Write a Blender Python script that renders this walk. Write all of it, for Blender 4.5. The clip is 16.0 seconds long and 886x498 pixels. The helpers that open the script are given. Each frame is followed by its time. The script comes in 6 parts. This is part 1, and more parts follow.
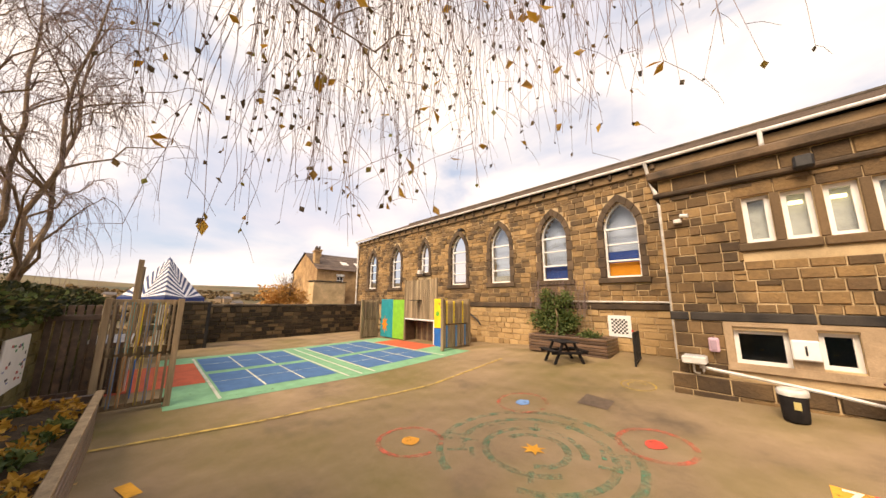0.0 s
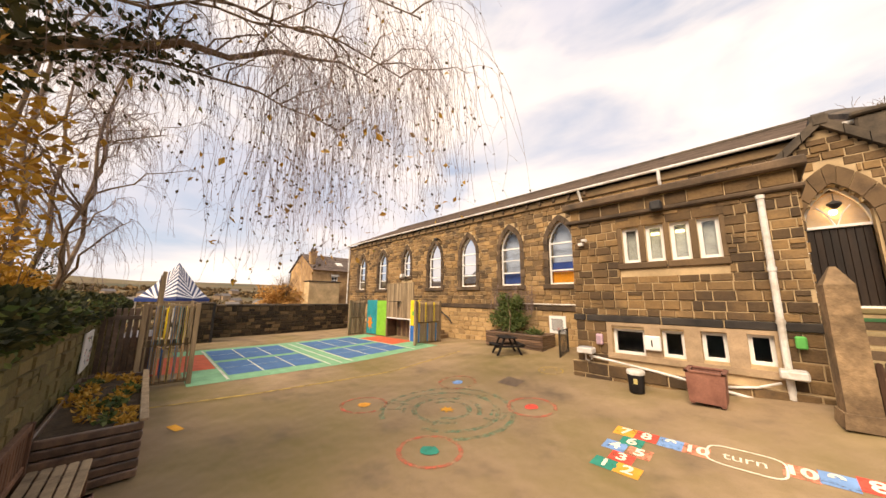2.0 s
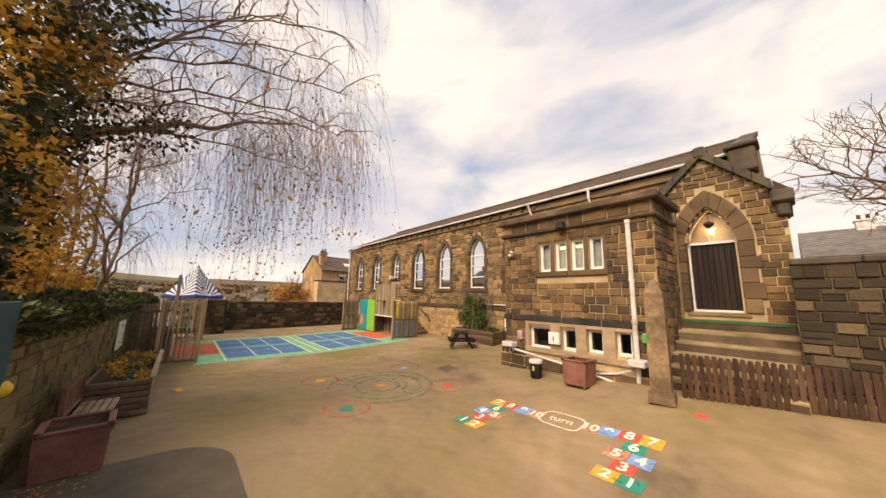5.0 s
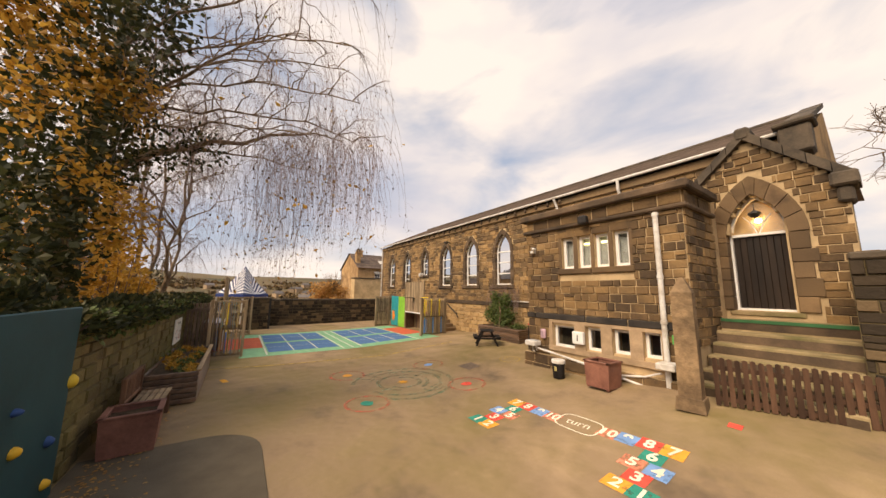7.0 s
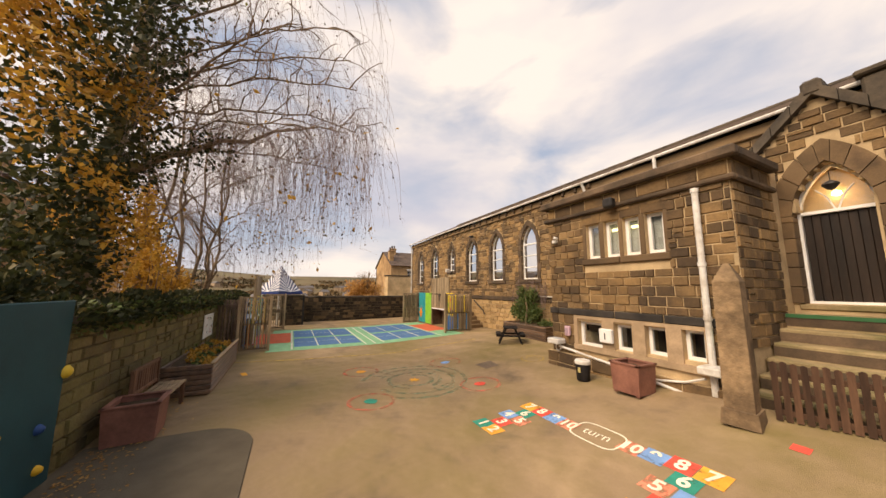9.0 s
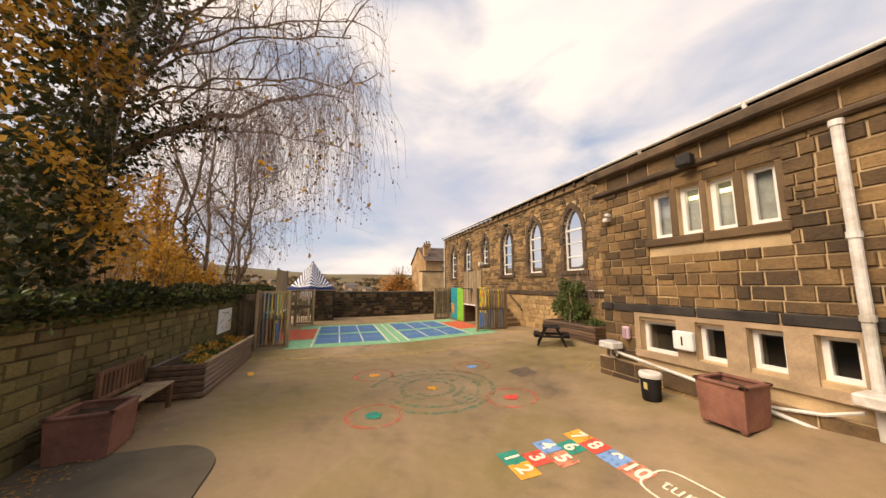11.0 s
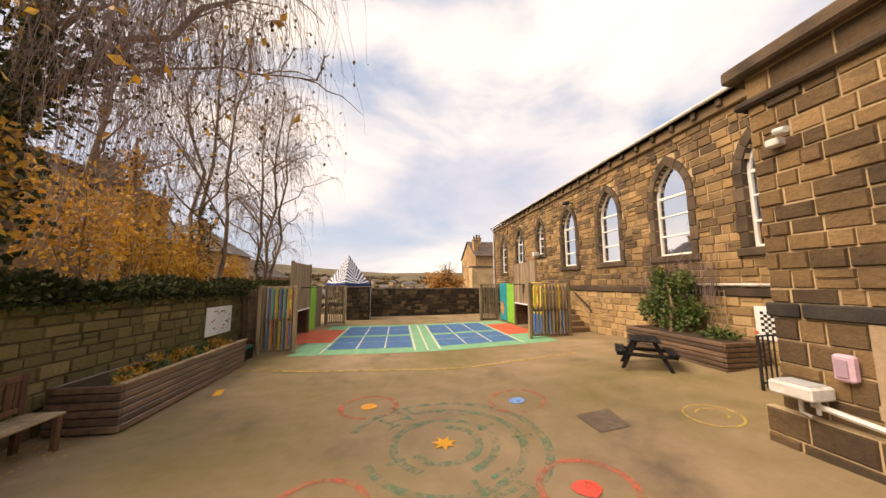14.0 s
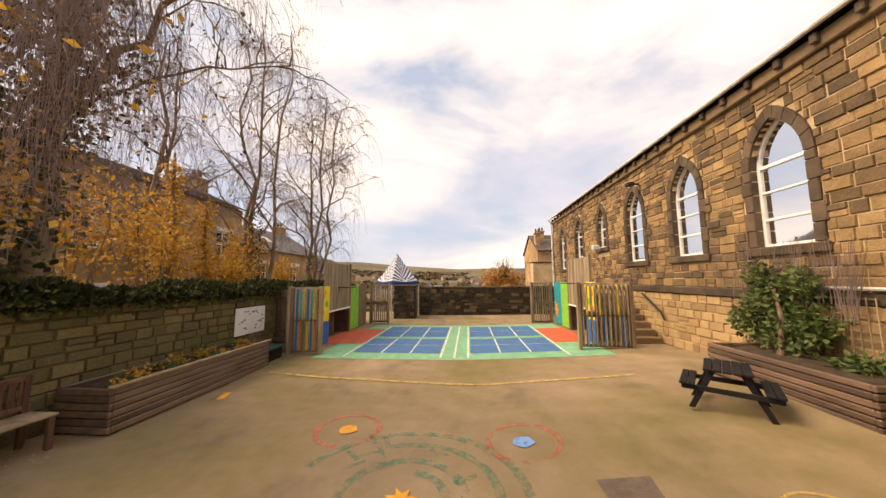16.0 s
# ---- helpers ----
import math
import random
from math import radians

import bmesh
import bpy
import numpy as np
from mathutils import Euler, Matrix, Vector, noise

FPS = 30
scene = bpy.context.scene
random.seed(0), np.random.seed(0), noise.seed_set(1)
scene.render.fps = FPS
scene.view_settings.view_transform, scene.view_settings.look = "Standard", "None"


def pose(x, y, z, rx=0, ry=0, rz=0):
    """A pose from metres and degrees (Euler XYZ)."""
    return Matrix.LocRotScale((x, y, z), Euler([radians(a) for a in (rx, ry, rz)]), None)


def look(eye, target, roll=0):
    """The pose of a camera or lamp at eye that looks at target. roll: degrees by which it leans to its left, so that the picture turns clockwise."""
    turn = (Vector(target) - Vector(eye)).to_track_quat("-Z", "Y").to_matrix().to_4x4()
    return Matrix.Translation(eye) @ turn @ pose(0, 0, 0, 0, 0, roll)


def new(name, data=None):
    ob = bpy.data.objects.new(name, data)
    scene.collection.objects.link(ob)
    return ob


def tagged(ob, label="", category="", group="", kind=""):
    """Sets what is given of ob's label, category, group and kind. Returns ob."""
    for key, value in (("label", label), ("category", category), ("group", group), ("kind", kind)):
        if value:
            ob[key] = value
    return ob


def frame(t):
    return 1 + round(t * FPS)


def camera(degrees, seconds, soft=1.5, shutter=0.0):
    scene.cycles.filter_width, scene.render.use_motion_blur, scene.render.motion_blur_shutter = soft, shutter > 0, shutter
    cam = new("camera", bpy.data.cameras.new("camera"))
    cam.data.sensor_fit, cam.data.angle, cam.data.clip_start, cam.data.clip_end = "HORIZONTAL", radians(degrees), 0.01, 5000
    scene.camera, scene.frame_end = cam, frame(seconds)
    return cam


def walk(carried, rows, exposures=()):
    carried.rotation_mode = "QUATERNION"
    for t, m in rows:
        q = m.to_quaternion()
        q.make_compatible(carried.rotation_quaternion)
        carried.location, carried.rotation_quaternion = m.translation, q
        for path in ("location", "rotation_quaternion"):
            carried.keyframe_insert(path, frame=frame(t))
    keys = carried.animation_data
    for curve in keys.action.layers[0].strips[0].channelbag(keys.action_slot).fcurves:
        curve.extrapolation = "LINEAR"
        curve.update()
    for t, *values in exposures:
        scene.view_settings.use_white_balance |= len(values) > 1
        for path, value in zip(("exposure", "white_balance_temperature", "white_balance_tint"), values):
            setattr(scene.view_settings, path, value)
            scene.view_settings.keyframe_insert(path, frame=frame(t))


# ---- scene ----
cam = camera(111.5, 16.0)
PATH = [
    (0, (-0.076, 0.242, 1.889), (-1.504, 1.601, 2.23), 0.44),
    (0.5, (0.366, 0.068, 1.927), (-1.05, 1.438, 2.268), 0.35),
    (1, (0.908, -0.077, 1.981), (-0.505, 1.298, 2.319), 0.45),
    (1.5, (1.409, -0.136, 2.041), (-0.009, 1.236, 2.37), 0.51),
    (2, (1.964, -0.234, 2.064), (0.539, 1.131, 2.39), 0.62),
    (2.5, (2.539, -0.177, 2.038), (1.1, 1.173, 2.368), 0.8),
    (3, (2.903, -0.333, 2.122), (1.467, 1.02, 2.445), 0.84),
    (3.5, (3.423, -0.267, 2.174), (1.973, 1.072, 2.496), 0.82),
    (4, (3.872, -0.191, 2.152), (2.413, 1.138, 2.476), 0.95),
    (6.5, (4.849, 0.507, 2.224), (3.231, 1.647, 2.515), 1.23),
    (7, (4.817, 0.443, 2.269), (3.167, 1.537, 2.55), 0.88),
    (7.5, (4.859, 0.421, 2.26), (3.178, 1.469, 2.534), 0.63),
    (8, (4.975, 0.563, 2.227), (3.262, 1.558, 2.503), 0.5),
    (8.5, (4.96, 0.986, 2.217), (3.21, 1.916, 2.488), 0.33),
    (9, (4.781, 1.265, 2.194), (3.005, 2.146, 2.456), 0.36),
    (11.5, (3.397, 2.334, 2.054), (1.5, 2.923, 2.289), -0.06),
    (12, (2.94, 2.465, 2.036), (1.027, 3.003, 2.265), -0.2),
    (12.5, (2.497, 2.668, 2.002), (0.569, 3.148, 2.229), -0.12),
    (13, (2.204, 2.964, 1.991), (0.261, 3.378, 2.218), 0.02),
    (13.5, (1.833, 3.258, 1.968), (-0.124, 3.607, 2.192), 0.08),
    (14, (1.517, 3.476, 1.943), (-0.449, 3.765, 2.171), -0.11),
    (14.5, (1.247, 3.724, 2.015), (-0.728, 3.951, 2.233), -0.28),
    (15, (1.028, 4.056, 2.07), (-0.959, 4.155, 2.276), -0.38),
    (15.5, (0.894, 4.43, 2.038), (-1.095, 4.388, 2.247), -0.35),
    (16, (0.659, 4.728, 2.069), (-1.324, 4.564, 2.271), -0.32),
]
walk(cam, [(t, look(eye, target, roll)) for t, eye, target, roll in PATH], [(0.0, 0.90, 7800, 16), (4.0, 0.66, 7650, 15), (8.0, 0.50, 7600, 15), (12.0, 0.66, 7600, 15), (16.0, 0.82, 7850, 16)])

# ---- light ----
SUN_EL, SUN_AZ = 46.0, 172.0
world = bpy.data.worlds.new("sky")
scene.world = world
world.use_nodes = True
wt = world.node_tree
wt.nodes.clear()


def wn(kind, **kw):
    n = wt.nodes.new(kind)
    for k, v in kw.items():
        n.inputs[k].default_value = v
    return n


sky = wt.nodes.new("ShaderNodeTexSky")
sky.sky_type = "NISHITA"
sky.sun_disc = False
sky.sun_elevation, sky.sun_rotation = radians(SUN_EL), radians(SUN_AZ)
sky.dust_density = 2.0
wco = wt.nodes.new("ShaderNodeTexCoord")
wmap = wn("ShaderNodeMapping", Scale=(1.0, 1.0, 2.6))
wmap.inputs["Location"].default_value = (0.35, 0.2, 0.0)
wnz = wn("ShaderNodeTexNoise", Scale=1.9, Detail=7.0, Roughness=0.52, Distortion=0.35)
wramp = wt.nodes.new("ShaderNodeValToRGB")
wramp.color_ramp.elements[0].position, wramp.color_ramp.elements[0].color = 0.36, (0.0, 0.0, 0.0, 1)
wramp.color_ramp.elements[1].position, wramp.color_ramp.elements[1].color = 0.56, (1, 1, 1, 1)
wnz2 = wn("ShaderNodeTexNoise", Scale=1.3, Detail=5.0, Roughness=0.5)
wramp2 = wt.nodes.new("ShaderNodeValToRGB")
for e, (p, c) in zip(wramp2.color_ramp.elements, ((0.36, (5.6, 6.0, 7.3, 1)), (0.56, (8.9, 8.6, 8.5, 1)))):
    e.position, e.color = p, c
wmix = wt.nodes.new("ShaderNodeMix")
wmix.data_type = "RGBA"
wlift = wt.nodes.new("ShaderNodeMix")
wlift.data_type = "RGBA"
wlift.inputs["Factor"].default_value = 0.62
wlift.inputs["B"].default_value = (5.0, 6.2, 8.4, 1)
wbg = wn("ShaderNodeBackground", Strength=0.078)
wout = wt.nodes.new("ShaderNodeOutputWorld")
wl = wt.links.new
wl(wco.outputs["Generated"], wmap.inputs["Vector"])
wl(wmap.outputs["Vector"], wnz.inputs["Vector"])
wl(wmap.outputs["Vector"], wnz2.inputs["Vector"])
wl(wnz.outputs["Fac"], wramp.inputs["Fac"])
wl(wnz2.outputs["Fac"], wramp2.inputs["Fac"])
wl(sky.outputs["Color"], wlift.inputs["A"])
wl(wramp.outputs["Color"], wmix.inputs["Factor"])
wl(wlift.outputs["Result"], wmix.inputs["A"])
wl(wramp2.outputs["Color"], wmix.inputs["B"])
wl(wmix.outputs["Result"], wbg.inputs["Color"])
wl(wbg.outputs["Background"], wout.inputs["Surface"])

sun_data = bpy.data.lights.new("sun", "SUN")
sun_data.energy, sun_data.angle, sun_data.color = 3.2, radians(40), (1.0, 0.87, 0.70)
sun = new("sun", sun_data)
sa, se = radians(SUN_AZ), radians(SUN_EL)
sun.matrix_basis = look((0, 0, 30), (-20 * math.sin(sa) * math.cos(se), -20 * math.cos(sa) * math.cos(se), 30 - 20 * math.sin(se)))


# ---- materials ----
def ramp_node(nt, stops):
    r = nt.nodes.new("ShaderNodeValToRGB")
    while len(r.color_ramp.elements) < len(stops):
        r.color_ramp.elements.new(0.5)
    for e, (p, c) in zip(r.color_ramp.elements, stops):
        e.position, e.color = p, (*c, 1)
    return r


def surface(name, stops, scale=3.0, rough=0.8, bump=0.3, fine=45.0, grain=0.25, pieces=0.0, metal=0.0, stain=None, stain_scale=0.7, cover=0.0, soft=0.07, stretch=(1, 1, 1), spec=0.35, piece_stops=None):
    """A worn opaque surface: broad colour noise, fine grain with relief, tone by piece, stains, bare patches."""
    m = bpy.data.materials.new(name)
    m.use_nodes = True
    nt = m.node_tree
    p = nt.nodes["Principled BSDF"]
    lk = nt.links.new
    geo = nt.nodes.new("ShaderNodeNewGeometry")
    mp = nt.nodes.new("ShaderNodeMapping")
    mp.inputs["Scale"].default_value = stretch
    lk(geo.outputs["Position"], mp.inputs["Vector"])

    def nz(s, d=5.0, r=0.6):
        n = nt.nodes.new("ShaderNodeTexNoise")
        n.inputs["Scale"].default_value, n.inputs["Detail"].default_value, n.inputs["Roughness"].default_value = s, d, r
        lk(mp.outputs["Vector"], n.inputs["Vector"])
        return n

    def mix(a, b, fac, mode="MIX"):
        x = nt.nodes.new("ShaderNodeMix")
        x.data_type, x.blend_type = "RGBA", mode
        for key, v in (("A", a), ("B", b), ("Factor", fac)):
            if isinstance(v, (float, tuple)):
                x.inputs[key].default_value = v if isinstance(v, float) else (*v, 1)
            else:
                lk(v, x.inputs[key])
        return x.outputs["Result"]

    def math_node(op, a, b=None):
        x = nt.nodes.new("ShaderNodeMath")
        x.operation = op
        for k, v in enumerate((a, b)):
            if v is None:
                continue
            if isinstance(v, float):
                x.inputs[k].default_value = v
            else:
                lk(v, x.inputs[k])
        return x.outputs[0]

    broad = nz(scale)
    r = ramp_node(nt, stops)
    lk(broad.outputs["Fac"], r.inputs["Fac"])
    col = r.outputs["Color"]
    info = nt.nodes.new("ShaderNodeObjectInfo")
    rnd = math_node("FRACT", math_node("ADD", info.outputs["Random"], geo.outputs["Random Per Island"]))
    if piece_stops:
        pr = ramp_node(nt, piece_stops)
        lk(rnd, pr.inputs["Fac"])
        col = mix(col, pr.outputs["Color"], 0.72)
    if pieces:
        col = mix(col, math_node("ADD", math_node("MULTIPLY", rnd, 2 * pieces), 1.0 - pieces), 1.0, "MULTIPLY")
    if stain:
        sn = nz(stain_scale, 6.0, 0.65)
        sr = ramp_node(nt, [(0.43, (0, 0, 0)), (0.66, (1, 1, 1))])
        lk(sn.outputs["Fac"], sr.inputs["Fac"])
        col = mix(col, stain, math_node("MULTIPLY", sr.outputs["Color"], 0.75))
    fn = nz(fine, 3.0)
    col = mix(col, math_node("ADD", math_node("MULTIPLY", fn.outputs["Fac"], 2 * grain), 1.0 - grain), 1.0, "MULTIPLY")
    lk(col, p.inputs["Base Color"])
    p.inputs["Roughness"].default_value, p.inputs["Metallic"].default_value = rough, metal
    p.inputs["Specular IOR Level"].default_value = spec
    if bump:
        b = nt.nodes.new("ShaderNodeBump")
        b.inputs["Strength"].default_value, b.inputs["Distance"].default_value = bump, 0.02
        lk(fn.outputs["Fac"], b.inputs["Height"])
        lk(b.outputs["Normal"], p.inputs["Normal"])
    if cover:
        cn = nz(7.0, 8.0, 0.75)
        cr = ramp_node(nt, [(cover - soft, (1, 1, 1)), (cover + soft, (0, 0, 0))])
        lk(cn.outputs["Fac"], cr.inputs["Fac"])
        tr = nt.nodes.new("ShaderNodeBsdfTransparent")
        ms = nt.nodes.new("ShaderNodeMixShader")
        lk(cr.outputs["Color"], ms.inputs["Fac"])
        lk(tr.outputs[0], ms.inputs[1])
        lk(p.outputs[0], ms.inputs[2])
        lk(ms.outputs[0], nt.nodes["Material Output"].inputs["Surface"])
    return m


def tone(name, c, d=0.75, **kw):
    """A surface round one colour."""
    lo = tuple(v * d for v in c)
    hi = tuple(min(1.0, v * (2 - d)) for v in c)
    return surface(name, [(0.32, lo), (0.68, hi)], **kw)


STONE_TONES = [(0.0, (0.05, 0.034, 0.022)), (0.2, (0.13, 0.08, 0.04)), (0.42, (0.29, 0.175, 0.075)), (0.7, (0.385, 0.235, 0.098)), (0.88, (0.46, 0.29, 0.13)), (1.0, (0.18, 0.105, 0.052))]
M_STONE = surface("coursed sandstone", [(0.3, (0.10, 0.066, 0.038)), (0.55, (0.34, 0.22, 0.105)), (0.75, (0.44, 0.29, 0.14))], scale=1.6, rough=0.92, bump=0.7, fine=26, grain=0.35, piece_stops=STONE_TONES, stain=(0.055, 0.04, 0.028), stain_scale=0.75)
M_STONE_SOOTY = surface("sooty coursed sandstone", [(0.3, (0.06, 0.04, 0.025)), (0.55, (0.22, 0.14, 0.07)), (0.75, (0.32, 0.21, 0.105))], scale=1.6, rough=0.92, bump=0.8, fine=24, grain=0.35, piece_stops=[(p, tuple(v * 0.74 for v in c)) for p, c in STONE_TONES], stain=(0.045, 0.032, 0.023), stain_scale=0.9)
M_STONE_OLD = surface("sooty boundary stone", [(0.3, (0.12, 0.09, 0.04)), (0.7, (0.33, 0.25, 0.10))], scale=1.4, rough=0.95, bump=0.8, fine=24, grain=0.35, piece_stops=[(0, (0.07, 0.052, 0.027)), (0.5, (0.13, 0.10, 0.045)), (1, (0.21, 0.158, 0.068))], stain=(0.13, 0.12, 0.035), stain_scale=0.8)
M_SOOT = surface("black sooty stone", [(0.3, (0.022, 0.017, 0.012)), (0.7, (0.10, 0.07, 0.04))], scale=1.4, rough=0.95, bump=0.8, fine=24, grain=0.35, piece_stops=[(0, (0.02, 0.016, 0.012)), (0.6, (0.055, 0.04, 0.026)), (1, (0.22, 0.15, 0.08))])
M_STONE_CLEAN = surface("pale cleaned sandstone", [(0.3, (0.26, 0.17, 0.085)), (0.55, (0.44, 0.295, 0.145)), (0.75, (0.52, 0.36, 0.19))], scale=1.3, rough=0.92, bump=0.6, fine=26, grain=0.3, piece_stops=[(0.0, (0.20, 0.125, 0.06)), (0.3, (0.40, 0.26, 0.12)), (0.75, (0.52, 0.35, 0.17)), (1.0, (0.32, 0.2, 0.095))])
M_MORTAR = tone("lime mortar", (0.47, 0.345, 0.20), scale=2, rough=0.95, bump=0.5, fine=60)
M_MORTAR_OLD = tone("dark mortar", (0.12, 0.092, 0.047), scale=2, rough=0.95, bump=0.5, fine=60)
M_DRESSED = surface("sooty dressed stone", [(0.3, (0.04, 0.03, 0.022)), (0.7, (0.15, 0.10, 0.062))], scale=1.8, rough=0.9, bump=0.4, fine=40, pieces=0.3)
M_DRESSED_PALE = surface("tan dressed stone", [(0.3, (0.24, 0.15, 0.075)), (0.7, (0.44, 0.30, 0.165))], scale=1.8, rough=0.9, bump=0.4, fine=40, pieces=0.25, stain=(0.09, 0.065, 0.04), stain_scale=0.9)
M_BAND = surface("black plinth stone", [(0.3, (0.014, 0.013, 0.013)), (0.7, (0.06, 0.05, 0.042))], scale=2.5, rough=0.85, bump=0.4, fine=40)
M_ASPHALT = surface("worn playground asphalt", [(0.3, (0.16, 0.115, 0.072)), (0.45, (0.29, 0.203, 0.118)), (0.55, (0.33, 0.232, 0.137)), (0.72, (0.43, 0.303, 0.18))], scale=0.75, rough=0.9, bump=0.45, fine=120, grain=0.3, stain=(0.155, 0.125, 0.03), stain_scale=0.36)
M_EARTH = surface("autumn hillside", [(0.3, (0.045, 0.05, 0.025)), (0.5, (0.12, 0.085, 0.04)), (0.7, (0.15, 0.13, 0.07))], scale=0.012, rough=1.0, bump=0.0, fine=0.09, grain=0.5)
M_SLATE = surface("brown slate", [(0.3, (0.075, 0.052, 0.042)), (0.7, (0.15, 0.11, 0.085))], scale=2, rough=0.7, bump=0.3, fine=30, pieces=0.25)
M_SLATE_GREY = surface("grey slate", [(0.3, (0.10, 0.09, 0.085)), (0.7, (0.20, 0.175, 0.16))], scale=2, rough=0.7, bump=0.3, fine=30)
M_WHITE = tone("white plastic", (0.78, 0.77, 0.75), d=0.93, scale=3, rough=0.4, bump=0.05, grain=0.04)
M_WHITE_WORN = tone("grubby white plastic", (0.70, 0.68, 0.64), d=0.85, scale=5, rough=0.5, bump=0.1, grain=0.1, stain=(0.40, 0.34, 0.27), stain_scale=3.0)
M_RENDERED = tone("cream painted render", (0.42, 0.30, 0.19), d=0.75, scale=2.5, rough=0.9, bump=0.3, stain=(0.28, 0.20, 0.12), stain_scale=1.2)
M_TIMBER = surface("weathered slat timber", [(0.3, (0.19, 0.135, 0.08)), (0.7, (0.40, 0.295, 0.18))], scale=2, rough=0.85, bump=0.4, fine=18, stretch=(4, 4, 0.5), pieces=0.3)
M_TIMBER_DARK = surface("dark stained timber", [(0.3, (0.07, 0.042, 0.027)), (0.7, (0.20, 0.12, 0.075))], scale=2, rough=0.34, spec=0.8, bump=0.2, fine=18, stretch=(0.6, 4, 4), pieces=0.35)
M_PALING = surface("red-brown paling", [(0.3, (0.085, 0.04, 0.022)), (0.7, (0.20, 0.105, 0.06))], scale=2, rough=0.8, bump=0.3, fine=20, stretch=(4, 4, 0.6), pieces=0.35)
M_PALING_DARK = surface("dark brown paling", [(0.3, (0.04, 0.02, 0.012)), (0.7, (0.115, 0.06, 0.035))], scale=2, rough=0.85, bump=0.3, fine=20, stretch=(4, 4, 0.6), pieces=0.35)
M_DRESSED_WARM = surface("sooty tan dressed stone", [(0.3, (0.085, 0.055, 0.032)), (0.7, (0.25, 0.16, 0.082))], scale=1.8, rough=0.9, bump=0.4, fine=40, pieces=0.3, stain=(0.06, 0.042, 0.028), stain_scale=0.9)
M_STEP = surface("mossy worn step stone", [(0.3, (0.19, 0.145, 0.075)), (0.7, (0.40, 0.30, 0.165))], scale=2.2, rough=0.9, bump=0.4, fine=40, pieces=0.2, stain=(0.09, 0.095, 0.03), stain_scale=1.3)
M_POT = surface("maroon painted planter", [(0.3, (0.14, 0.058, 0.042)), (0.7, (0.28, 0.125, 0.088))], scale=3, rough=0.6, bump=0.15, fine=30, pieces=0.12)
M_BLACK = tone("black recycled plastic", (0.016, 0.014, 0.014), d=0.6, scale=6, rough=0.7, spec=0.2, bump=0.15, fine=40)
M_IRON = tone("black painted iron", (0.025, 0.023, 0.022), d=0.6, scale=8, rough=0.5, bump=0.1)
M_DOOR = surface("dark oak door", [(0.3, (0.008, 0.005, 0.004)), (0.7, (0.032, 0.019, 0.012))], scale=1.5, rough=0.55, bump=0.3, fine=16, stretch=(5, 5, 0.5), pieces=0.25)
M_TEAL = tone("dark teal climbing board", (0.012, 0.060, 0.072), d=0.8, scale=1.5, rough=0.6, bump=0.1, grain=0.1)
M_MAT = tone("dark rubber safety surface", (0.125, 0.102, 0.07), d=0.8, scale=2, rough=0.95, bump=0.5, fine=150)
M_SOIL = tone("dark soil", (0.06, 0.04, 0.022), d=0.6, scale=8, rough=1.0, bump=0.6, fine=40)
M_TARP_NAVY = tone("navy canvas", (0.055, 0.075, 0.16), d=0.85, rough=0.8, bump=0.1)
M_TARP_PALE = tone("white canvas", (0.74, 0.74, 0.76), d=0.93, rough=0.8, bump=0.1)
M_BARK = surface("brown bark", [(0.3, (0.10, 0.07, 0.045)), (0.7, (0.34, 0.24, 0.15))], scale=3, rough=0.95, bump=0.7, fine=22, stretch=(2, 2, 0.6))
M_TWIG = tone("thin dark twigs", (0.25, 0.185, 0.17), d=0.7, rough=0.9, bump=0.0)
M_COPE = surface("dark coping stone", [(0.3, (0.035, 0.03, 0.025)), (0.7, (0.13, 0.10, 0.07))], scale=2, rough=0.9, bump=0.4, fine=30, pieces=0.3)


def leaf_material(name, stops, rough=0.55):
    m = surface(name, stops, scale=2.0, rough=rough, bump=0.0, grain=0.12, piece_stops=stops, spec=0.4)
    nt = m.node_tree
    p = nt.nodes["Principled BSDF"]
    p.inputs["Subsurface Weight"].default_value = 0.0
    tl = nt.nodes.new("ShaderNodeBsdfTranslucent")
    src = p.inputs["Base Color"].links[0].from_socket
    nt.links.new(src, tl.inputs["Color"])
    ms = nt.nodes.new("ShaderNodeMixShader")
    ms.inputs["Fac"].default_value = 0.35
    nt.links.new(p.outputs[0], ms.inputs[1])
    nt.links.new(tl.outputs[0], ms.inputs[2])
    nt.links.new(ms.outputs[0], nt.nodes["Material Output"].inputs["Surface"])
    return m


M_IVY = leaf_material("dark ivy leaves", [(0.0, (0.014, 0.02, 0.008)), (0.55, (0.042, 0.052, 0.017)), (0.86, (0.10, 0.095, 0.032)), (1.0, (0.26, 0.19, 0.06))])
M_SHRUB = leaf_material("green shrub leaves", [(0.0, (0.04, 0.07, 0.02)), (0.5, (0.10, 0.145, 0.04)), (1.0, (0.24, 0.27, 0.085))])
M_GOLD = leaf_material("golden autumn leaves", [(0.0, (0.26, 0.12, 0.02)), (0.5, (0.56, 0.30, 0.04)), (1.0, (0.76, 0.48, 0.09))])
M_BIRCH_LEAF = leaf_material("dry birch leaves", [(0.0, (0.05, 0.032, 0.018)), (0.6, (0.11, 0.075, 0.03)), (0.85, (0.34, 0.18, 0.03)), (1.0, (0.30, 0.30, 0.05))])
M_RUSSET = leaf_material("russet leaves", [(0.0, (0.34, 0.15, 0.04)), (0.5, (0.52, 0.28, 0.08)), (1.0, (0.62, 0.38, 0.13))])


def paint(name, c, cover, soft=0.07):
    return tone(name, c, d=0.85, scale=4, rough=0.85, bump=0.2, fine=90, grain=0.18, cover=cover, soft=soft)


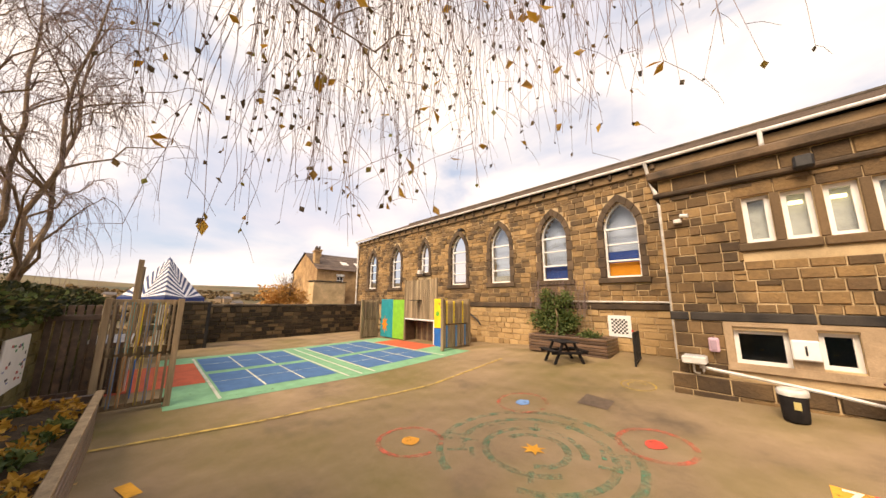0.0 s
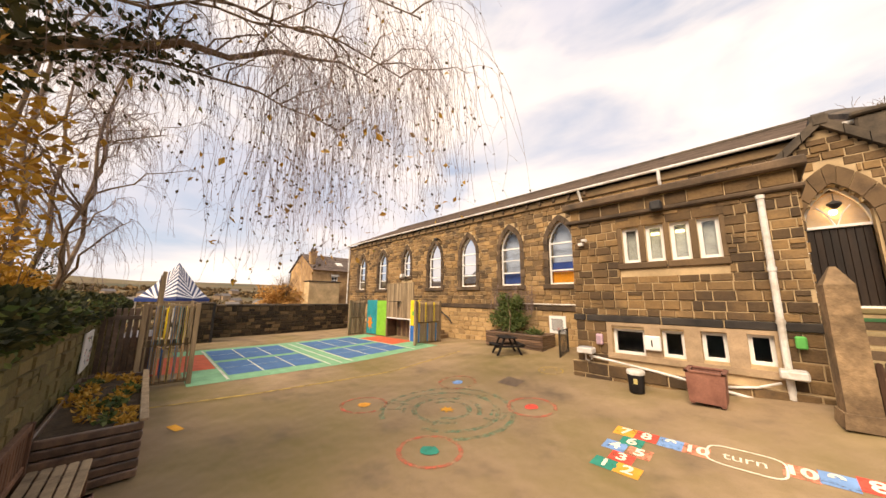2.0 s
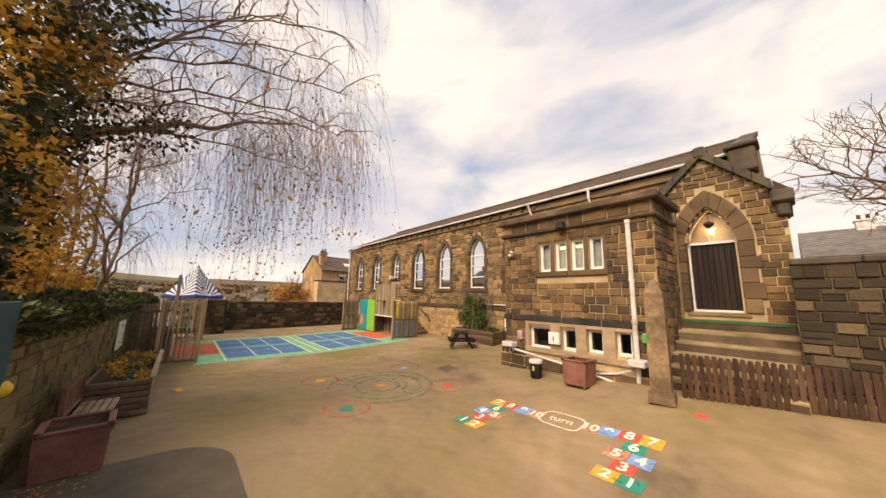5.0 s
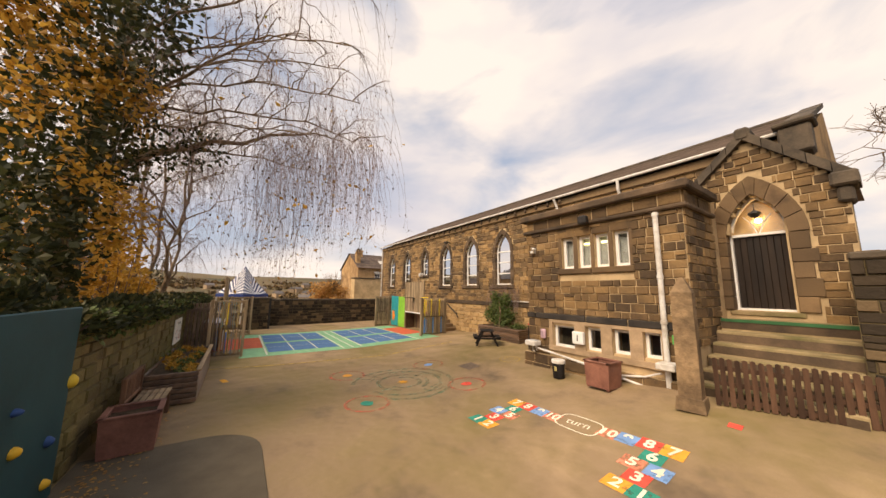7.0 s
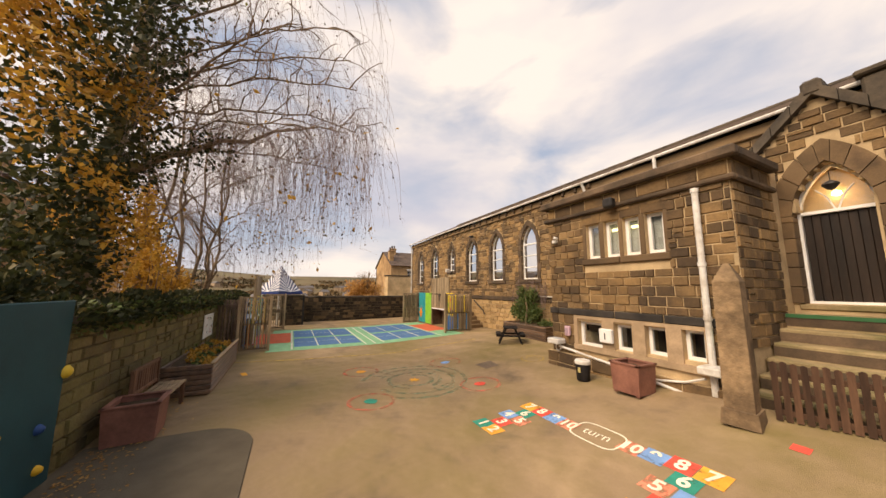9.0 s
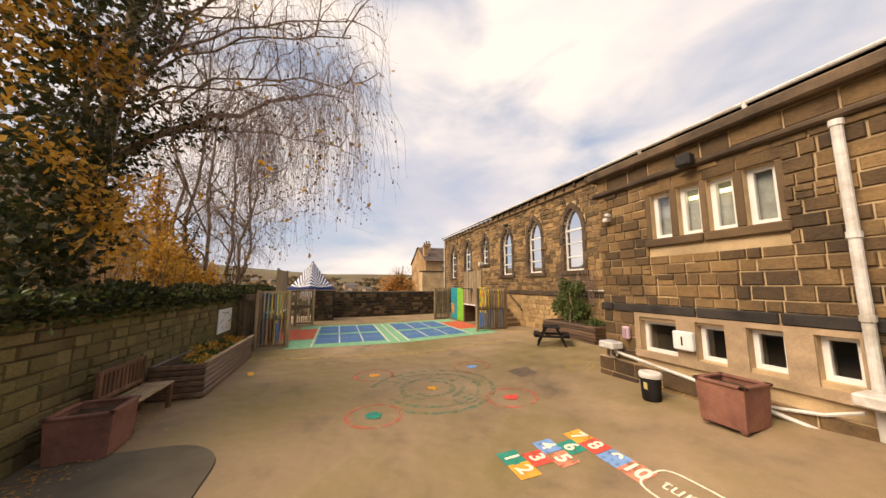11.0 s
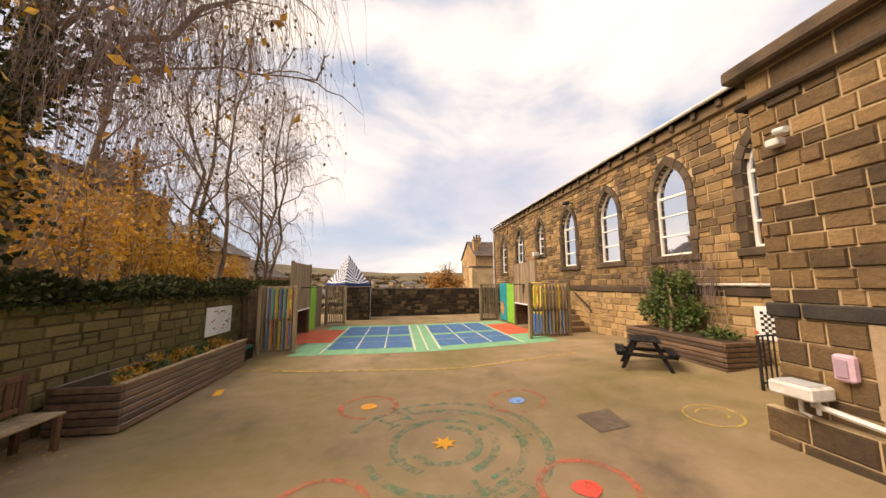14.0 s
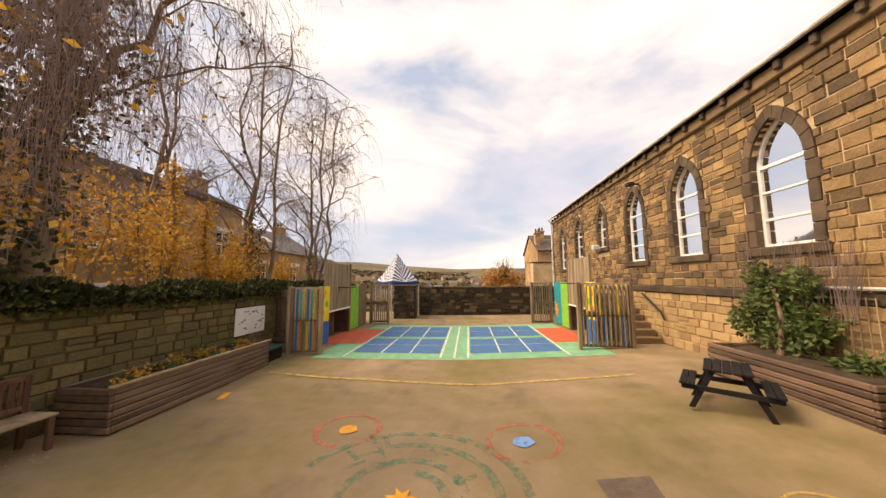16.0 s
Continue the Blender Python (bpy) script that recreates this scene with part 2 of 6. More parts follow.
P_GREEN = paint("green court paint", (0.19, 0.41, 0.23), 0.68)
P_BLUE = paint("blue court paint", (0.06, 0.15, 0.31), 0.70)
P_RED = paint("orange-red court paint", (0.56, 0.115, 0.05), 0.72)
P_LINE = paint("white line paint", (0.60, 0.62, 0.50), 0.62)
P_YELLOW = paint("faded yellow line paint", (0.62, 0.42, 0.10), 0.54, 0.22)
P_AMBER = paint("amber marking paint", (0.75, 0.36, 0.04), 0.66)
P_H = {"t": paint("teal marking paint", (0.02, 0.25, 0.18), 0.62), "a": paint("orange marking paint", (0.80, 0.36, 0.05), 0.62), "r": paint("red marking paint", (0.72, 0.09, 0.06), 0.62),
       "b": paint("sky blue marking paint", (0.18, 0.33, 0.60), 0.60), "s": paint("salmon marking paint", (0.72, 0.25, 0.15), 0.55)}
P_WHITE = paint("cream lettering paint", (0.80, 0.74, 0.58), 0.66)
P_FADE_GREEN = paint("faded green marking paint", (0.09, 0.27, 0.16), 0.42, 0.17)
P_FADE_RED = paint("faded red marking paint", (0.70, 0.15, 0.09), 0.44, 0.17)


def glass(name, tint=(0.9, 0.95, 1.0)):
    m = bpy.data.materials.new(name)
    m.use_nodes = True
    nt = m.node_tree
    nt.nodes.remove(nt.nodes["Principled BSDF"])
    fr = nt.nodes.new("ShaderNodeFresnel")
    fr.inputs["IOR"].default_value = 1.6
    gl = nt.nodes.new("ShaderNodeBsdfGlossy")
    gl.inputs["Roughness"].default_value = 0.03
    tr = nt.nodes.new("ShaderNodeBsdfTransparent")
    tr.inputs["Color"].default_value = (*tint, 1)
    ms = nt.nodes.new("ShaderNodeMixShader")
    nt.links.new(fr.outputs[0], ms.inputs["Fac"])
    nt.links.new(tr.outputs[0], ms.inputs[1])
    nt.links.new(gl.outputs[0], ms.inputs[2])
    nt.links.new(ms.outputs[0], nt.nodes["Material Output"].inputs["Surface"])
    return m


M_GLASS = glass("window glass")
M_LAMP = bpy.data.materials.new("lit tube lamp")
M_LAMP.use_nodes = True
M_LAMP.node_tree.nodes["Principled BSDF"].inputs["Emission Color"].default_value = (1.0, 0.85, 0.35, 1)
M_LAMP.node_tree.nodes["Principled BSDF"].inputs["Emission Strength"].default_value = 2.5
M_GLOW = bpy.data.materials.new("warm lamp glass")
M_GLOW.use_nodes = True
M_GLOW.node_tree.nodes["Principled BSDF"].inputs["Emission Color"].default_value = (1.0, 0.72, 0.38, 1)
M_GLOW.node_tree.nodes["Principled BSDF"].inputs["Emission Strength"].default_value = 14.0
plain_cache = {}


def plain(c, rough=0.6):
    key = (c, rough)
    if key not in plain_cache:
        plain_cache[key] = tone("paint " + " ".join(f"{v:.2f}" for v in c), c, d=0.86, scale=4, rough=rough, bump=0.08, grain=0.1)
    return plain_cache[key]


# ---- mesh tools ----
class Geo:
    """Collects vertices and faces; xf places what is added next."""

    def __init__(self):
        self.v, self.f, self.xf = [], [], Matrix()

    def add(self, verts, faces):
        b = len(self.v)
        self.v.extend(tuple(self.xf @ Vector(p)) for p in verts)
        self.f.extend(tuple(b + i for i in q) for q in faces)
        return self

    def box(self, x0, x1, y0, y1, z0, z1):
        v = [(x, y, z) for x in (x0, x1) for y in (y0, y1) for z in (z0, z1)]
        return self.add(v, [(0, 1, 3, 2), (4, 6, 7, 5), (0, 4, 5, 1), (2, 3, 7, 6), (0, 2, 6, 4), (1, 5, 7, 3)])

    def cbox(self, x0, x1, y0, y1, z0, z1, c=0.008):
        """A box with chamfered edges."""
        c = min(c, 0.3 * min(x1 - x0, y1 - y0, z1 - z0))
        v, ix = [], {}
        lim = ((x0, x1), (y0, y1), (z0, z1))
        for i in range(2):
            for j in range(2):
                for k in range(2):
                    for a in range(3):
                        q = []
                        for ax, s in enumerate((i, j, k)):
                            w = lim[ax][s]
                            q.append(w if ax == a else w + (c if s == 0 else -c))
                        ix[i, j, k, a] = len(v)
                        v.append(q)
        f = []
        for a in range(3):
            b, d = (a + 1) % 3, (a + 2) % 3

            def key(sa, sb, sd, face):
                s = [0, 0, 0]
                s[a], s[b], s[d] = sa, sb, sd
                return ix[s[0], s[1], s[2], face]
            for s in (0, 1):
                q = [key(s, 0, 0, a), key(s, 1, 0, a), key(s, 1, 1, a), key(s, 0, 1, a)]
                f.append(q if s else q[::-1])
            for sb in (0, 1):
                for sd in (0, 1):
                    q = [key(0, sb, sd, b), key(1, sb, sd, b), key(1, sb, sd, d), key(0, sb, sd, d)]
                    f.append(q if (sb == sd) else q[::-1])
        for i in range(2):
            for j in range(2):
                for k in range(2):
                    q = [ix[i, j, k, 0], ix[i, j, k, 1], ix[i, j, k, 2]]
                    f.append(q if (i + j + k) % 2 else q[::-1])
        return self.add(v, f)

    def tube(self, pts, r0, r1=None, n=8, caps=True):
        """A round tube along points, tapering from r0 to r1."""
        r1 = r0 if r1 is None else r1
        pts = [Vector(p) for p in pts]
        v, f = [], []
        m = len(pts)
        for i, p in enumerate(pts):
            d = (pts[min(i + 1, m - 1)] - pts[max(i - 1, 0)]).normalized()
            a = d.orthogonal().normalized() if abs(d.z) > 0.95 else d.cross(Vector((0, 0, 1))).normalized()
            b = d.cross(a)
            r = r0 + (r1 - r0) * i / (m - 1)
            for k in range(n):
                t = 2 * math.pi * k / n
                v.append(p + r * (math.cos(t) * a + math.sin(t) * b))
        for i in range(m - 1):
            for k in range(n):
                f.append((i * n + k, i * n + (k + 1) % n, (i + 1) * n + (k + 1) % n, (i + 1) * n + k))
        if caps:
            f.append(tuple(range(n))[::-1])
            f.append(tuple((m - 1) * n + k for k in range(n)))
        return self.add(v, f)

    def prism(self, outline, y0, y1):
        """An outline in x and z, drawn out from y0 to y1."""
        n = len(outline)
        v = [(x, y0, z) for x, z in outline] + [(x, y1, z) for x, z in outline]
        f = [tuple(range(n)), tuple(range(2 * n - 1, n - 1, -1))] + [(i, i + n, (i + 1) % n + n, (i + 1) % n) for i in range(n)]
        return self.add(v, f)

    def lathe(self, profile, n=20):
        """A profile of (radius, z) turned round z."""
        v = [(r * math.cos(2 * math.pi * k / n), r * math.sin(2 * math.pi * k / n), z) for r, z in profile for k in range(n)]
        f = [(i * n + k, i * n + (k + 1) % n, (i + 1) * n + (k + 1) % n, (i + 1) * n + k) for i in range(len(profile) - 1) for k in range(n)]
        return self.add(v, f)

    def leaf(self, p, a, b, s, w=0.6):
        """A folded leaf at p, along a, as wide as w of its length s across b."""
        p, a, b = Vector(p), Vector(a), Vector(b)
        c = a.cross(b) * s * 0.12
        return self.add([p, p + a * s * 0.45 + b * s * w * 0.5 + c, p + a * s, p + a * s * 0.45 - b * s * w * 0.5 + c], [(0, 1, 2), (0, 2, 3)])

    def mesh(self, name):
        me = bpy.data.meshes.new(name)
        me.from_pydata(self.v, [], self.f)
        me.update()
        return me


def thing(name, x, y, z, rz=0.0, label="", category="", group="", kind=""):
    ob = new(name)
    ob.empty_display_size = 0.2
    ob.matrix_basis = pose(x, y, z, 0, 0, rz)
    return tagged(ob, label, category, group, kind)


def part(name, geo, material, parent=None, label="", kind="", smooth=False):
    me = geo.mesh(name) if isinstance(geo, Geo) else geo
    if not me.materials:
        me.materials.append(material)
    if smooth:
        me.polygons.foreach_set("use_smooth", [True] * len(me.polygons))
    ob = new(name, me)
    ob.parent = parent
    return tagged(ob, label, kind=kind)


def structure(name, geo, material, label="", category=""):
    return tagged(part(name, geo, material), label, category, "", "structure")


rng = random.Random(7)

# ---- ground heights ----
KX = (-30, -16, -12, -7.5, -4, -1.3, 0.5, 3, 5, 30)
KF = (0.2, 0.2, 0.3, 0.45, 1.0, 0.9, 1.15, 2.0, 2.0, 2.0)


def ground_z(x, y):
    u = y - 4.6
    s = 0.0 if u <= -0.8 else ((u + 0.8) ** 2 / 3.2 if u < 0.8 else u)
    return 0.1 * min(s, 5.5) * float(np.interp(x, KX, KF)) + 0.05 * min(1.0, max(0.0, (-5 - x) / 2))


def terrain_z(x, y):
    z = ground_z(x, y)
    drop = max(0.0, -18.5 - x)
    if drop > 0:
        z -= 16 * (1 - math.exp(-drop / 70))
    d = math.hypot(x, y)
    if d > 160:
        k = min(1.0, (d - 160) / 900)
        hill = 52 * k * k * (3 - 2 * k) + 8 * k * noise.noise((x / 420, y / 420, 0.3))
        hill *= 1.0 + 0.6 * k * min(1.0, max(0.0, (-20 - y) / 300))
        z += hill
    return z

# ---- ground ----
def axis(near0, near1, step):
    a = list(np.arange(near0, near1 + 1e-6, step))
    lo, hi, s = [], [], step
    q = near0
    while q > -1600:
        s *= 1.22
        q -= s
        lo.append(q)
    s, q = step, near1
    while q < 1600:
        s *= 1.22
        q += s
        hi.append(q)
    return [float(v) for v in lo[::-1] + a + hi]


GX, GY = axis(-19, 8, 0.5), axis(-3, 11, 0.4)
g = Geo()
g.v = [(x, y, terrain_z(x, y)) for x in GX for y in GY]
ny = len(GY)
g.f = [(i * ny + j, (i + 1) * ny + j, (i + 1) * ny + j + 1, i * ny + j + 1) for i in range(len(GX) - 1) for j in range(ny - 1)]
ground = structure("ground", g, M_ASPHALT, "worn brown asphalt playground running out to hillside", "ground")
ground.data.materials.append(M_EARTH)
for pl in ground.data.polygons:
    c = pl.center
    if c.x < -18.4 or c.x > 9.5 or c.y < -2.0 or c.y > 30:
        pl.material_index = 1
    pl.use_smooth = True


def patch(name, quad, material, lift, label="", cells=8, parent=None, kind="structure", category="marking"):
    """A painted patch, four corners (x, y), laid over the ground."""
    gg = Geo()
    (ax, ay), (bx, by), (cx, cy), (dx, dy) = quad
    n = cells
    for i in range(n + 1):
        for j in range(n + 1):
            s, t = i / n, j / n
            x = (ax * (1 - s) + bx * s) * (1 - t) + (dx * (1 - s) + cx * s) * t
            y = (ay * (1 - s) + by * s) * (1 - t) + (dy * (1 - s) + cy * s) * t
            gg.v.append((x, y, top_z(x, y) + lift))
    gg.f = [(i * (n + 1) + j, (i + 1) * (n + 1) + j, (i + 1) * (n + 1) + j + 1, i * (n + 1) + j + 1) for i in range(n) for j in range(n)]
    ob = part(name, gg, material, parent)
    return tagged(ob, label, category, "", kind)


def top_z(x, y):
    """Height of the ground's faces at a place."""
    i = min(len(GX) - 2, max(0, int(np.searchsorted(GX, x)) - 1))
    j = min(len(GY) - 2, max(0, int(np.searchsorted(GY, y)) - 1))
    s, t = (x - GX[i]) / (GX[i + 1] - GX[i]), (y - GY[j]) / (GY[j + 1] - GY[j])
    a, b = g.v[i * ny + j][2], g.v[(i + 1) * ny + j][2]
    c, d = g.v[i * ny + j + 1][2], g.v[(i + 1) * ny + j + 1][2]
    return max((a * (1 - s) + b * s) * (1 - t) + (c * (1 - s) + d * s) * t, ground_z(x, y))


def rect(x0, x1, y0, y1):
    return ((x0, y0), (x1, y0), (x1, y1), (x0, y1))


def band(name, pts, width, material, lift, label, category="marking"):
    """A painted line along points."""
    gg = Geo()
    pts = [Vector((*p, 0)) for p in pts]
    fine = []
    for a, b in zip(pts, pts[1:]):
        k = max(1, int((b - a).length / 0.25))
        fine += [a.lerp(b, i / k) for i in range(k)]
    fine.append(pts[-1])
    for i, p in enumerate(fine):
        d = (fine[min(i + 1, len(fine) - 1)] - fine[max(i - 1, 0)]).normalized()
        q = Vector((-d.y, d.x, 0)) * width / 2
        for s in (p + q, p - q):
            gg.v.append((s.x, s.y, top_z(s.x, s.y) + lift))
    gg.f = [(2 * i, 2 * i + 1, 2 * i + 3, 2 * i + 2) for i in range(len(fine) - 1)]
    return tagged(part(name, gg, material), label, category, "", "structure")


def ring(name, cx, cy, r, width, material, lift, label, a0=0, a1=360, sq=1.0):
    n = max(8, int((a1 - a0) / 10))
    return band(name, [(cx + r * math.cos(radians(a0 + (a1 - a0) * i / n)), cy + sq * r * math.sin(radians(a0 + (a1 - a0) * i / n))) for i in range(n + 1)], width, material, lift, label)


# court painting
patch("trim", rect(-12.85, -7.15, 0.6, 8.3), P_GREEN, 0.006, "green painted ball court surface", 24)
patch("trim", rect(-11.7, -8.9, -0.2, 1.36), P_RED, 0.011, "orange-red painted goal mouth", 10)
patch("trim", rect(-11.7, -8.9, 7.3, 8.4), P_RED, 0.011, "orange-red painted goal mouth", 10)
for y0, y1 in ((1.48, 3.92), (4.76, 7.18)):
    for x0, x1 in ((-9.8, -7.8), (-12.35, -10.15)):
        patch("trim", rect(x0, x1, y0, y1), P_BLUE, 0.011, "dark blue painted court panel", 10)
        for k in (1, 2):
            yy = y0 + (y1 - y0) * k / 3
            band("trim", [(x0, yy), (x1, yy)], 0.045, P_LINE, 0.016, "white painted court line")
        band("trim", [((x0 + x1) / 2, y0), ((x0 + x1) / 2, y1)], 0.02, P_LINE, 0.016, "thin white painted court line")
for yy in (1.40, 3.98, 4.34, 4.70, 7.24):
    band("trim", [(-7.3, yy), (-12.5, yy)], 0.06, P_LINE, 0.018, "white painted court line")
band("trim", [(-6.02, -0.1), (-5.72, 1.6), (-5.55, 3.6), (-5.4, 5.0), (-5.45, 6.4), (-5.5, 7.8)], 0.07, P_YELLOW, 0.016, "long faded yellow painted line")

# floor games
HOP = [("8", 2.61, 5.47, "r"), ("7", 2.90, 5.48, "a"), ("6", 2.75, 5.21, "t"), ("5", 2.61, 4.95, "s"), ("4", 2.91, 4.95, "b"), ("3", 2.78, 4.69, "r"), ("2", 2.67, 4.41, "a"), ("1", 2.95, 4.42, "t"), ("9", 2.33, 5.42, "b"), ("10", 2.06, 5.39, "s"),
       ("1", 0.34, 4.23, "t"), ("2", 0.60, 4.24, "a"), ("3", 0.46, 4.51, "r"), ("4", 0.30, 4.78, "b"), ("5", 0.60, 4.77, "s"), ("6", 0.45, 5.02, "t"), ("7", 0.30, 5.28, "a"), ("8", 0.57, 5.29, "r"), ("9", 0.86, 5.28, "b"), ("10", 1.14, 5.28, "s")]


def lettering(text, size, x, y, rz, material, name="lettering", lift=0.016):
    cu = bpy.data.curves.new("text", "FONT")
    cu.body, cu.size, cu.align_x, cu.align_y = text, size, "CENTER", "CENTER"
    cu.offset = size * (0.03 if text.isdigit() else 0.0)
    tmp = new("text", cu)
    me = bpy.data.meshes.new_from_object(tmp.evaluated_get(bpy.context.evaluated_depsgraph_get()))
    bpy.data.objects.remove(tmp)
    m = pose(x, y, 0, 0, 0, rz)
    for v in me.vertices:
        p = m @ v.co
        v.co = (p.x, p.y, top_z(p.x, p.y) + lift)
    me.name = name
    return tagged(part(name, me, material), "cream painted " + ("word" if text.isalpha() else "number") + " on the asphalt", "marking", "", "structure")


for num, x, y, c in HOP:
    patch("trim", rect(x - 0.14, x + 0.14, y - 0.135, y + 0.135), P_H[c], 0.006, "coloured painted hopscotch square", 3)
    lettering(num, 0.27, x, y, 3, P_WHITE, "trim", 0.012)
lettering("turn", 0.24, 1.6, 5.34, 4, P_WHITE, "trim", 0.012)
ov = []
for k in range(25):
    a = 2 * math.pi * k / 24
    ca, sa_ = math.cos(a), math.sin(a)
    ov.append((1.6 + 0.36 * math.copysign(abs(ca) ** 0.5, ca), 5.34 + 0.23 * math.copysign(abs(sa_) ** 0.5, sa_)))
band("trim", ov, 0.024, P_WHITE, 0.008, "cream painted rounded frame round a word")

SX, SY = -2.36, 4.06
g2 = Geo()
g2.v = [(SX, SY, top_z(SX, SY) + 0.012)]
for k in range(14):
    r_ = 0.17 if k % 2 == 0 else 0.075
    a = 2 * math.pi * k / 14
    g2.v.append((SX + r_ * math.cos(a), SY + r_ * math.sin(a), top_z(SX, SY) + 0.012))
g2.f = [(0, 1 + k, 1 + (k + 1) % 14) for k in range(14)]
structure("trim", g2, P_AMBER, "amber painted star on the asphalt", "marking")
for r_, a0, a1 in ((0.42, -60, 170), (0.62, 20, 330), (0.95, -70, 200), (1.22, -40, 250)):
    ring("trim", SX, SY, r_, 0.1, P_FADE_GREEN, 0.006, "faded green painted maze ring", a0, a1)
for k in range(14):
    a, r_ = rng.uniform(0, 6.28), rng.uniform(0.45, 1.15)
    x, y = SX + r_ * math.cos(a), SY + r_ * math.sin(a)
    t_ = a + rng.choice((0, 1.57))
    band("trim", [(x, y), (x + 0.26 * math.cos(t_), y + 0.26 * math.sin(t_))], 0.06, P_FADE_GREEN, 0.008, "faded green painted maze bar")
for cx, cy, c in ((-3.64, 3.04, "a"), (-3.34, 5.38, "b"), (-1.27, 5.23, "r"), (-1.42, 2.8, "t")):
    ring("trim", cx, cy, 0.43, 0.07, P_FADE_RED, 0.008, "faded red painted ring on the asphalt", rng.uniform(0, 40), 360)
    blob = [(cx + 0.13 * math.cos(2 * math.pi * k / 10) * rng.uniform(0.8, 1.2), cy + 0.13 * math.sin(2 * math.pi * k / 10) * rng.uniform(0.8, 1.2)) for k in range(10)]
    g2 = Geo()
    g2.v = [(cx, cy, top_z(cx, cy) + 0.01)] + [(x, y, top_z(x, y) + 0.01) for x, y in blob]
    g2.f = [(0, 1 + k, 1 + (k + 1) % 10) for k in range(10)]
    structure("trim", g2, P_H[c], "small painted spot inside a faded ring", "marking")
patch("trim", ((-4.82, 0.2), (-4.5, 0.3), (-4.53, 0.42), (-4.85, 0.32)), P_AMBER, 0.008, "amber painted dash on the asphalt", 3)
patch("trim", rect(3.2, 3.36, 6.52, 6.66), P_H["r"], 0.008, "small red painted mark", 2)
ring("trim", -2.0, 7.46, 0.3, 0.03, P_YELLOW, 0.008, "yellow painted loop on the asphalt")
ring("trim", -2.02, 7.48, 0.16, 0.026, P_YELLOW, 0.008, "yellow painted inner loop", 30, 230)
MHQ = ((-2.58, 5.93), (-2.08, 5.95), (-2.1, 6.38), (-2.6, 6.44))
patch("manhole_cover", MHQ, tone("rusty iron cover", (0.14, 0.10, 0.07), scale=6, rough=0.7, bump=0.5, fine=60), 0.008, "flat rusty iron manhole cover in the asphalt", 3, category="manhole cover")

# safety surface by the climbing board
g2 = Geo()
om = [(-1.3, -1.1), (3.2, -1.2), (3.2, 0.9)]
om += [(-0.55 + 0.75 * math.cos(radians(a)), 0.15 + 0.75 * math.sin(radians(a))) for a in range(90, 181, 10)]
cm = (0.8, 0.0)
g2.v = [(*cm, 0.02)] + [(x, y, 0.02) for x, y in om] + [(x + 0.02 * (x - cm[0]) / 2, y + 0.02 * (y - cm[1]), -0.03) for x, y in om]
nm = len(om)
g2.f = [(0, 1 + k, 1 + (k + 1) % nm) for k in range(nm)] + [(1 + k, 1 + nm + k, 1 + nm + (k + 1) % nm, 1 + (k + 1) % nm) for k in range(nm)]
structure("pavement", g2, M_MAT, "dark rubber safety surface with a rounded corner", "safety surface")


# ---- walls with openings ----
class Opening:
    """An opening round uc, with a flat or pointed head."""

    def __init__(self, uc, hw, sill, spring, apex):
        self.uc, self.hw, self.sill, self.spring, self.apex = uc, hw, sill, spring, apex
        h = apex - spring
        self.r = (hw * hw + h * h) / (2 * hw) if h > 1e-4 else 0

    def top(self, u):
        du = abs(u - self.uc)
        if self.r == 0:
            return self.apex
        q = self.r * self.r - (du + self.r - self.hw) ** 2
        return self.spring + math.sqrt(max(0.0, q))

    def half(self, z):
        if z <= self.spring or self.r == 0:
            return self.hw
        q = self.r * self.r - (z - self.spring) ** 2
        return max(0.0, self.hw - self.r + math.sqrt(max(0.0, q)))

    def grown(self, d, below=0.0):
        o = Opening(self.uc, self.hw + d, self.sill - below, self.spring, self.apex + (d * 1.45 if self.r else d))
        if not self.r:
            o.spring = o.apex
        return o

    def outline(self, n=10):
        """Points (u, z) round the opening, from the lower left, clockwise."""
        pts = [(self.uc - self.hw, self.sill), (self.uc - self.hw, self.spring)]
        if self.r:
            for k in range(1, n):
                z = self.spring + (self.apex - self.spring) * math.sin(math.pi / 2 * k / n)
                pts.append((self.uc - self.half(z), z))
            pts.append((self.uc, self.apex))
            for k in range(n - 1, 0, -1):
                z = self.spring + (self.apex - self.spring) * math.sin(math.pi / 2 * k / n)
                pts.append((self.uc + self.half(z), z))
        pts += [(self.uc + self.hw, self.spring), (self.uc + self.hw, self.sill)]
        return pts


def wall_geo(gg, length, z0, z1, depth, openings, top=None):
    """A wall along +x of its own frame, its face at y = 0 and its back at y = depth, with openings through it."""
    cuts = {0.0, length}
    for o in openings:
        n = 12 if o.r else 1
        cuts |= {round(o.uc - o.hw + 2 * o.hw * k / n, 4) for k in range(n + 1)}
    cuts = sorted(c for c in cuts if 0 <= c <= length)
    for a, b in zip(cuts, cuts[1:]):
        mid = (a + b) / 2
        zt = z1 if top is None else max(top(a), top(b))
        lo = z0
        for o in sorted((o for o in openings if abs(mid - o.uc) < o.hw), key=lambda o: o.sill):
            if o.sill > lo:
                gg.box(a, b, 0, depth, lo, o.sill)
            lo = o.top(mid)
        gg.box(a, b, 0, depth, lo, zt)


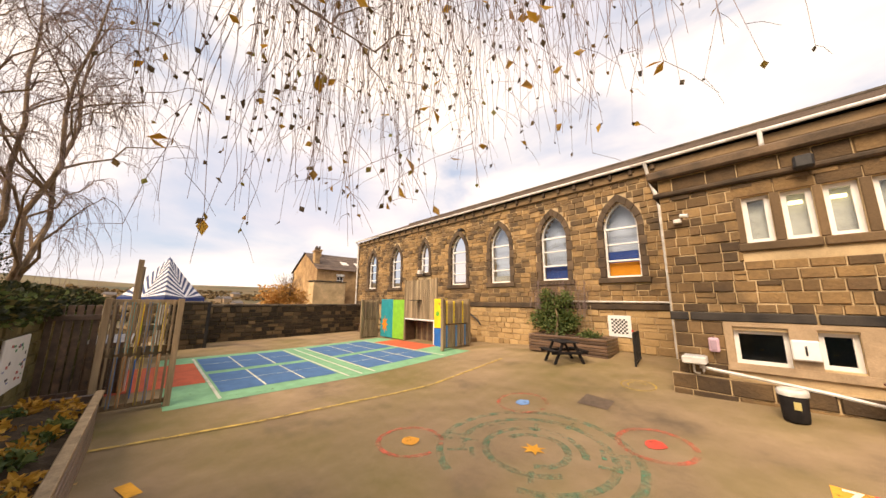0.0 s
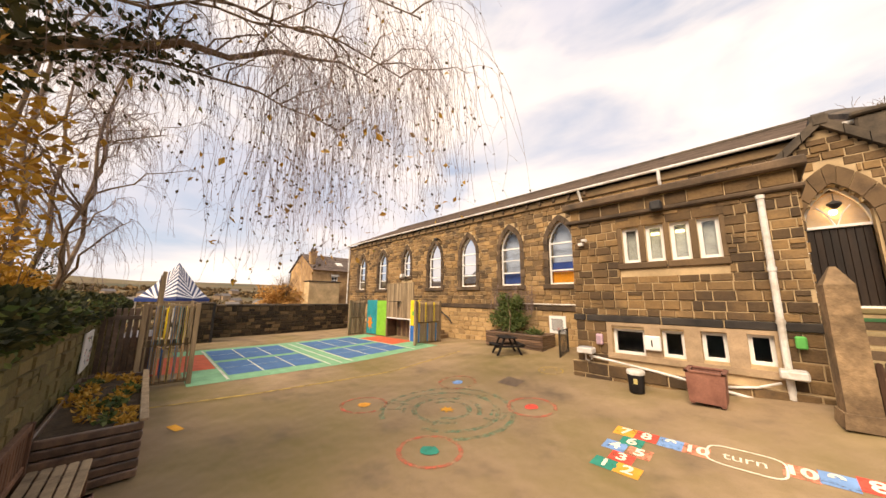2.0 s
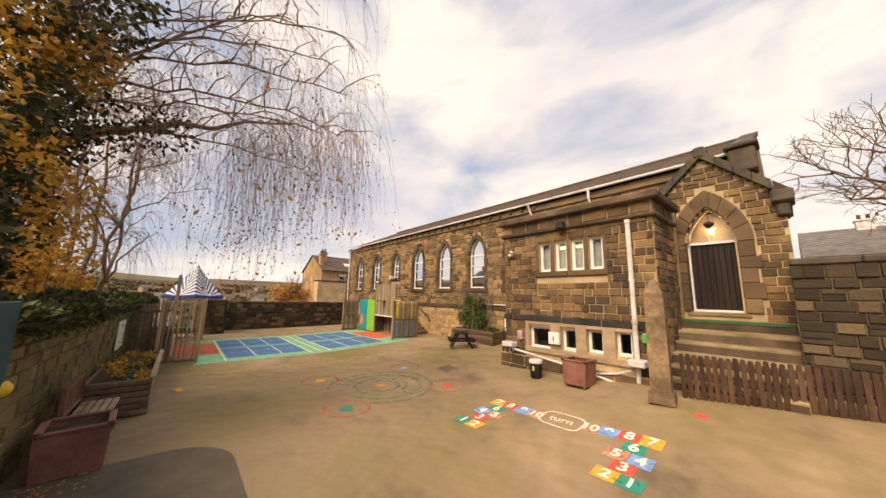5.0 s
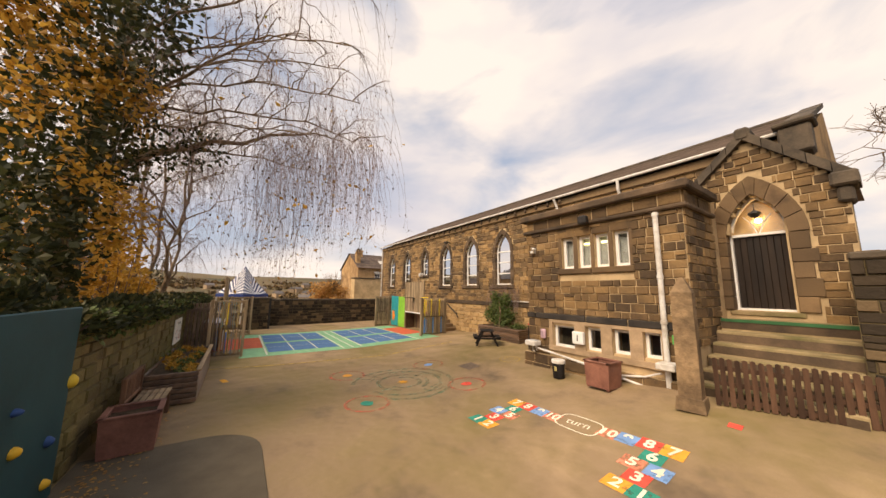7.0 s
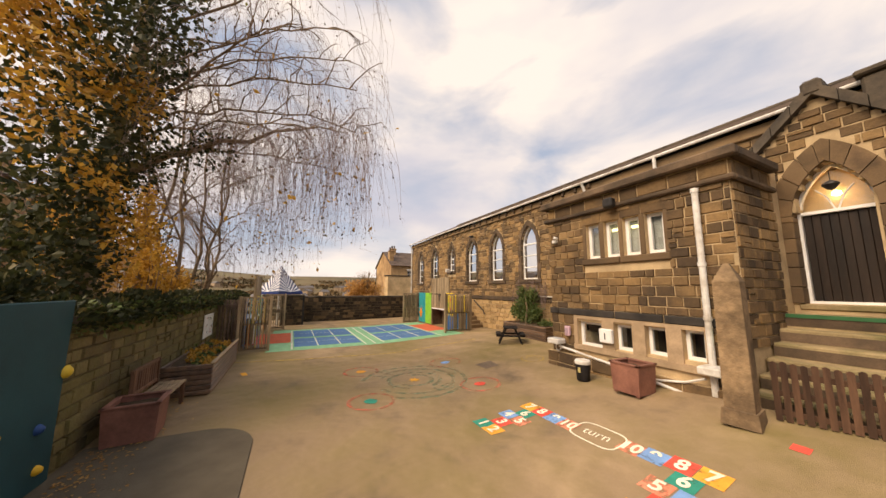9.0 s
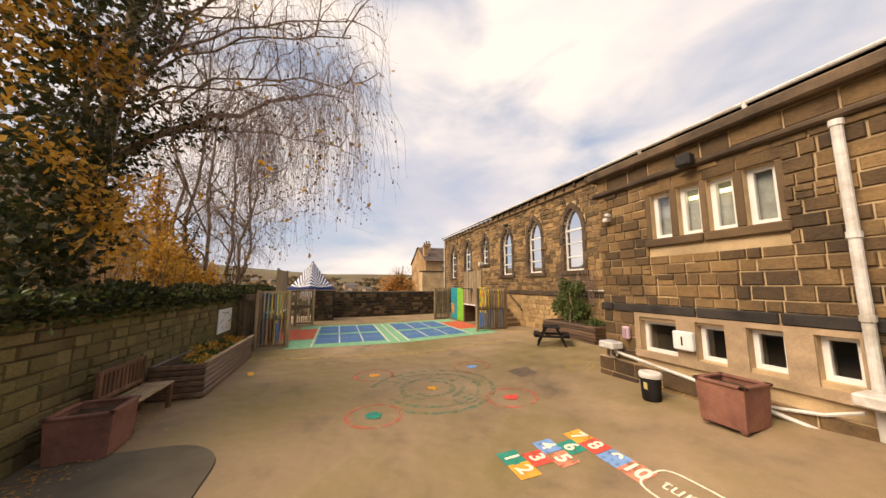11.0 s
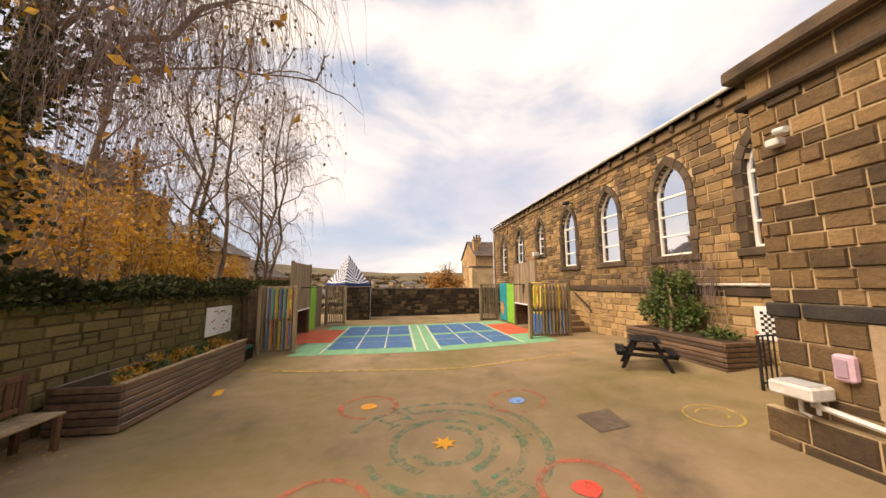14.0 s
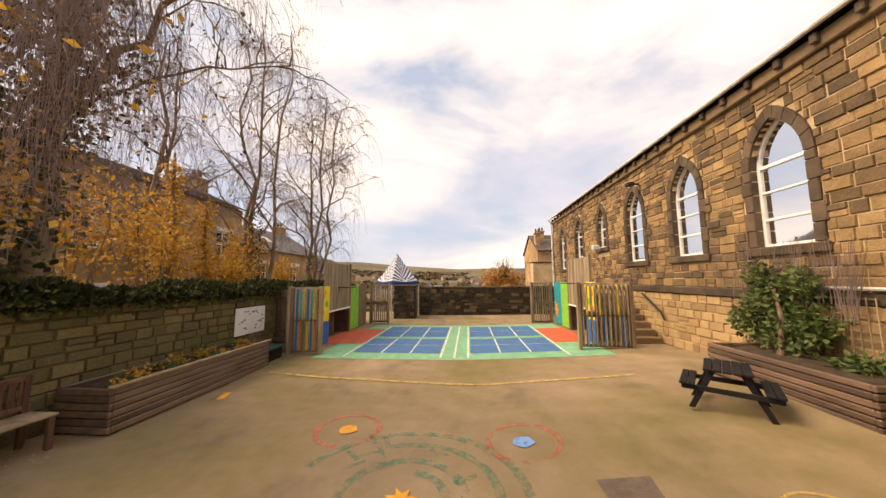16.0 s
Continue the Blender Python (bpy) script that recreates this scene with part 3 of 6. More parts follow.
unit = Geo()
e_ = 0.035
unit.add([(-0.5, 0, -0.5), (0.5, 0, -0.5), (0.5, 0, 0.5), (-0.5, 0, 0.5), (-0.5 + e_, -1, -0.5 + 2 * e_), (0.5 - e_, -1, -0.5 + 2 * e_), (0.5 - e_, -1, 0.5 - 2 * e_), (-0.5 + e_, -1, 0.5 - 2 * e_)],
         [(4, 5, 6, 7), (0, 1, 5, 4), (1, 2, 6, 5), (2, 3, 7, 6), (3, 0, 4, 7)])
STONE_JOBS = []


def stones(parent, x, y, z, rz, length, z0, z1, openings, material, course=(0.14, 0.215), run=(0.18, 0.42), proud=0.024, single=300, key=None, top=None):
    """Notes a face to be laid with coursed stones; they are laid last."""
    STONE_JOBS.append((parent, x, y, z, rz, length, z0, z1, openings, material, course, run, proud, single, key, top))


def lay_stones():
    rs = random.Random(21)
    units = {}
    for parent, x, y, z, rz, length, z0, z1, openings, material, course, run, proud, single, key, top in STONE_JOBS:
        base = pose(x, y, z, 0, 0, rz)
        cells = []
        v = z0
        while v < z1 - 0.04:
            h = min(rs.uniform(*course), z1 - v)
            if z1 - v - h < 0.08:
                h = z1 - v
            u = -rs.uniform(0, run[0])
            blocks = []
            for o in openings:
                if o.sill < v + h and o.apex > v:
                    w = max(o.half(v + 0.02), o.half(v + h - 0.02))
                    if w > 0.02:
                        blocks.append((o.uc - w, o.uc + w))
            blocks.sort()
            while u < length:
                w = rs.uniform(*run)
                a, b = max(0.0, u), min(length, u + w)
                u += w
                pieces = [(a, b)]
                for p, q in blocks:
                    nxt = []
                    for s, t in pieces:
                        if q <= s or p >= t:
                            nxt.append((s, t))
                        else:
                            if p - s > 0.05:
                                nxt.append((s, p))
                            if t - q > 0.05:
                                nxt.append((q, t))
                    pieces = nxt
                for s, t in pieces:
                    if t - s < 0.06:
                        continue
                    if top is not None:
                        while t - s > 0.06 and top(t) < v + h - 0.03:
                            t -= 0.03
                        while t - s > 0.06 and top(s) < v + h - 0.03:
                            s += 0.03
                        if t - s < 0.07:
                            continue
                    if rs.random() < 0.1 and h > 0.17:
                        c_ = h * rs.uniform(0.42, 0.58)
                        cells.append(((s + t) / 2, v + c_ / 2, t - s - 0.018, c_ - 0.016, proud * rs.uniform(0.6, 1.5)))
                        cells.append(((s + t) / 2, v + (c_ + h) / 2, t - s - 0.018, h - c_ - 0.016, proud * rs.uniform(0.6, 1.5)))
                        continue
                    cells.append(((s + t) / 2, v + h / 2, t - s - rs.uniform(0.01, 0.024), h - rs.uniform(0.01, 0.026), proud * rs.uniform(0.5, 1.7)))
            v += h
        if key:
            cells.sort(key=lambda c: key(c[0], c[1]))
        if material.name not in units:
            units[material.name] = unit.mesh("stone")
            units[material.name].materials.append(material)
        for u, v, w, h, d in cells[:single]:
            ob = new("stone", units[material.name])
            ob.parent = parent
            ob.matrix_basis = base @ pose(u, 0, v, 0, rs.gauss(0, 0.45), 0) @ Matrix.Diagonal((w, d, h, 1))
        if len(cells) > single:
            gg = Geo()
            for u, v, w, h, d in cells[single:]:
                gg.xf = base @ pose(u, 0, v, 0, rs.gauss(0, 0.45), 0) @ Matrix.Diagonal((w, d, h, 1))
                gg.add(unit.v, unit.f)
            part("stonework", gg, material, parent, "", "stuff")


def surround(fresh, o, width, y0, y1, rs, material, parent):
    """Dressed jamb blocks and arch stones round an opening, in the wall's own frame."""
    for s in (-1, 1):
        z = o.sill
        k = 0
        while z < o.spring - 0.05:
            h = min(rs.uniform(0.26, 0.36), o.spring - z)
            w = width * (1.25 if k % 2 else 0.95)
            a, b = sorted((o.uc + s * (o.hw - 0.005), o.uc + s * (o.hw + w)))
            part("jamb_stone", fresh().cbox(a, b, y0, y1, z + 0.004, z + h - 0.004, 0.012), material, parent)
            z += h
            k += 1
        if o.r:
            big = o.grown(width)
            n = 5
            for k in range(n):
                q = []
                for t in (k / n + 0.006, (k + 0.5) / n, (k + 1) / n - 0.006):
                    zi = o.spring + (o.apex - o.spring) * math.sin(math.pi / 2 * t)
                    zo = big.spring + (big.apex - big.spring) * math.sin(math.pi / 2 * t)
                    q.append(((o.uc + s * o.half(zi), zi), (o.uc + s * big.half(zo), zo)))
                ring_ = [q[0][0], q[1][0], q[2][0], q[2][1], q[1][1], q[0][1]]
                part("arch_stone", fresh().prism(ring_ if s > 0 else ring_[::-1], y0, y1), material, parent)


def frame_band(gg, o, w, y0, y1):
    """A frame that follows an opening's outline."""
    a = o.outline()
    small = Opening(o.uc, o.hw - w, o.sill + w, max(o.sill + w, o.spring - (0 if o.r else w)), o.apex - w * (1.3 if o.r else 1))
    b = small.outline()
    n = len(a)
    for i in range(n):
        j = (i + 1) % n
        p = [(a[i][0], a[i][1]), (a[j][0], a[j][1]), (b[j][0], b[j][1]), (b[i][0], b[i][1])]
        gg.prism(p, y0, y1)
    return small


# ---- church hall ----
CY = 10.12
church = thing("church_hall", -7.5, CY, 0.2, 0, "long sandstone church hall with pointed windows and slate roof", "building")
CX0, CX1 = -18.75, 4.1
W_X = (-2.8, -4.9, -7.15, -9.43, -11.8, -14.3, -16.85)
c_open = []
for k, wx in enumerate(W_X):
    hw = 0.47 if k < 4 else (0.46 if k != 4 else 0.34)
    c_open.append(Opening(wx - CX0, hw, 2.62 if k != 4 else 3.3, 4.08, 4.9))
inv = church.matrix_basis.inverted()


def world_geo(parent):
    gg = Geo()
    gg.xf = parent.matrix_basis.inverted()
    return gg


gg = world_geo(church)
gg.xf = gg.xf @ pose(CX0, CY, 0)
wall_geo(gg, CX1 - CX0, -0.3, 5.75, 0.45, c_open)
cwall = part("wall", gg, M_MORTAR, church)
gg = world_geo(church)
gg.box(CX0, CX0 + 0.4, CY + 0.45, 18.6, -0.3, 5.8)
gg.box(CX1 - 0.4, CX1, CY + 0.45, 18.6, -0.3, 5.8)
gg.box(CX0, CX1, 18.15, 18.6, -0.3, 5.8)
for xg in (CX0, CX1 - 0.4):
    v = [(xg, CY, 5.75), (xg + 0.4, CY, 5.75), (xg, 18.6, 5.75), (xg + 0.4, 18.6, 5.75), (xg, 14.5, 7.78), (xg + 0.4, 14.5, 7.78)]
    gg.add(v, [(0, 4, 2), (1, 3, 5), (0, 1, 5, 4), (2, 4, 5, 3), (0, 2, 3, 1)])
part("wall", gg, M_STONE, church)
gg = world_geo(church)
for ya, yb in ((CY - 0.22, 14.5), (18.9, 14.5)):
    n_rows = 26
    for k in range(n_rows):
        s, t = k / n_rows, (k + 1) / n_rows
        y0_, y1_ = ya + (yb - ya) * s, ya + (yb - ya) * t
        z0_, z1_ = 5.82 + 2.08 * s, 5.82 + 2.08 * t
        v = [(CX0 - 0.15, y0_, z0_ + 0.03), (CX1 - 0.3, y0_, z0_ + 0.03), (CX1 - 0.3, y1_, z1_), (CX0 - 0.15, y1_, z1_), (CX0 - 0.15, y0_, z0_ - 0.02), (CX1 - 0.3, y0_, z0_ - 0.02)]
        gg.add(v, [(0, 1, 2, 3), (4, 5, 1, 0)])
part("roof_covering", gg, M_SLATE, church, "brown slate roof", "stuff")
gg = world_geo(church)
gg.tube([(CX0 - 0.2, 14.5, 7.92), (CX1 - 0.2, 14.5, 7.92)], 0.1, n=8)
part("ridge", gg, M_COPE, church)
gg = world_geo(church)
gg.tube([(CX0 - 0.1, CY - 0.23, 5.80), (CX1 - 0.3, CY - 0.23, 5.80)], 0.045, n=8)
part("gutter", gg, M_WHITE_WORN, church, "long white eaves gutter")
gg = world_geo(church)
gg.cbox(CX0, CX1, CY - 0.1, CY + 0.002, 5.5, 5.74, 0.02)
part("eaves_course", gg, M_DRESSED_PALE, church)
xk = CX0 + 0.4
while xk < -1.6:
    gg = world_geo(church)
    gg.cbox(xk, xk + 0.1, CY - 0.18, CY - 0.1, 5.58, 5.74, 0.015)
    part("corbel", gg, M_DRESSED, church)
    xk += 0.55
gg = world_geo(church)
gg.cbox(CX0 - 0.05, -1.3, CY - 0.07, CY + 0.002, 1.68, 1.86, 0.03)
part("string_course", gg, M_DRESSED, church, "dark stone string course")
for s, x0 in ((1, CX1 - 0.38), ):
    gg = world_geo(church)
    n = 8
    for k in range(n):
        ya, yb = CY - 0.25 + (14.5 - CY + 0.25) * k / n, CY - 0.25 + (14.5 - CY + 0.25) * (k + 1) / n - 0.015
        za, zb = 5.82 + 2.1 * k / n, 5.82 + 2.1 * (k + 1) / n
        v = [(x0, ya, za), (x0 + 0.42, ya, za), (x0 + 0.42, yb, zb), (x0, yb, zb), (x0, ya, za + 0.14), (x0 + 0.42, ya, za + 0.14), (x0 + 0.42, yb, zb + 0.14), (x0, yb, zb + 0.14)]
        gg.add(v, [(4, 5, 6, 7), (0, 4, 7, 3), (1, 2, 6, 5), (0, 1, 5, 4), (3, 7, 6, 2)])
    part("gable_coping", gg, M_COPE, church)
    gg = world_geo(church)
    gg.cbox(x0 - 0.02, x0 + 0.46, CY - 0.35, CY + 0.15, 5.25, 5.85, 0.04)
    gg.cbox(x0 - 0.08, x0 + 0.52, CY - 0.42, CY + 0.2, 5.85, 5.96, 0.03)
    part("kneeler", gg, M_COPE, church)
gg = world_geo(church)
gg.tube([(CX0 + 0.1, CY - 0.3, 5.8), (CX0 + 0.1, CY - 0.12, 5.5), (CX0 + 0.1, CY - 0.1, 0.3)], 0.05, n=8)
part("downpipe", gg, M_WHITE_WORN, church, "white rainwater downpipe")
gg = world_geo(church)
gg.tube([(-1.95, CY - 0.33, 5.78), (-1.9, CY - 0.12, 5.3), (-1.75, CY - 0.08, 4.6), (-1.72, CY - 0.08, 0.5)], 0.05, n=8)
part("downpipe", gg, M_WHITE_WORN, church, "white rainwater downpipe")
gg = world_geo(church)
gg.tube([(0.31, CY - 0.24, 5.84), (0.31, CY - 0.22, 5.5), (0.31, CY - 0.1, 5.25), (0.31, CY - 0.1, 4.6)], 0.045, n=8)
part("downpipe", gg, M_WHITE_WORN, church, "short white rainwater pipe")
gg = world_geo(church)
gg.tube([(-4.6, CY - 0.09, 1.92), (-1.7, CY - 0.09, 1.9)], 0.028, n=6)
part("conduit", gg, M_WHITE_WORN, church, "thin white pipe along the wall")
gg = world_geo(church)
gg.tube([(-9.0, CY - 0.02, 5.0), (-9.0, CY - 0.25, 5.02)], 0.03, n=6)
gg.cbox(-9.1, -8.9, CY - 0.42, CY - 0.2, 4.95, 5.06, 0.02)
part("floodlight", gg, M_IRON, church, "small black floodlight")
gg = world_geo(church)
gg.tube([(-11.75, CY, 3.3), (-11.75, CY - 0.3, 3.3)], 0.03, n=6)
gg.cbox(-11.85, -11.65, CY - 0.45, CY - 0.2, 3.2, 3.4, 0.02)
part("wall_lamp", gg, M_WHITE_WORN, church, "white bulkhead lamp")
grown = [o.grown(0.16, 0.17) for o in c_open]
stones(cwall, *(church.matrix_basis.inverted() @ Vector((CX0, CY, 0))), 0, -1.32 - CX0, 0.1, 1.68, [], M_STONE_CLEAN, key=lambda u, v: abs(u - 14.5), single=110, course=(0.17, 0.24), run=(0.22, 0.5))
stones(cwall, *(church.matrix_basis.inverted() @ Vector((CX0, CY, 0))), 0, CX1 - CX0, 1.86, 5.5, grown, M_STONE, key=lambda u, v: abs(u - 14.0), single=290)

BOARDS = {0: [((0.70, 0.27, 0.02), 2.68, 3.08), ((0.03, 0.07, 0.26), 3.08, 3.42)], 1: [((0.03, 0.07, 0.24), 2.68, 3.1)], 2: [((0.45, 0.42, 0.35), 2.68, 2.9)], 3: [((0.10, 0.13, 0.24), 2.68, 2.95)]}
# pale sheet added behind the church panes so they read sky-bright
M_PANE_BACKING = tone("pale brightening pane backing", (0.52, 0.56, 0.64), d=0.9, scale=1.2, rough=0.9, bump=0.0, grain=0.05)
wcount = 0


def arched_window(o, x, y, parent_label, bars, blind=True, boards=(), sur=0.16, sur_mat=None, frame_w=0.055):
    """A white framed window set in an opening; o is in the wall's frame, which starts at x, y."""
    global wcount
    wcount += 1
    win = thing(f"window_{wcount}", x + o.uc, y, o.sill, 0, parent_label, "window", "", "structure")
    w = win.matrix_basis.inverted() @ pose(x, y, 0)

    def geo():
        q = Geo()
        q.xf = w
        return q
    q = geo()
    inner = frame_band(q, o, frame_w, 0.1, 0.17)
    part("window_frame", q, M_WHITE, win)
    for z, bw in bars:
        q = geo()
        h = inner.half(z)
        q.cbox(o.uc - h - 0.005, o.uc + h + 0.005, 0.098, 0.165, z - bw / 2, z + bw / 2, 0.006)
        part("glazing_bar", q, M_WHITE, win)
    q = geo()
    q.prism(inner.outline(), 0.13, 0.136)
    pane = part("pane", q, M_GLASS, win)
    pane.visible_shadow = False
    if sur:
        surround(geo, o, sur, -0.045, 0.1, rng, sur_mat or M_DRESSED, win)
        q = geo()
        q.cbox(o.uc - o.hw - sur * 1.3, o.uc + o.hw + sur * 1.3, -0.09, 0.1, o.sill - 0.17, o.sill - 0.004, 0.02)
        part("window_sill", q, sur_mat or M_DRESSED, win, "dark stone sill")
    # added sheet that bounces skylight back through the glass
    if blind:
        q = geo()
        q.prism(o.grown(0.02).outline(), 0.42, 0.43)
        part("blind", q, M_PANE_BACKING, win, "pale sheet added behind the glass to brighten it")
    for c, z0, z1 in boards:
        q = geo()
        q.box(o.uc - o.hw + 0.04, o.uc + o.hw - 0.04, 0.24, 0.26, z0, z1)
        part("display_board", q, plain(c, 0.8), win, "coloured board behind the glass")
    return win


for k, o in enumerate(c_open):
    if k != 4:
        bars = [(4.1, 0.06), (3.62, 0.04), (3.12, 0.05)]
    else:
        bars = [(4.05, 0.06), (3.7, 0.04)]
    arched_window(o, CX0, CY, "pointed church window in white frame with dark stone surround", bars, True, BOARDS.get(k, ()))

# ---- annex ----
AY, AX0, AX1 = 7.6, -1.32, 2.6
annex = thing("annex", 0.6, AY, 0.3, 0, "flat-roofed sandstone annex with small upper windows and cream basement band", "building")
UP = [(0.02, 0.17), (0.485, 0.17), (0.93, 0.17), (1.39, 0.17)]
LOW = [(-0.19, 0.32, 0.88, 1.44), (0.62, 0.19, 0.92, 1.46), (1.26, 0.185, 0.95, 1.48), (1.88, 0.165, 0.97, 1.5)]
a_open = [Opening(c - AX0, h, 2.92, 3.74, 3.74) for c, h in UP] + [Opening(c - AX0, h, z0, z1, z1) for c, h, z0, z1 in LOW]
gg = world_geo(annex)
gg.xf = gg.xf @ pose(AX0, AY, 0)
wall_geo(gg, AX1 - AX0, -0.2, 4.5, 0.4, a_open)
awall = part("wall", gg, M_MORTAR, annex)
gg = world_geo(annex)
gg.box(AX0, AX0 + 0.35, AY + 0.4, CY, -0.2, 4.5)
part("wall", gg, M_MORTAR, annex)
gg = world_geo(annex)
gg.box(AX1 - 0.35, AX1, AY + 0.4, CY, -0.2, 4.5)
aside = part("wall", gg, M_MORTAR, annex)
gg = world_geo(annex)
gg.box(AX0 + 0.05, AX1 - 0.05, AY + 0.1, CY - 0.02, 4.5, 4.56)
part("roof", gg, M_SLATE_GREY, annex)
for z0, z1, d in ((4.38, 4.56, 0.16), (4.0, 4.1, 0.1)):
    gg = world_geo(annex)
    gg.cbox(AX0 - d, AX1 + d, AY - d, AY + 0.002, z0, z1, 0.03)
    gg.cbox(AX1 - 0.002, AX1 + d, AY + 0.003, CY - 0.9, z0, z1, 0.03)
    gg.cbox(AX0 - d, AX0 + 0.002, AY + 0.003, CY - 0.02, z0, z1, 0.03)
    part("cornice", gg, M_DRESSED, annex, "dark moulded stone cornice")
xk = AX0 - 0.04
for w in (0.28, 1.5, 0.95, 1.25):
    gg = world_geo(annex)
    gg.cbox(xk, min(xk + w, AX1 + 0.04), AY - 0.05, AY + 0.002, 1.58, 1.73, 0.015)
    part("plinth_stone", gg, M_BAND, annex, "black weathered plinth stone")
    xk += w + 0.025
gg = world_geo(annex)
gg.box(-0.62, 2.12, AY - 0.035, AY + 0.001, 1.5, 1.575)
part("band_head", gg, M_RENDERED, annex, "cream painted window head")
for xa, xb in ((-0.62, -0.515), (0.135, 0.425), (0.815, 1.07), (1.45, 1.71), (2.05, 2.12)):
    gg = world_geo(annex)
    gg.box(xa, xb, AY - 0.035, AY + 0.001, 0.9, 1.499)
    part("band_pier", gg, M_RENDERED, annex, "cream painted pier")
gg = world_geo(annex)
gg.box(-0.62, 2.12, AY - 0.06, AY + 0.001, 0.78, 0.899)
part("band_sill", gg, M_RENDERED, annex, "cream painted window sill")
gg = world_geo(annex)
gg.box(AX0 - 0.1, AX1, AY - 0.1, AY - 0.001, 0.0, 0.62)
afoot = part("footing", gg, M_MORTAR, annex)
ai = annex.matrix_basis.inverted()
stones(afoot, *(ai @ Vector((AX0 - 0.1, AY - 0.1, 0))), 0, AX1 - AX0 + 0.1, 0.1, 0.62, [], M_STONE_SOOTY, course=(0.24, 0.3), run=(0.4, 0.8))
stones(awall, *(ai @ Vector((AX0, AY, 0))), 0, AX1 - AX0, 0.62, 1.57, [Opening(0.76 - AX0, 1.38, 0.7, 1.7, 1.7)], M_STONE_SOOTY, course=(0.2, 0.26))
stones(awall, *(ai @ Vector((AX0, AY, 0))), 0, AX1 - AX0, 1.73, 4.0, [Opening(0.7 - AX0, 0.92, 2.75, 3.74, 3.74)], M_STONE_SOOTY, course=(0.14, 0.205), run=(0.16, 0.38))
stones(awall, *(ai @ Vector((AX0, AY, 0))), 0, AX1 - AX0, 4.1, 4.38, [], M_STONE_SOOTY, course=(0.28, 0.29), run=(0.35, 0.6))
stones(aside, *(ai @ Vector((AX1, AY + 0.005, 0))), 90, CY - AY - 0.9, 1.3, 4.0, [], M_STONE_SOOTY, course=(0.15, 0.21), run=(0.18, 0.4))
stones(aside, *(ai @ Vector((AX1, AY + 0.005, 0))), 90, CY - AY - 0.9, 4.1, 4.38, [], M_STONE_SOOTY, course=(0.28, 0.29))
# upper mullions, lintel and sill
for xa, xb in ((-0.25, -0.155), (0.195, 0.31), (0.66, 0.755), (1.105, 1.215), (1.565, 1.66)):
    gg = world_geo(annex)
    gg.cbox(xa, xb, AY - 0.02, AY + 0.12, 2.92, 3.74, 0.012)
    part("mullion", gg, M_DRESSED_WARM, annex, "sooty stone mullion")
for xa, xb in ((-0.27, 0.67), (0.685, 1.66)):
    gg = world_geo(annex)
    gg.cbox(xa, xb, AY - 0.06, AY + 0.1, 2.77, 2.916, 0.02)
    part("sill", gg, M_DRESSED_WARM, annex)
for xa, xb in ((-0.26, 0.25), (0.26, 0.70), (0.71, 1.15), (1.16, 1.67)):
    gg = world_geo(annex)
    gg.cbox(xa, xb, AY - 0.018, AY + 0.1, 3.744, 3.99, 0.01)
    part("lintel", gg, M_STONE_SOOTY, annex)
gg = world_geo(annex)
gg.cbox(0.5, 0.72, AY - 0.28, AY - 0.1, 3.99, 4.2, 0.03)
gg.tube([(0.61, AY, 4.1), (0.61, AY - 0.15, 4.1)], 0.03, n=6)
part("floodlight", gg, M_IRON, annex, "black floodlight under the cornice")
gg = world_geo(annex)
gg.cbox(-1.12, -1.0, AY - 0.14, AY - 0.02, 3.42, 3.5, 0.01)
gg.tube([(-1.0, AY - 0.16, 3.55), (-0.88, AY - 0.2, 3.52)], 0.035, n=8)
part("security_camera", gg, M_WHITE_WORN, annex, "small white security camera")
for k, o in enumerate(a_open):
    up = k < 4
    win = arched_window(o, AX0, AY, "small white framed upper window" if up else "low white framed basement window", [], False, (), 0, None, 0.068 if up else 0.06)
    ww = win.matrix_basis.inverted()
    if up:
        # beige sheet added close behind the pane to lift its brightness
        q = Geo()
        q.xf = ww
        q.box(AX0 + o.uc - 0.2, AX0 + o.uc + 0.2, AY + 0.21, AY + 0.22, 2.9, 3.76)
        part("blind", q, tone("beige brightening pane backing", (0.44, 0.42, 0.35), rough=0.9, bump=0.0), win)
        if k in (1, 2):
            q = Geo()
            q.xf = ww
            q.cbox(AX0 + o.uc - 0.09, AX0 + o.uc + 0.07, AY + 0.175, AY + 0.2, 3.52, 3.58, 0.01)
            part("tube_lamp", q, M_LAMP, win, "lit yellow tube lamp")
# unseen room backing, its dimness put into a dark grey colour
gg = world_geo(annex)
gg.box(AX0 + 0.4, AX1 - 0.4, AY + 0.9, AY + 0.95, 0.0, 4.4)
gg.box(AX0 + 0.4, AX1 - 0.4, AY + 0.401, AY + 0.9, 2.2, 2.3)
part("inner_wall", gg, tone("inner wall with room dimness in colour", (0.12, 0.11, 0.10), rough=0.9, bump=0), annex)
gg = world_geo(annex)
gg.tube([(2.15, AY - 0.1, 3.95), (2.15, AY - 0.1, 0.5)], 0.05, n=10)
for zc in (3.9, 2.6, 1.7):
    gg.tube([(2.15, AY - 0.1, zc), (2.15, AY - 0.1, zc + 0.07)], 0.062, n=10)
part("downpipe", gg, M_WHITE_WORN, annex, "white rainwater downpipe")
gg = world_geo(annex)
gg.tube([(-1.0, AY - 0.15, 0.78), (0.4, AY - 0.13, 0.62), (1.7, AY - 0.13, 0.42)], 0.028, n=6)
gg.tube([(1.2, AY - 0.13, 0.52), (1.75, AY - 0.14, 0.62), (2.05, AY - 0.14, 0.75)], 0.022, n=6)
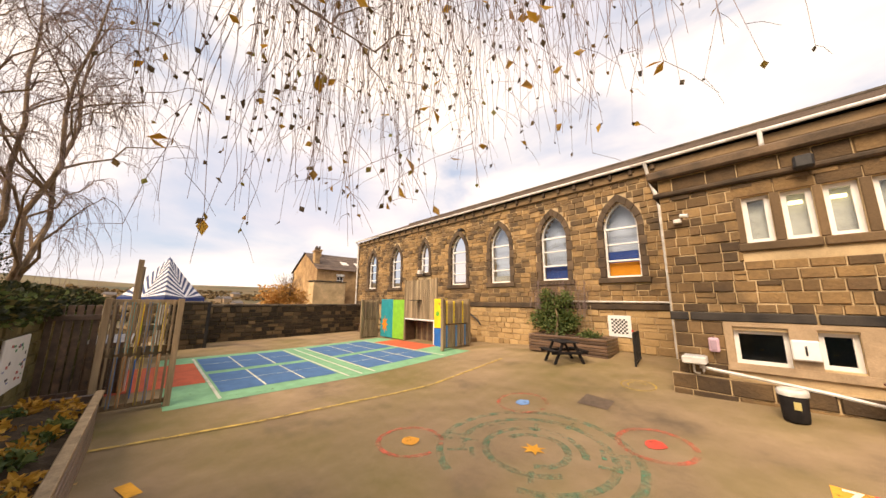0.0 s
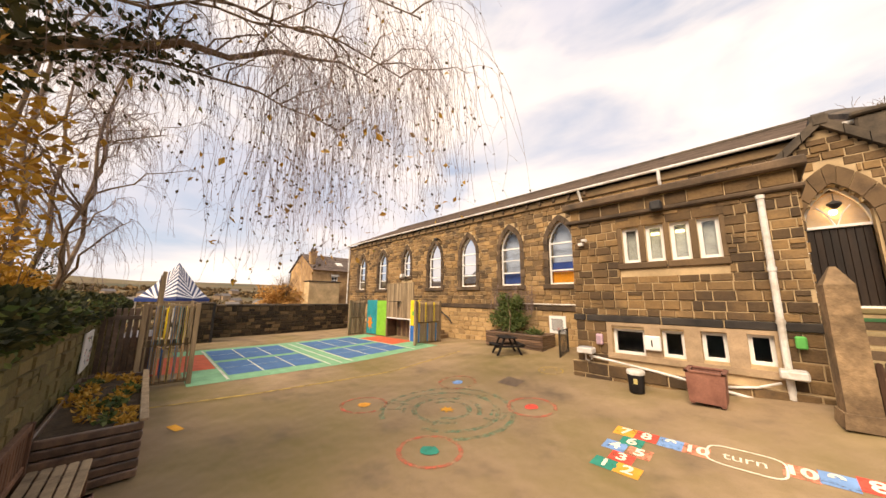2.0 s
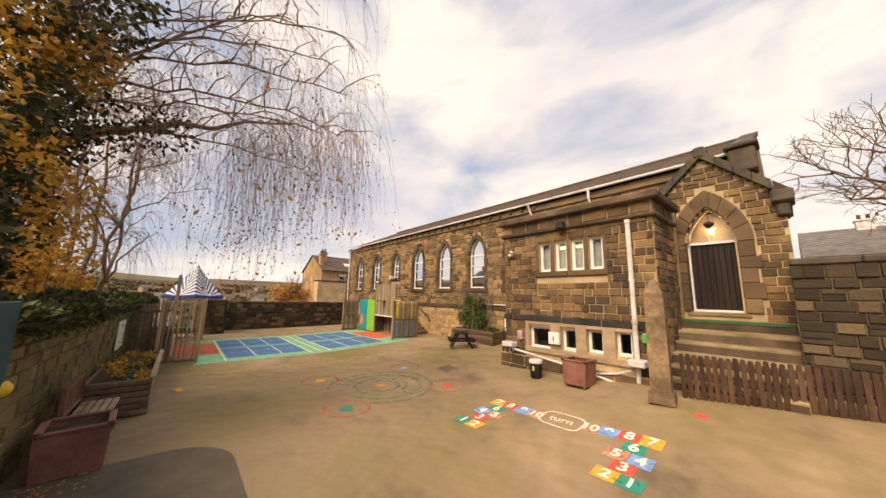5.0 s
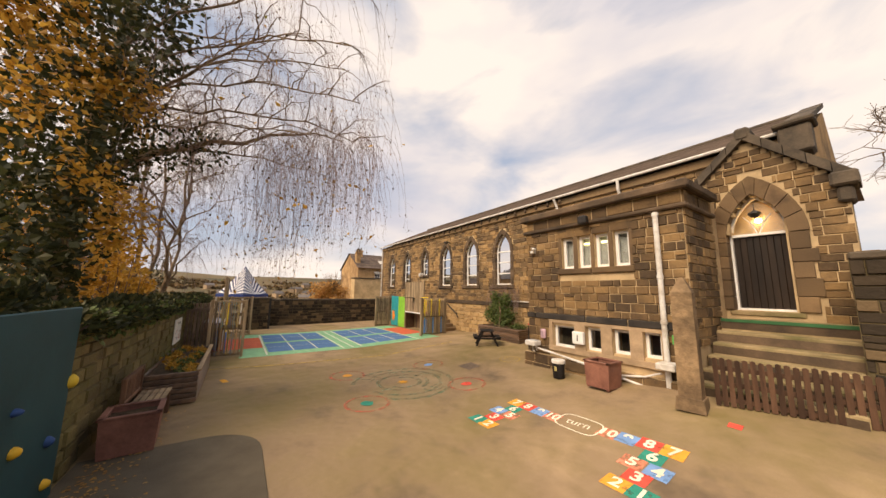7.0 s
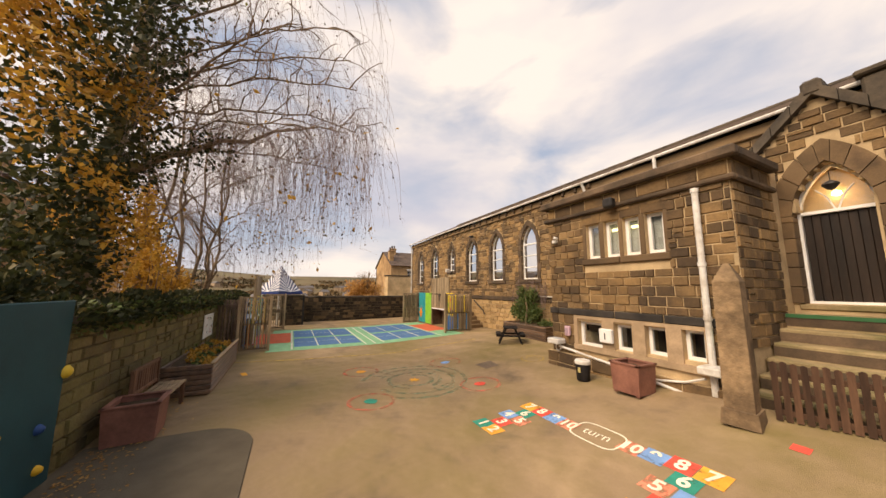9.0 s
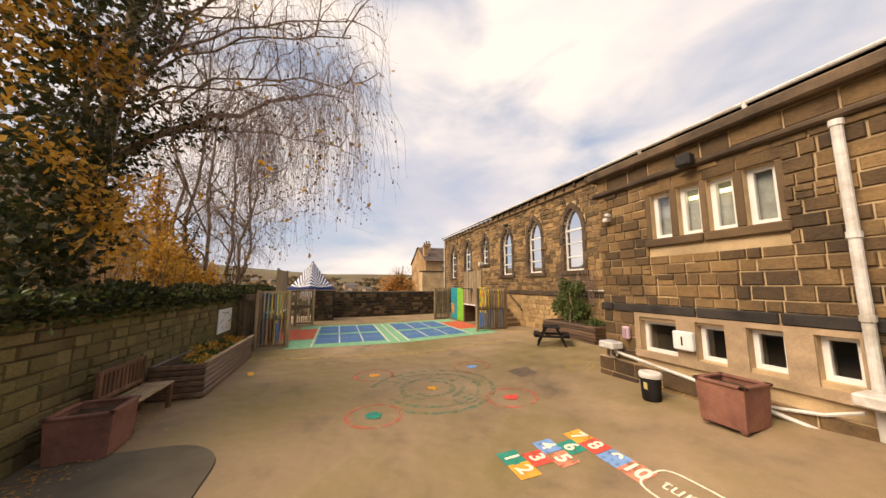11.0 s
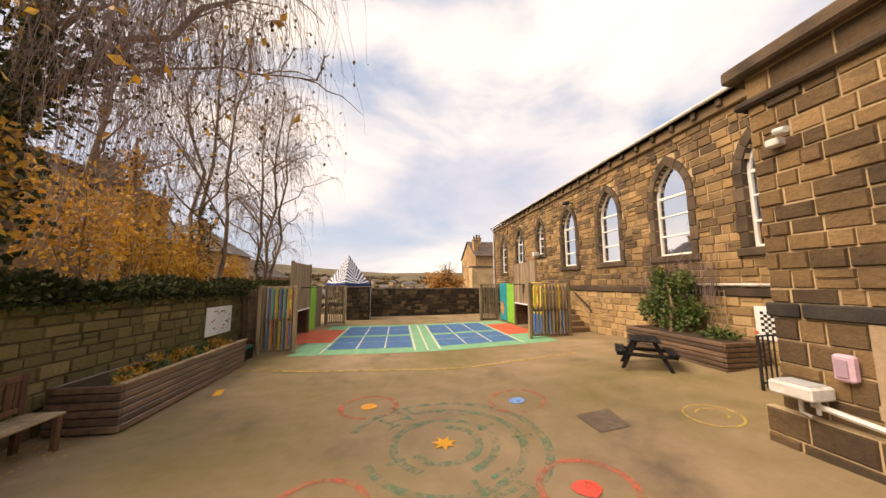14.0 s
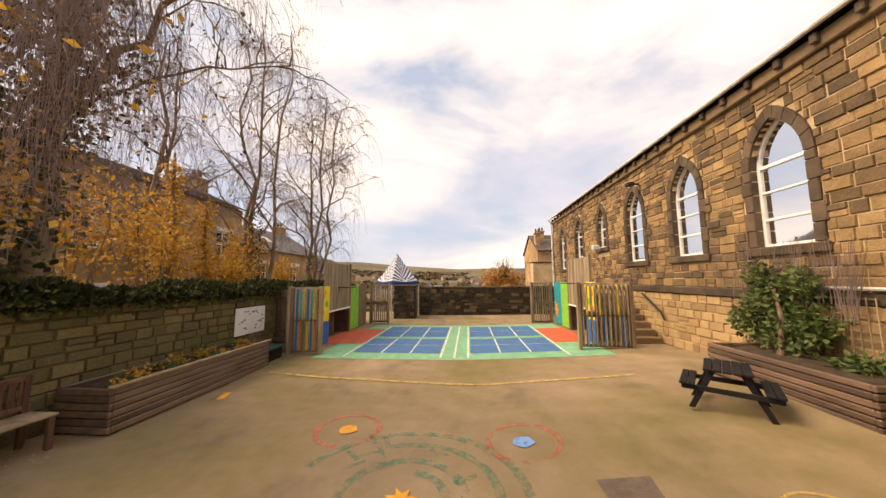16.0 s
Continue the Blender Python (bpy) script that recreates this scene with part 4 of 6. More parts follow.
gg.tube([(-1.08, AY - 0.16, 0.85), (-1.08, AY - 0.16, 0.68), (-1.0, AY - 0.16, 0.66)], 0.018, n=6)
gg.tube([(-0.95, AY - 0.16, 0.85), (-0.95, AY - 0.16, 0.70)], 0.018, n=6)
part("waste_pipe", gg, M_WHITE_WORN, annex, "sloping white waste pipes")


def wall_box(name, x, z, w, h, d, material, label, cat):
    t = thing(name, x, AY - 0.04, z, 0, label, cat)
    q = Geo()
    q.cbox(-w / 2, w / 2, -d, 0.0, -h / 2, h / 2, 0.02)
    part("casing", q, material, t)
    return t


sink = wall_box("outdoor_sink", -1.05, 0.9, 0.34, 0.13, 0.3, M_WHITE_WORN, "small white outdoor trough sink on the annex wall", "sink")
q = Geo()
q.cbox(-0.14, 0.14, -0.26, -0.04, 0.066, 0.075, 0.003)
part("basin", q, plain((0.45, 0.45, 0.45)), sink)
sink2 = wall_box("outdoor_sink", 2.2, 0.92, 0.32, 0.13, 0.34, M_WHITE_WORN, "small white outdoor trough sink by the downpipe", "sink")
pk = wall_box("alarm_box", -0.77, 1.17, 0.14, 0.24, 0.09, plain((0.62, 0.42, 0.50)), "small pink alarm box on the wall", "alarm box")
q = Geo()
q.cbox(-0.04, 0.04, -0.105, -0.09, -0.08, 0.08, 0.004)
part("cover", q, plain((0.40, 0.28, 0.34)), pk)
mb = wall_box("meter_box", 0.28, 1.19, 0.3, 0.3, 0.1, M_WHITE, "white meter box between the low windows", "meter box")
q = Geo()
q.cbox(-0.012, 0.012, -0.108, -0.1, -0.07, 0.07, 0.003)
part("slot", q, M_IRON, mb)
wall_box("hose_reel", 2.34, 1.42, 0.13, 0.2, 0.12, plain((0.10, 0.45, 0.10)), "bright green hose reel on the wall", "hose reel")

# ---- porch ----
PY, PX0, PX1 = 9.6, 1.95, 4.5
PC = 3.22
porch = thing("porch", PC, PY, 0.5, 0, "gabled sandstone porch with pointed doorway at the church hall", "porch")
d_open = Opening(PC - PX0, 0.475, 1.97, 3.58, 4.5)


def gable(u):
    return 5.72 - abs(u - (PC - PX0)) * 1.0


gg = world_geo(porch)
gg.xf = gg.xf @ pose(PX0, PY, 0)
cuts = 24
for k in range(cuts):
    a, b = (PX1 - PX0) * k / cuts, (PX1 - PX0) * (k + 1) / cuts
    mid = (a + b) / 2
    if abs(mid - d_open.uc) < d_open.hw:
        gg.box(a, b, 0, 0.4, 0.2, 1.97)
        gg.box(a, b, 0, 0.4, d_open.top(mid), max(gable(a), gable(b)) - 0.04)
    else:
        gg.box(a, b, 0, 0.4, 0.2, max(gable(a), gable(b)) - 0.04)
pwall = part("wall", gg, M_MORTAR, porch)
gg = world_geo(porch)
gg.box(PX1 - 0.35, PX1, PY + 0.4, CY, 0.2, 4.4)
part("wall", gg, M_STONE_SOOTY, porch)
gg = world_geo(porch)
gg.box(PX0, PX0 + 0.35, PY + 0.4, CY, 0.2, 4.4)
part("wall", gg, M_STONE_SOOTY, porch)
stones(pwall, *(porch.matrix_basis.inverted() @ Vector((PX0, PY, 0))), 0, PX1 - PX0, 1.6, 5.5, [d_open.grown(0.3, 0.1)], M_STONE_SOOTY, course=(0.14, 0.2), run=(0.2, 0.42), top=gable)


def porch_geo():
    gg = world_geo(porch)
    gg.xf = gg.xf @ pose(PX0, PY, 0)
    return gg


surround(porch_geo, d_open, 0.28, -0.05, 0.34, rng, M_DRESSED_WARM, porch)
for s in (-1, 1):
    for k in range(5):
        gg = world_geo(porch)
        run_ = 1.42
        ua, ub = run_ * k / 5 + 0.006, run_ * (k + 1) / 5 - 0.006
        za, zb = 5.74 - ua * 1.0, 5.74 - ub * 1.0
        xa, xb = PC + s * ua, PC + s * ub
        v = [(xa, PY - 0.14, za), (xb, PY - 0.14, zb), (xb, PY - 0.14, zb + 0.22), (xa, PY - 0.14, za + 0.22), (xa, PY + 0.45, za), (xb, PY + 0.45, zb), (xb, PY + 0.45, zb + 0.22), (xa, PY + 0.45, za + 0.22)]
        f = [(0, 1, 2, 3), (4, 7, 6, 5), (3, 2, 6, 7), (0, 4, 5, 1), (0, 3, 7, 4), (1, 5, 6, 2)]
        gg.add(v, f if s > 0 else [q[::-1] for q in f])
        part("coping_stone", gg, M_COPE, porch)
gg = world_geo(porch)
gg.cbox(PC - 0.13, PC + 0.13, PY - 0.16, PY + 0.47, 5.72, 6.02, 0.05)
part("apex_stone", gg, M_COPE, porch)
gg = world_geo(porch)
gg.cbox(PX1 - 0.2, PX1 + 0.14, PY - 0.17, PY + 0.5, 4.32, 4.6, 0.04)
gg.cbox(PX1 - 0.14, PX1 + 0.06, PY - 0.1, PY + 0.4, 4.02, 4.32, 0.04)
part("kneeler", gg, M_COPE, porch)
gg = world_geo(porch)
v = [(PX0, PY + 0.4, 4.46), (PC, PY + 0.4, 5.72), (PX1 + 0.1, PY + 0.4, 4.4), (PX0, CY + 1.6, 4.46), (PC, CY + 1.6, 5.72), (PX1 + 0.1, CY + 1.6, 4.4)]
gg.add(v, [(0, 3, 4, 1), (1, 4, 5, 2), (0, 1, 2), (3, 5, 4), (0, 2, 5, 3)])
part("roof", gg, M_SLATE, porch)
gg = world_geo(porch)
for zb in (2.5, 3.1):
    gg.cbox(PX1 - 0.05, PX1 + 0.22, PY - 0.12, PY + 0.32, zb - 0.55, zb, 0.02)
part("buttress", gg, M_STONE_SOOTY, porch)
# door, in its pointed opening
door = thing("door_1", PC, PY + 0.3, 1.97, 0, "dark oak plank door under a cream fanlight, shut", "door", "", "structure")
di = door.matrix_basis.inverted()
for k in range(8):
    q = Geo()
    q.xf = di
    x0 = PC - 0.42 + 0.84 * k / 8
    q.cbox(x0 + 0.002, x0 + 0.103, PY + 0.28, PY + 0.33, 1.99, 3.6, 0.006)
    part("plank", q, M_DOOR, door)
q = Geo()
q.xf = di @ pose(PX0, PY, 0)
inner_d = frame_band(q, d_open, 0.045, 0.22, 0.34)
part("door_frame", q, M_WHITE, door, "white painted door frame")
q = Geo()
q.xf = di
q.cbox(PC - 0.43, PC + 0.43, PY + 0.22, PY + 0.34, 3.6, 3.66, 0.006)
part("transom", q, M_WHITE, door)
q = Geo()
q.xf = di @ pose(PX0, PY, 0)
fan = Opening(d_open.uc, d_open.hw - 0.06, 3.66, 3.66, 4.36)
q.prism(fan.outline(), 0.27, 0.276)
part("pane", q, M_GLASS, door).visible_shadow = False
for s in (-1, 1):
    q = Geo()
    q.xf = di
    q.tube([(PC + s * 0.02, PY + 0.265, 3.66), (PC + s * 0.1, PY + 0.265, 3.9), (PC + s * 0.22, PY + 0.265, 4.06)], 0.014, n=6)
    part("tracery", q, M_WHITE, door)
q = Geo()
q.xf = di
q.box(PC - 0.44, PC + 0.44, PY + 0.46, PY + 0.48, 3.55, 4.4)
part("lobby_wall", q, tone("warm lit lobby wall", (0.75, 0.52, 0.28), rough=0.9, bump=0), door)
gg = world_geo(porch)
gg.cbox(PC - 0.55, PC + 0.55, PY - 0.03, PY + 0.35, 1.86, 1.965, 0.02)
part("threshold", gg, M_STEP, porch)
lob = thing("lobby_lamp", PC, PY + 0.37, 3.95, 0, "small warm lobby lamp behind the fanlight", "lamp")
q = Geo()
q.lathe([(0.001, -0.05), (0.05, -0.03), (0.06, 0.0), (0.05, 0.04), (0.001, 0.06)], 12)
part("bulb", q, M_GLOW, lob)
lant = thing("porch_lantern", PC, PY + 0.1, 4.05, 0, "small dark hanging porch lantern", "lamp")
q = Geo()
q.tube([(0, 0, 0.25), (0, 0, 0.1)], 0.008, n=5)
part("hanger", q, M_IRON, lant)
q = Geo()
q.lathe([(0.001, 0.11), (0.10, 0.05), (0.11, 0.02), (0.05, -0.06), (0.001, -0.08)], 12)
part("shade", q, M_IRON, lant)

steps = thing("stone_steps", 3.5, 8.0, 0.5, 0, "worn stone steps up to the porch door with green-edged landing", "steps")
for k, (y0, z1) in enumerate(((9.0, 1.80), (8.68, 1.57), (8.36, 1.36), (8.04, 1.15), (7.72, 0.94), (7.4, 0.73))):
    gg = world_geo(steps)
    gg.cbox(2.62, 4.42, y0, PY - 0.002 if k == 0 else y0 + 0.36, 0.3, z1, 0.02)
    part("step", gg, M_STEP, steps)
    # dark strip on each step front, riser shade put into the colour
    gg = world_geo(steps)
    gg.box(2.63, 4.41, y0 - 0.004, y0 + 0.02, z1 - 0.2, z1 - 0.055)
    part("riser", gg, M_DRESSED, steps, "darker riser strip with shade put into its colour")
gg = world_geo(steps)
gg.box(2.64, 4.4, 8.985, 9.01, 1.745, 1.806)
part("nosing", gg, plain((0.035, 0.12, 0.05), 0.9), steps, "green painted step edge")

# ---- boundary walls ----
def boundary(name, x, y, rz, length, z0, z1, depth, label, material=None, mortar=None, single=200, key=None, cope=0.12, stone_from=0.0):
    w = thing(name, x, y, z0, rz, label, "wall", "", "structure")
    q = Geo()
    q.box(0, length, 0, depth, -0.3, z1 - z0)
    body = part("wall_body", q, mortar or M_MORTAR_OLD, w)
    stones(body, 0, 0, 0, 0, length, stone_from, z1 - z0, [], material or M_STONE_OLD, course=(0.14, 0.21), run=(0.2, 0.46), proud=0.03, single=single, key=key)
    if cope:
        rs = random.Random(len(name))
        u = 0.0
        while u < length:
            l = min(rs.uniform(0.6, 0.9), length - u)
            q = Geo()
            q.cbox(u + 0.005, u + l - 0.005, -0.05, depth + 0.05, z1 - z0, z1 - z0 + cope, 0.025)
            part("coping_stone", q, M_COPE, w)
            u += l
    return w


boundary("wall_south", 7.5, -1.41, 178.4, 21.3, 0.0, 1.72, 0.4, "mossy sooty stone boundary wall topped with ivy", key=lambda u, v: abs(u - 9), single=300)
boundary("wall_west", -16.8, 1.9, 90, 8.6, 0.05, 1.56, 0.4, "dark sooty stone end wall", M_SOOT, single=180)
boundary("wall_porch_side", 4.47, 9.6, 270, 1.4, 0.5, 2.85, 0.35, "dark sooty stone wall beside the porch steps", M_SOOT, M_MORTAR_OLD, cope=0.1)
boundary("wall_east", 8.6, 8.0, 270, 9.0, 0.0, 2.0, 0.4, "plain stone boundary wall", single=10)
boundary("wall_north", 4.42, 8.2, 0, 4.2, 0.5, 2.85, 0.34, "dark sooty stone boundary wall", M_SOOT, M_MORTAR_OLD, single=60)

M_PILLAR = surface("weathered pillar stone", [(0.3, (0.13, 0.085, 0.05)), (0.7, (0.40, 0.27, 0.15))], scale=2.2, rough=0.95, bump=0.9, fine=14, grain=0.4, stain=(0.07, 0.05, 0.03), stain_scale=1.5)
pil = thing("gate_pillar", 2.72, 6.82, 0.42, 8, "weathered sandstone gate pillar with a pointed top", "pillar")
q = Geo()
for z0, z1, w0, w1 in ((0, 0.2, 0.2, 0.18), (0.2, 1.9, 0.155, 0.145), (1.9, 2.16, 0.145, 0.03)):
    v = [(sx * w, sy * w, z) for z, w in ((z0, w0), (z1, w1)) for sx, sy in ((-1, -1), (1, -1), (1, 1), (-1, 1))]
    q.add(v, [(0, 1, 5, 4), (1, 2, 6, 5), (2, 3, 7, 6), (3, 0, 4, 7), (4, 5, 6, 7), (3, 2, 1, 0)])
part("shaft", q, M_PILLAR, pil)

pf = thing("picket_fence", 2.95, 7.08, 0.5, 14, "low red-brown timber picket fence before the porch steps", "fence")
for z in (0.12, 0.36, 0.6):
    q = Geo()
    q.cbox(0, 2.5, 0.02, 0.055, z - 0.035, z + 0.035, 0.005)
    part("rail", q, M_PALING_DARK, pf)
for k in range(28):
    q = Geo()
    x0 = 0.005 + 0.089 * k
    zt = 0.76 + 0.01 * math.sin(k * 1.7)
    z0 = 0.02 + 0.04 * x0
    v = [(x0, -0.005, z0), (x0 + 0.062, -0.005, z0), (x0 + 0.062, -0.005, zt - 0.015), (x0 + 0.031, -0.005, zt), (x0, -0.005, zt - 0.015)]
    q.prism([(a, c) for a, b, c in v], -0.005, 0.018)
    part("picket", q, M_PALING_DARK, pf)

# ---- ball court ends ----
def slat_panel(parent, x0, x1, y, z0, z1, mats, n, name="slat", face=-1, thick=0.025):
    """Upright slats side by side in the plane of x and z."""
    w = (x1 - x0) / n
    for k in range(n):
        q = Geo()
        q.cbox(x0 + k * w + 0.008, x0 + (k + 1) * w - 0.008, y - thick / 2, y + thick / 2, z0, z1, 0.005)
        part(name, q, mats[k % len(mats)], parent)


S_MATS = {"w": M_TIMBER, "b": plain((0.05, 0.22, 0.50)), "t": plain((0.08, 0.46, 0.55)), "y": plain((0.82, 0.60, 0.06)), "o": plain((0.75, 0.28, 0.05))}


def wing(name, x, y, z, rz, width, height, upper, lower, label):
    t = thing(name, x, y, z, rz, label, "fence panel")
    n = len(upper)
    w = (width - 0.16) / n
    for k in range(n):
        xc = 0.08 + (k + 0.5) * w
        for row, cols in ((0, lower), (1, upper)):
            za, zb = (0.1, height * 0.49) if row == 0 else (height * 0.51, height - 0.04)
            q = Geo()
            q.cbox(xc - 0.016, xc + 0.016, -0.055, 0.06, za, zb, 0.006)
            slat = part("slat", q, M_TIMBER, t)
            if cols[k] != "w":
                q = Geo()
                for side in (-1, 1):
                    xa, xb = sorted((xc + side * 0.0165, xc + side * 0.021))
                    q.box(xa, xb, -0.05, 0.052, za + 0.01, zb - 0.01)
                part("painted_face", q, S_MATS[cols[k]], slat, "painted slat side")
    for z0, z1 in ((0.05, 0.13), (height * 0.48 - 0.01, height * 0.56 + 0.01), (height - 0.09, height)):
        q = Geo()
        q.cbox(0.05, width - 0.05, -0.1, -0.057, z0, z1, 0.006)
        part("rail", q, M_TIMBER, t)
    for xp in (0.0, width - 0.09):
        q = Geo()
        q.cbox(xp, xp + 0.09, -0.056, 0.065, 0.0, height + 0.02, 0.008)
        part("post", q, M_TIMBER, t)
    return t


wing("slat_screen", -7.52, 0.7, 0.05, 270, 1.0, 1.83, "wytbytbw", "wobywobw", "upright timber slat screen with blue, yellow and orange slats")
wing("slat_screen", -7.9, 9.1, 0.2, 270, 1.45, 1.76, "wwywwwywwyw", "wbwwwbwwwbw", "upright timber slat screen with yellow and blue slats")
wing("slat_screen", -13.3, 8.45, 0.1, 270, 0.95, 1.82, "wwwwwwww", "wwwwwwww", "plain weathered timber slat screen")
wing("slat_screen", -13.4, 1.05, 0.05, 270, 0.95, 1.82, "wwwwwwww", "wwwwwwww", "plain weathered timber slat screen")


def goal_end(y, z, s, label, dx=-0.8):
    """One end of the court: coloured boards, raised backboard and a goal recess; s = 1 where it opens to +y."""
    t = thing("goal_wall", -9.4 + dx, y, z, 0, label, "goal")

    def q0():
        q = Geo()
        q.xf = t.matrix_basis.inverted() @ pose(dx, y, z)
        return q
    f = 0.03 * s

    def flat(name, x0, x1, z0, z1, m, dy=0.0, th=0.02):
        q = q0()
        a, b = sorted((dy * s, (dy + th) * s))
        q.cbox(x0, x1, a, b, z0, z1, 0.004)
        return part(name, q, m, t)
    nb = 16
    for k in range(nb):
        q = q0()
        w = 2.0 / nb
        q.cbox(-10.35 + k * w + 0.004, -10.35 + (k + 1) * w - 0.004, -0.02, 0.02, 0.98, 2.62, 0.005)
        part("backboard_slat", q, M_TIMBER, t)
    for xx in (-10.4, -8.35):
        q = q0()
        q.cbox(xx, xx + 0.08, -0.045, 0.045, 0.0, 2.66, 0.006)
        part("post", q, M_TIMBER, t)
    flat("crossbar", -10.32, -8.36, 0.93, 0.985, M_WHITE, 0.0, 0.05)
    flat("goal_post", -8.41, -8.352, 0.0, 0.93, M_WHITE, 0.047, 0.03)
    for k in range(nb):
        q = q0()
        w = 1.95 / nb
        a, b = sorted((-0.62 * s, -0.59 * s))
        q.cbox(-10.32 + k * w + 0.004, -10.32 + (k + 1) * w - 0.004, a, b, 0.0, 0.95, 0.004)
        part("recess_slat", q, M_TIMBER_DARK if k % 3 else M_TIMBER, t)
    q = q0()
    a, b = sorted((-0.6 * s, -0.03 * s))
    q.box(-10.4, -8.3, a, b, 0.95, 0.975)
    q.box(-10.4, -10.375, a, b, 0.0, 0.95)
    q.box(-8.33, -8.3, a, b, 0.0, 0.95)
    part("recess_box", q, M_TIMBER_DARK, t)
    flat("green_board", -11.3, -10.42, 0.05, 1.78, plain((0.22, 0.52, 0.05)), 0.0)
    flat("teal_board" if s < 0 else "grey_board", -12.3, -11.31, 0.05, 1.8, plain((0.01, 0.28, 0.33)) if s < 0 else M_TIMBER, 0.0)
    flat("yellow_board", -8.25, -7.55, 0.72, 1.82, plain((0.85, 0.62, 0.03)), 0.15)
    flat("blue_board", -8.25, -7.55, 0.03, 0.70, plain((0.015, 0.13, 0.45)), 0.15)
    # painted patches on the boards
    for cx, cz, r_, c in ((-8.05, 1.25, 0.1, (0.16, 0.45, 0.05)), (-7.8, 1.5, 0.09, (0.75, 0.13, 0.04)), (-7.78, 1.02, 0.1, (0.75, 0.13, 0.04)), (-7.95, 1.62, 0.05, (0.75, 0.30, 0.04))):
        q = q0()
        a, b = sorted((0.171 * s, 0.174 * s))
        q.prism([(cx + r_ * math.cos(2 * math.pi * k / 16), cz + r_ * math.sin(2 * math.pi * k / 16)) for k in range(16)], a, b)
        part("spot", q, plain(c), t)
    if s < 0:
        q = q0()
        a, b = sorted((0.021 * s, 0.024 * s))
        star_ = []
        for k in range(16):
            r_ = 0.42 if k % 2 == 0 else 0.2
            star_.append((-11.95 + r_ * 0.7 * math.cos(2 * math.pi * k / 16), 0.62 + r_ * math.sin(2 * math.pi * k / 16)))
        q.prism(star_, a, b)
        part("splash", q, plain((0.80, 0.24, 0.03)), t)
    q = q0()
    q.cbox(-9.5, -9.2, 0.03 * s if s > 0 else -0.4, 0.4 if s > 0 else -0.03, 1.74, 1.77, 0.006)
    part("hoop_bracket", q, M_IRON, t)
    q = q0()
    q.tube([(-9.35 + 0.17 * math.cos(2 * math.pi * k / 16), s * 0.45 + 0.17 * math.sin(2 * math.pi * k / 16), 1.76) for k in range(17)], 0.012, n=6)
    part("hoop", q, M_IRON, t)
    return t


goal_end(0.0, 0.05, 1, "timber goal wall with grey backboard and bright painted boards")
goal_end(8.5, 0.16, -1, "timber goal wall with grey backboard and bright painted boards")

# stone store and gazebo by the far end
store = thing("stone_store", -15.5, 1.35, 0.0, 0, "low square stone bin store by the court", "store")
q = Geo()
q.box(-0.35, 0.35, -0.55, 0.6, 0.0, 1.7)
sb = part("walling", q, M_MORTAR_OLD, store)
q = Geo()
q.cbox(-0.4, 0.4, -0.6, 0.65, 1.7, 1.8, 0.03)
part("cap", q, M_COPE, store)
q = Geo()
q.cbox(0.34, 0.4, 0.53, 0.64, 0.0, 1.72, 0.01)
part("post", q, M_IRON, store)
stones(sb, 0.35, -0.55, 0, 90, 1.15, 0.0, 1.7, [], M_SOOT)

gz = thing("gazebo", -16.75, 0.6, terrain_z(-16.75, 0.6), 45, "garden gazebo with a navy and white striped pointed canopy", "gazebo")
gzb = terrain_z(-16.75, 0.6)
hw, zt, ze = 0.92, 3.6 - gzb, 1.95 - gzb
rows = 17
CORNERS = ((-1, -1), (1, -1), (1, 1), (-1, 1))


def canopy_point(px, py, f):
    r = hw * (1 - min(1.0, max(0.0, f)) ** 0.85)
    return (px * r, py * r, ze + (zt - ze) * min(1.0, max(0.0, f)))


for mi, m_ in enumerate((M_TARP_NAVY, M_TARP_PALE)):
    q = Geo()
    for k in range(rows + 5):
        if k % 2 != mi:
            continue
        a, b = k / rows, (k + 1) / rows
        for c in range(4):
            p0, p1 = CORNERS[c], CORNERS[(c + 1) % 4]
            pm = ((p0[0] + p1[0]) / 2, (p0[1] + p1[1]) / 2)
            for e in (p0, p1):
                q.add([canopy_point(*e, a), canopy_point(*pm, a - 0.3), canopy_point(*pm, b - 0.3), canopy_point(*e, b)], [(0, 1, 2, 3)])
    part("canopy_navy" if mi == 0 else "canopy_white", q, m_, gz)
q = Geo()
for c in range(4):
    p0, p1 = ((-1, -1), (1, -1), (1, 1), (-1, 1))[c], ((-1, -1), (1, -1), (1, 1), (-1, 1))[(c + 1) % 4]
    q.add([(p0[0] * hw, p0[1] * hw, ze - 0.14), (p1[0] * hw, p1[1] * hw, ze - 0.14), (p1[0] * hw, p1[1] * hw, ze), (p0[0] * hw, p0[1] * hw, ze)], [(0, 1, 2, 3)])
part("valance", q, plain((0.02, 0.05, 0.22)), gz, "dark blue valance")
for sx in (-1, 1):
    for sy in (-1, 1):
        q = Geo()
        q.tube([(sx * 0.88, sy * 0.88, 0), (sx * 0.88, sy * 0.88, ze)], 0.035, n=6)
        part("leg", q, M_WHITE_WORN, gz)


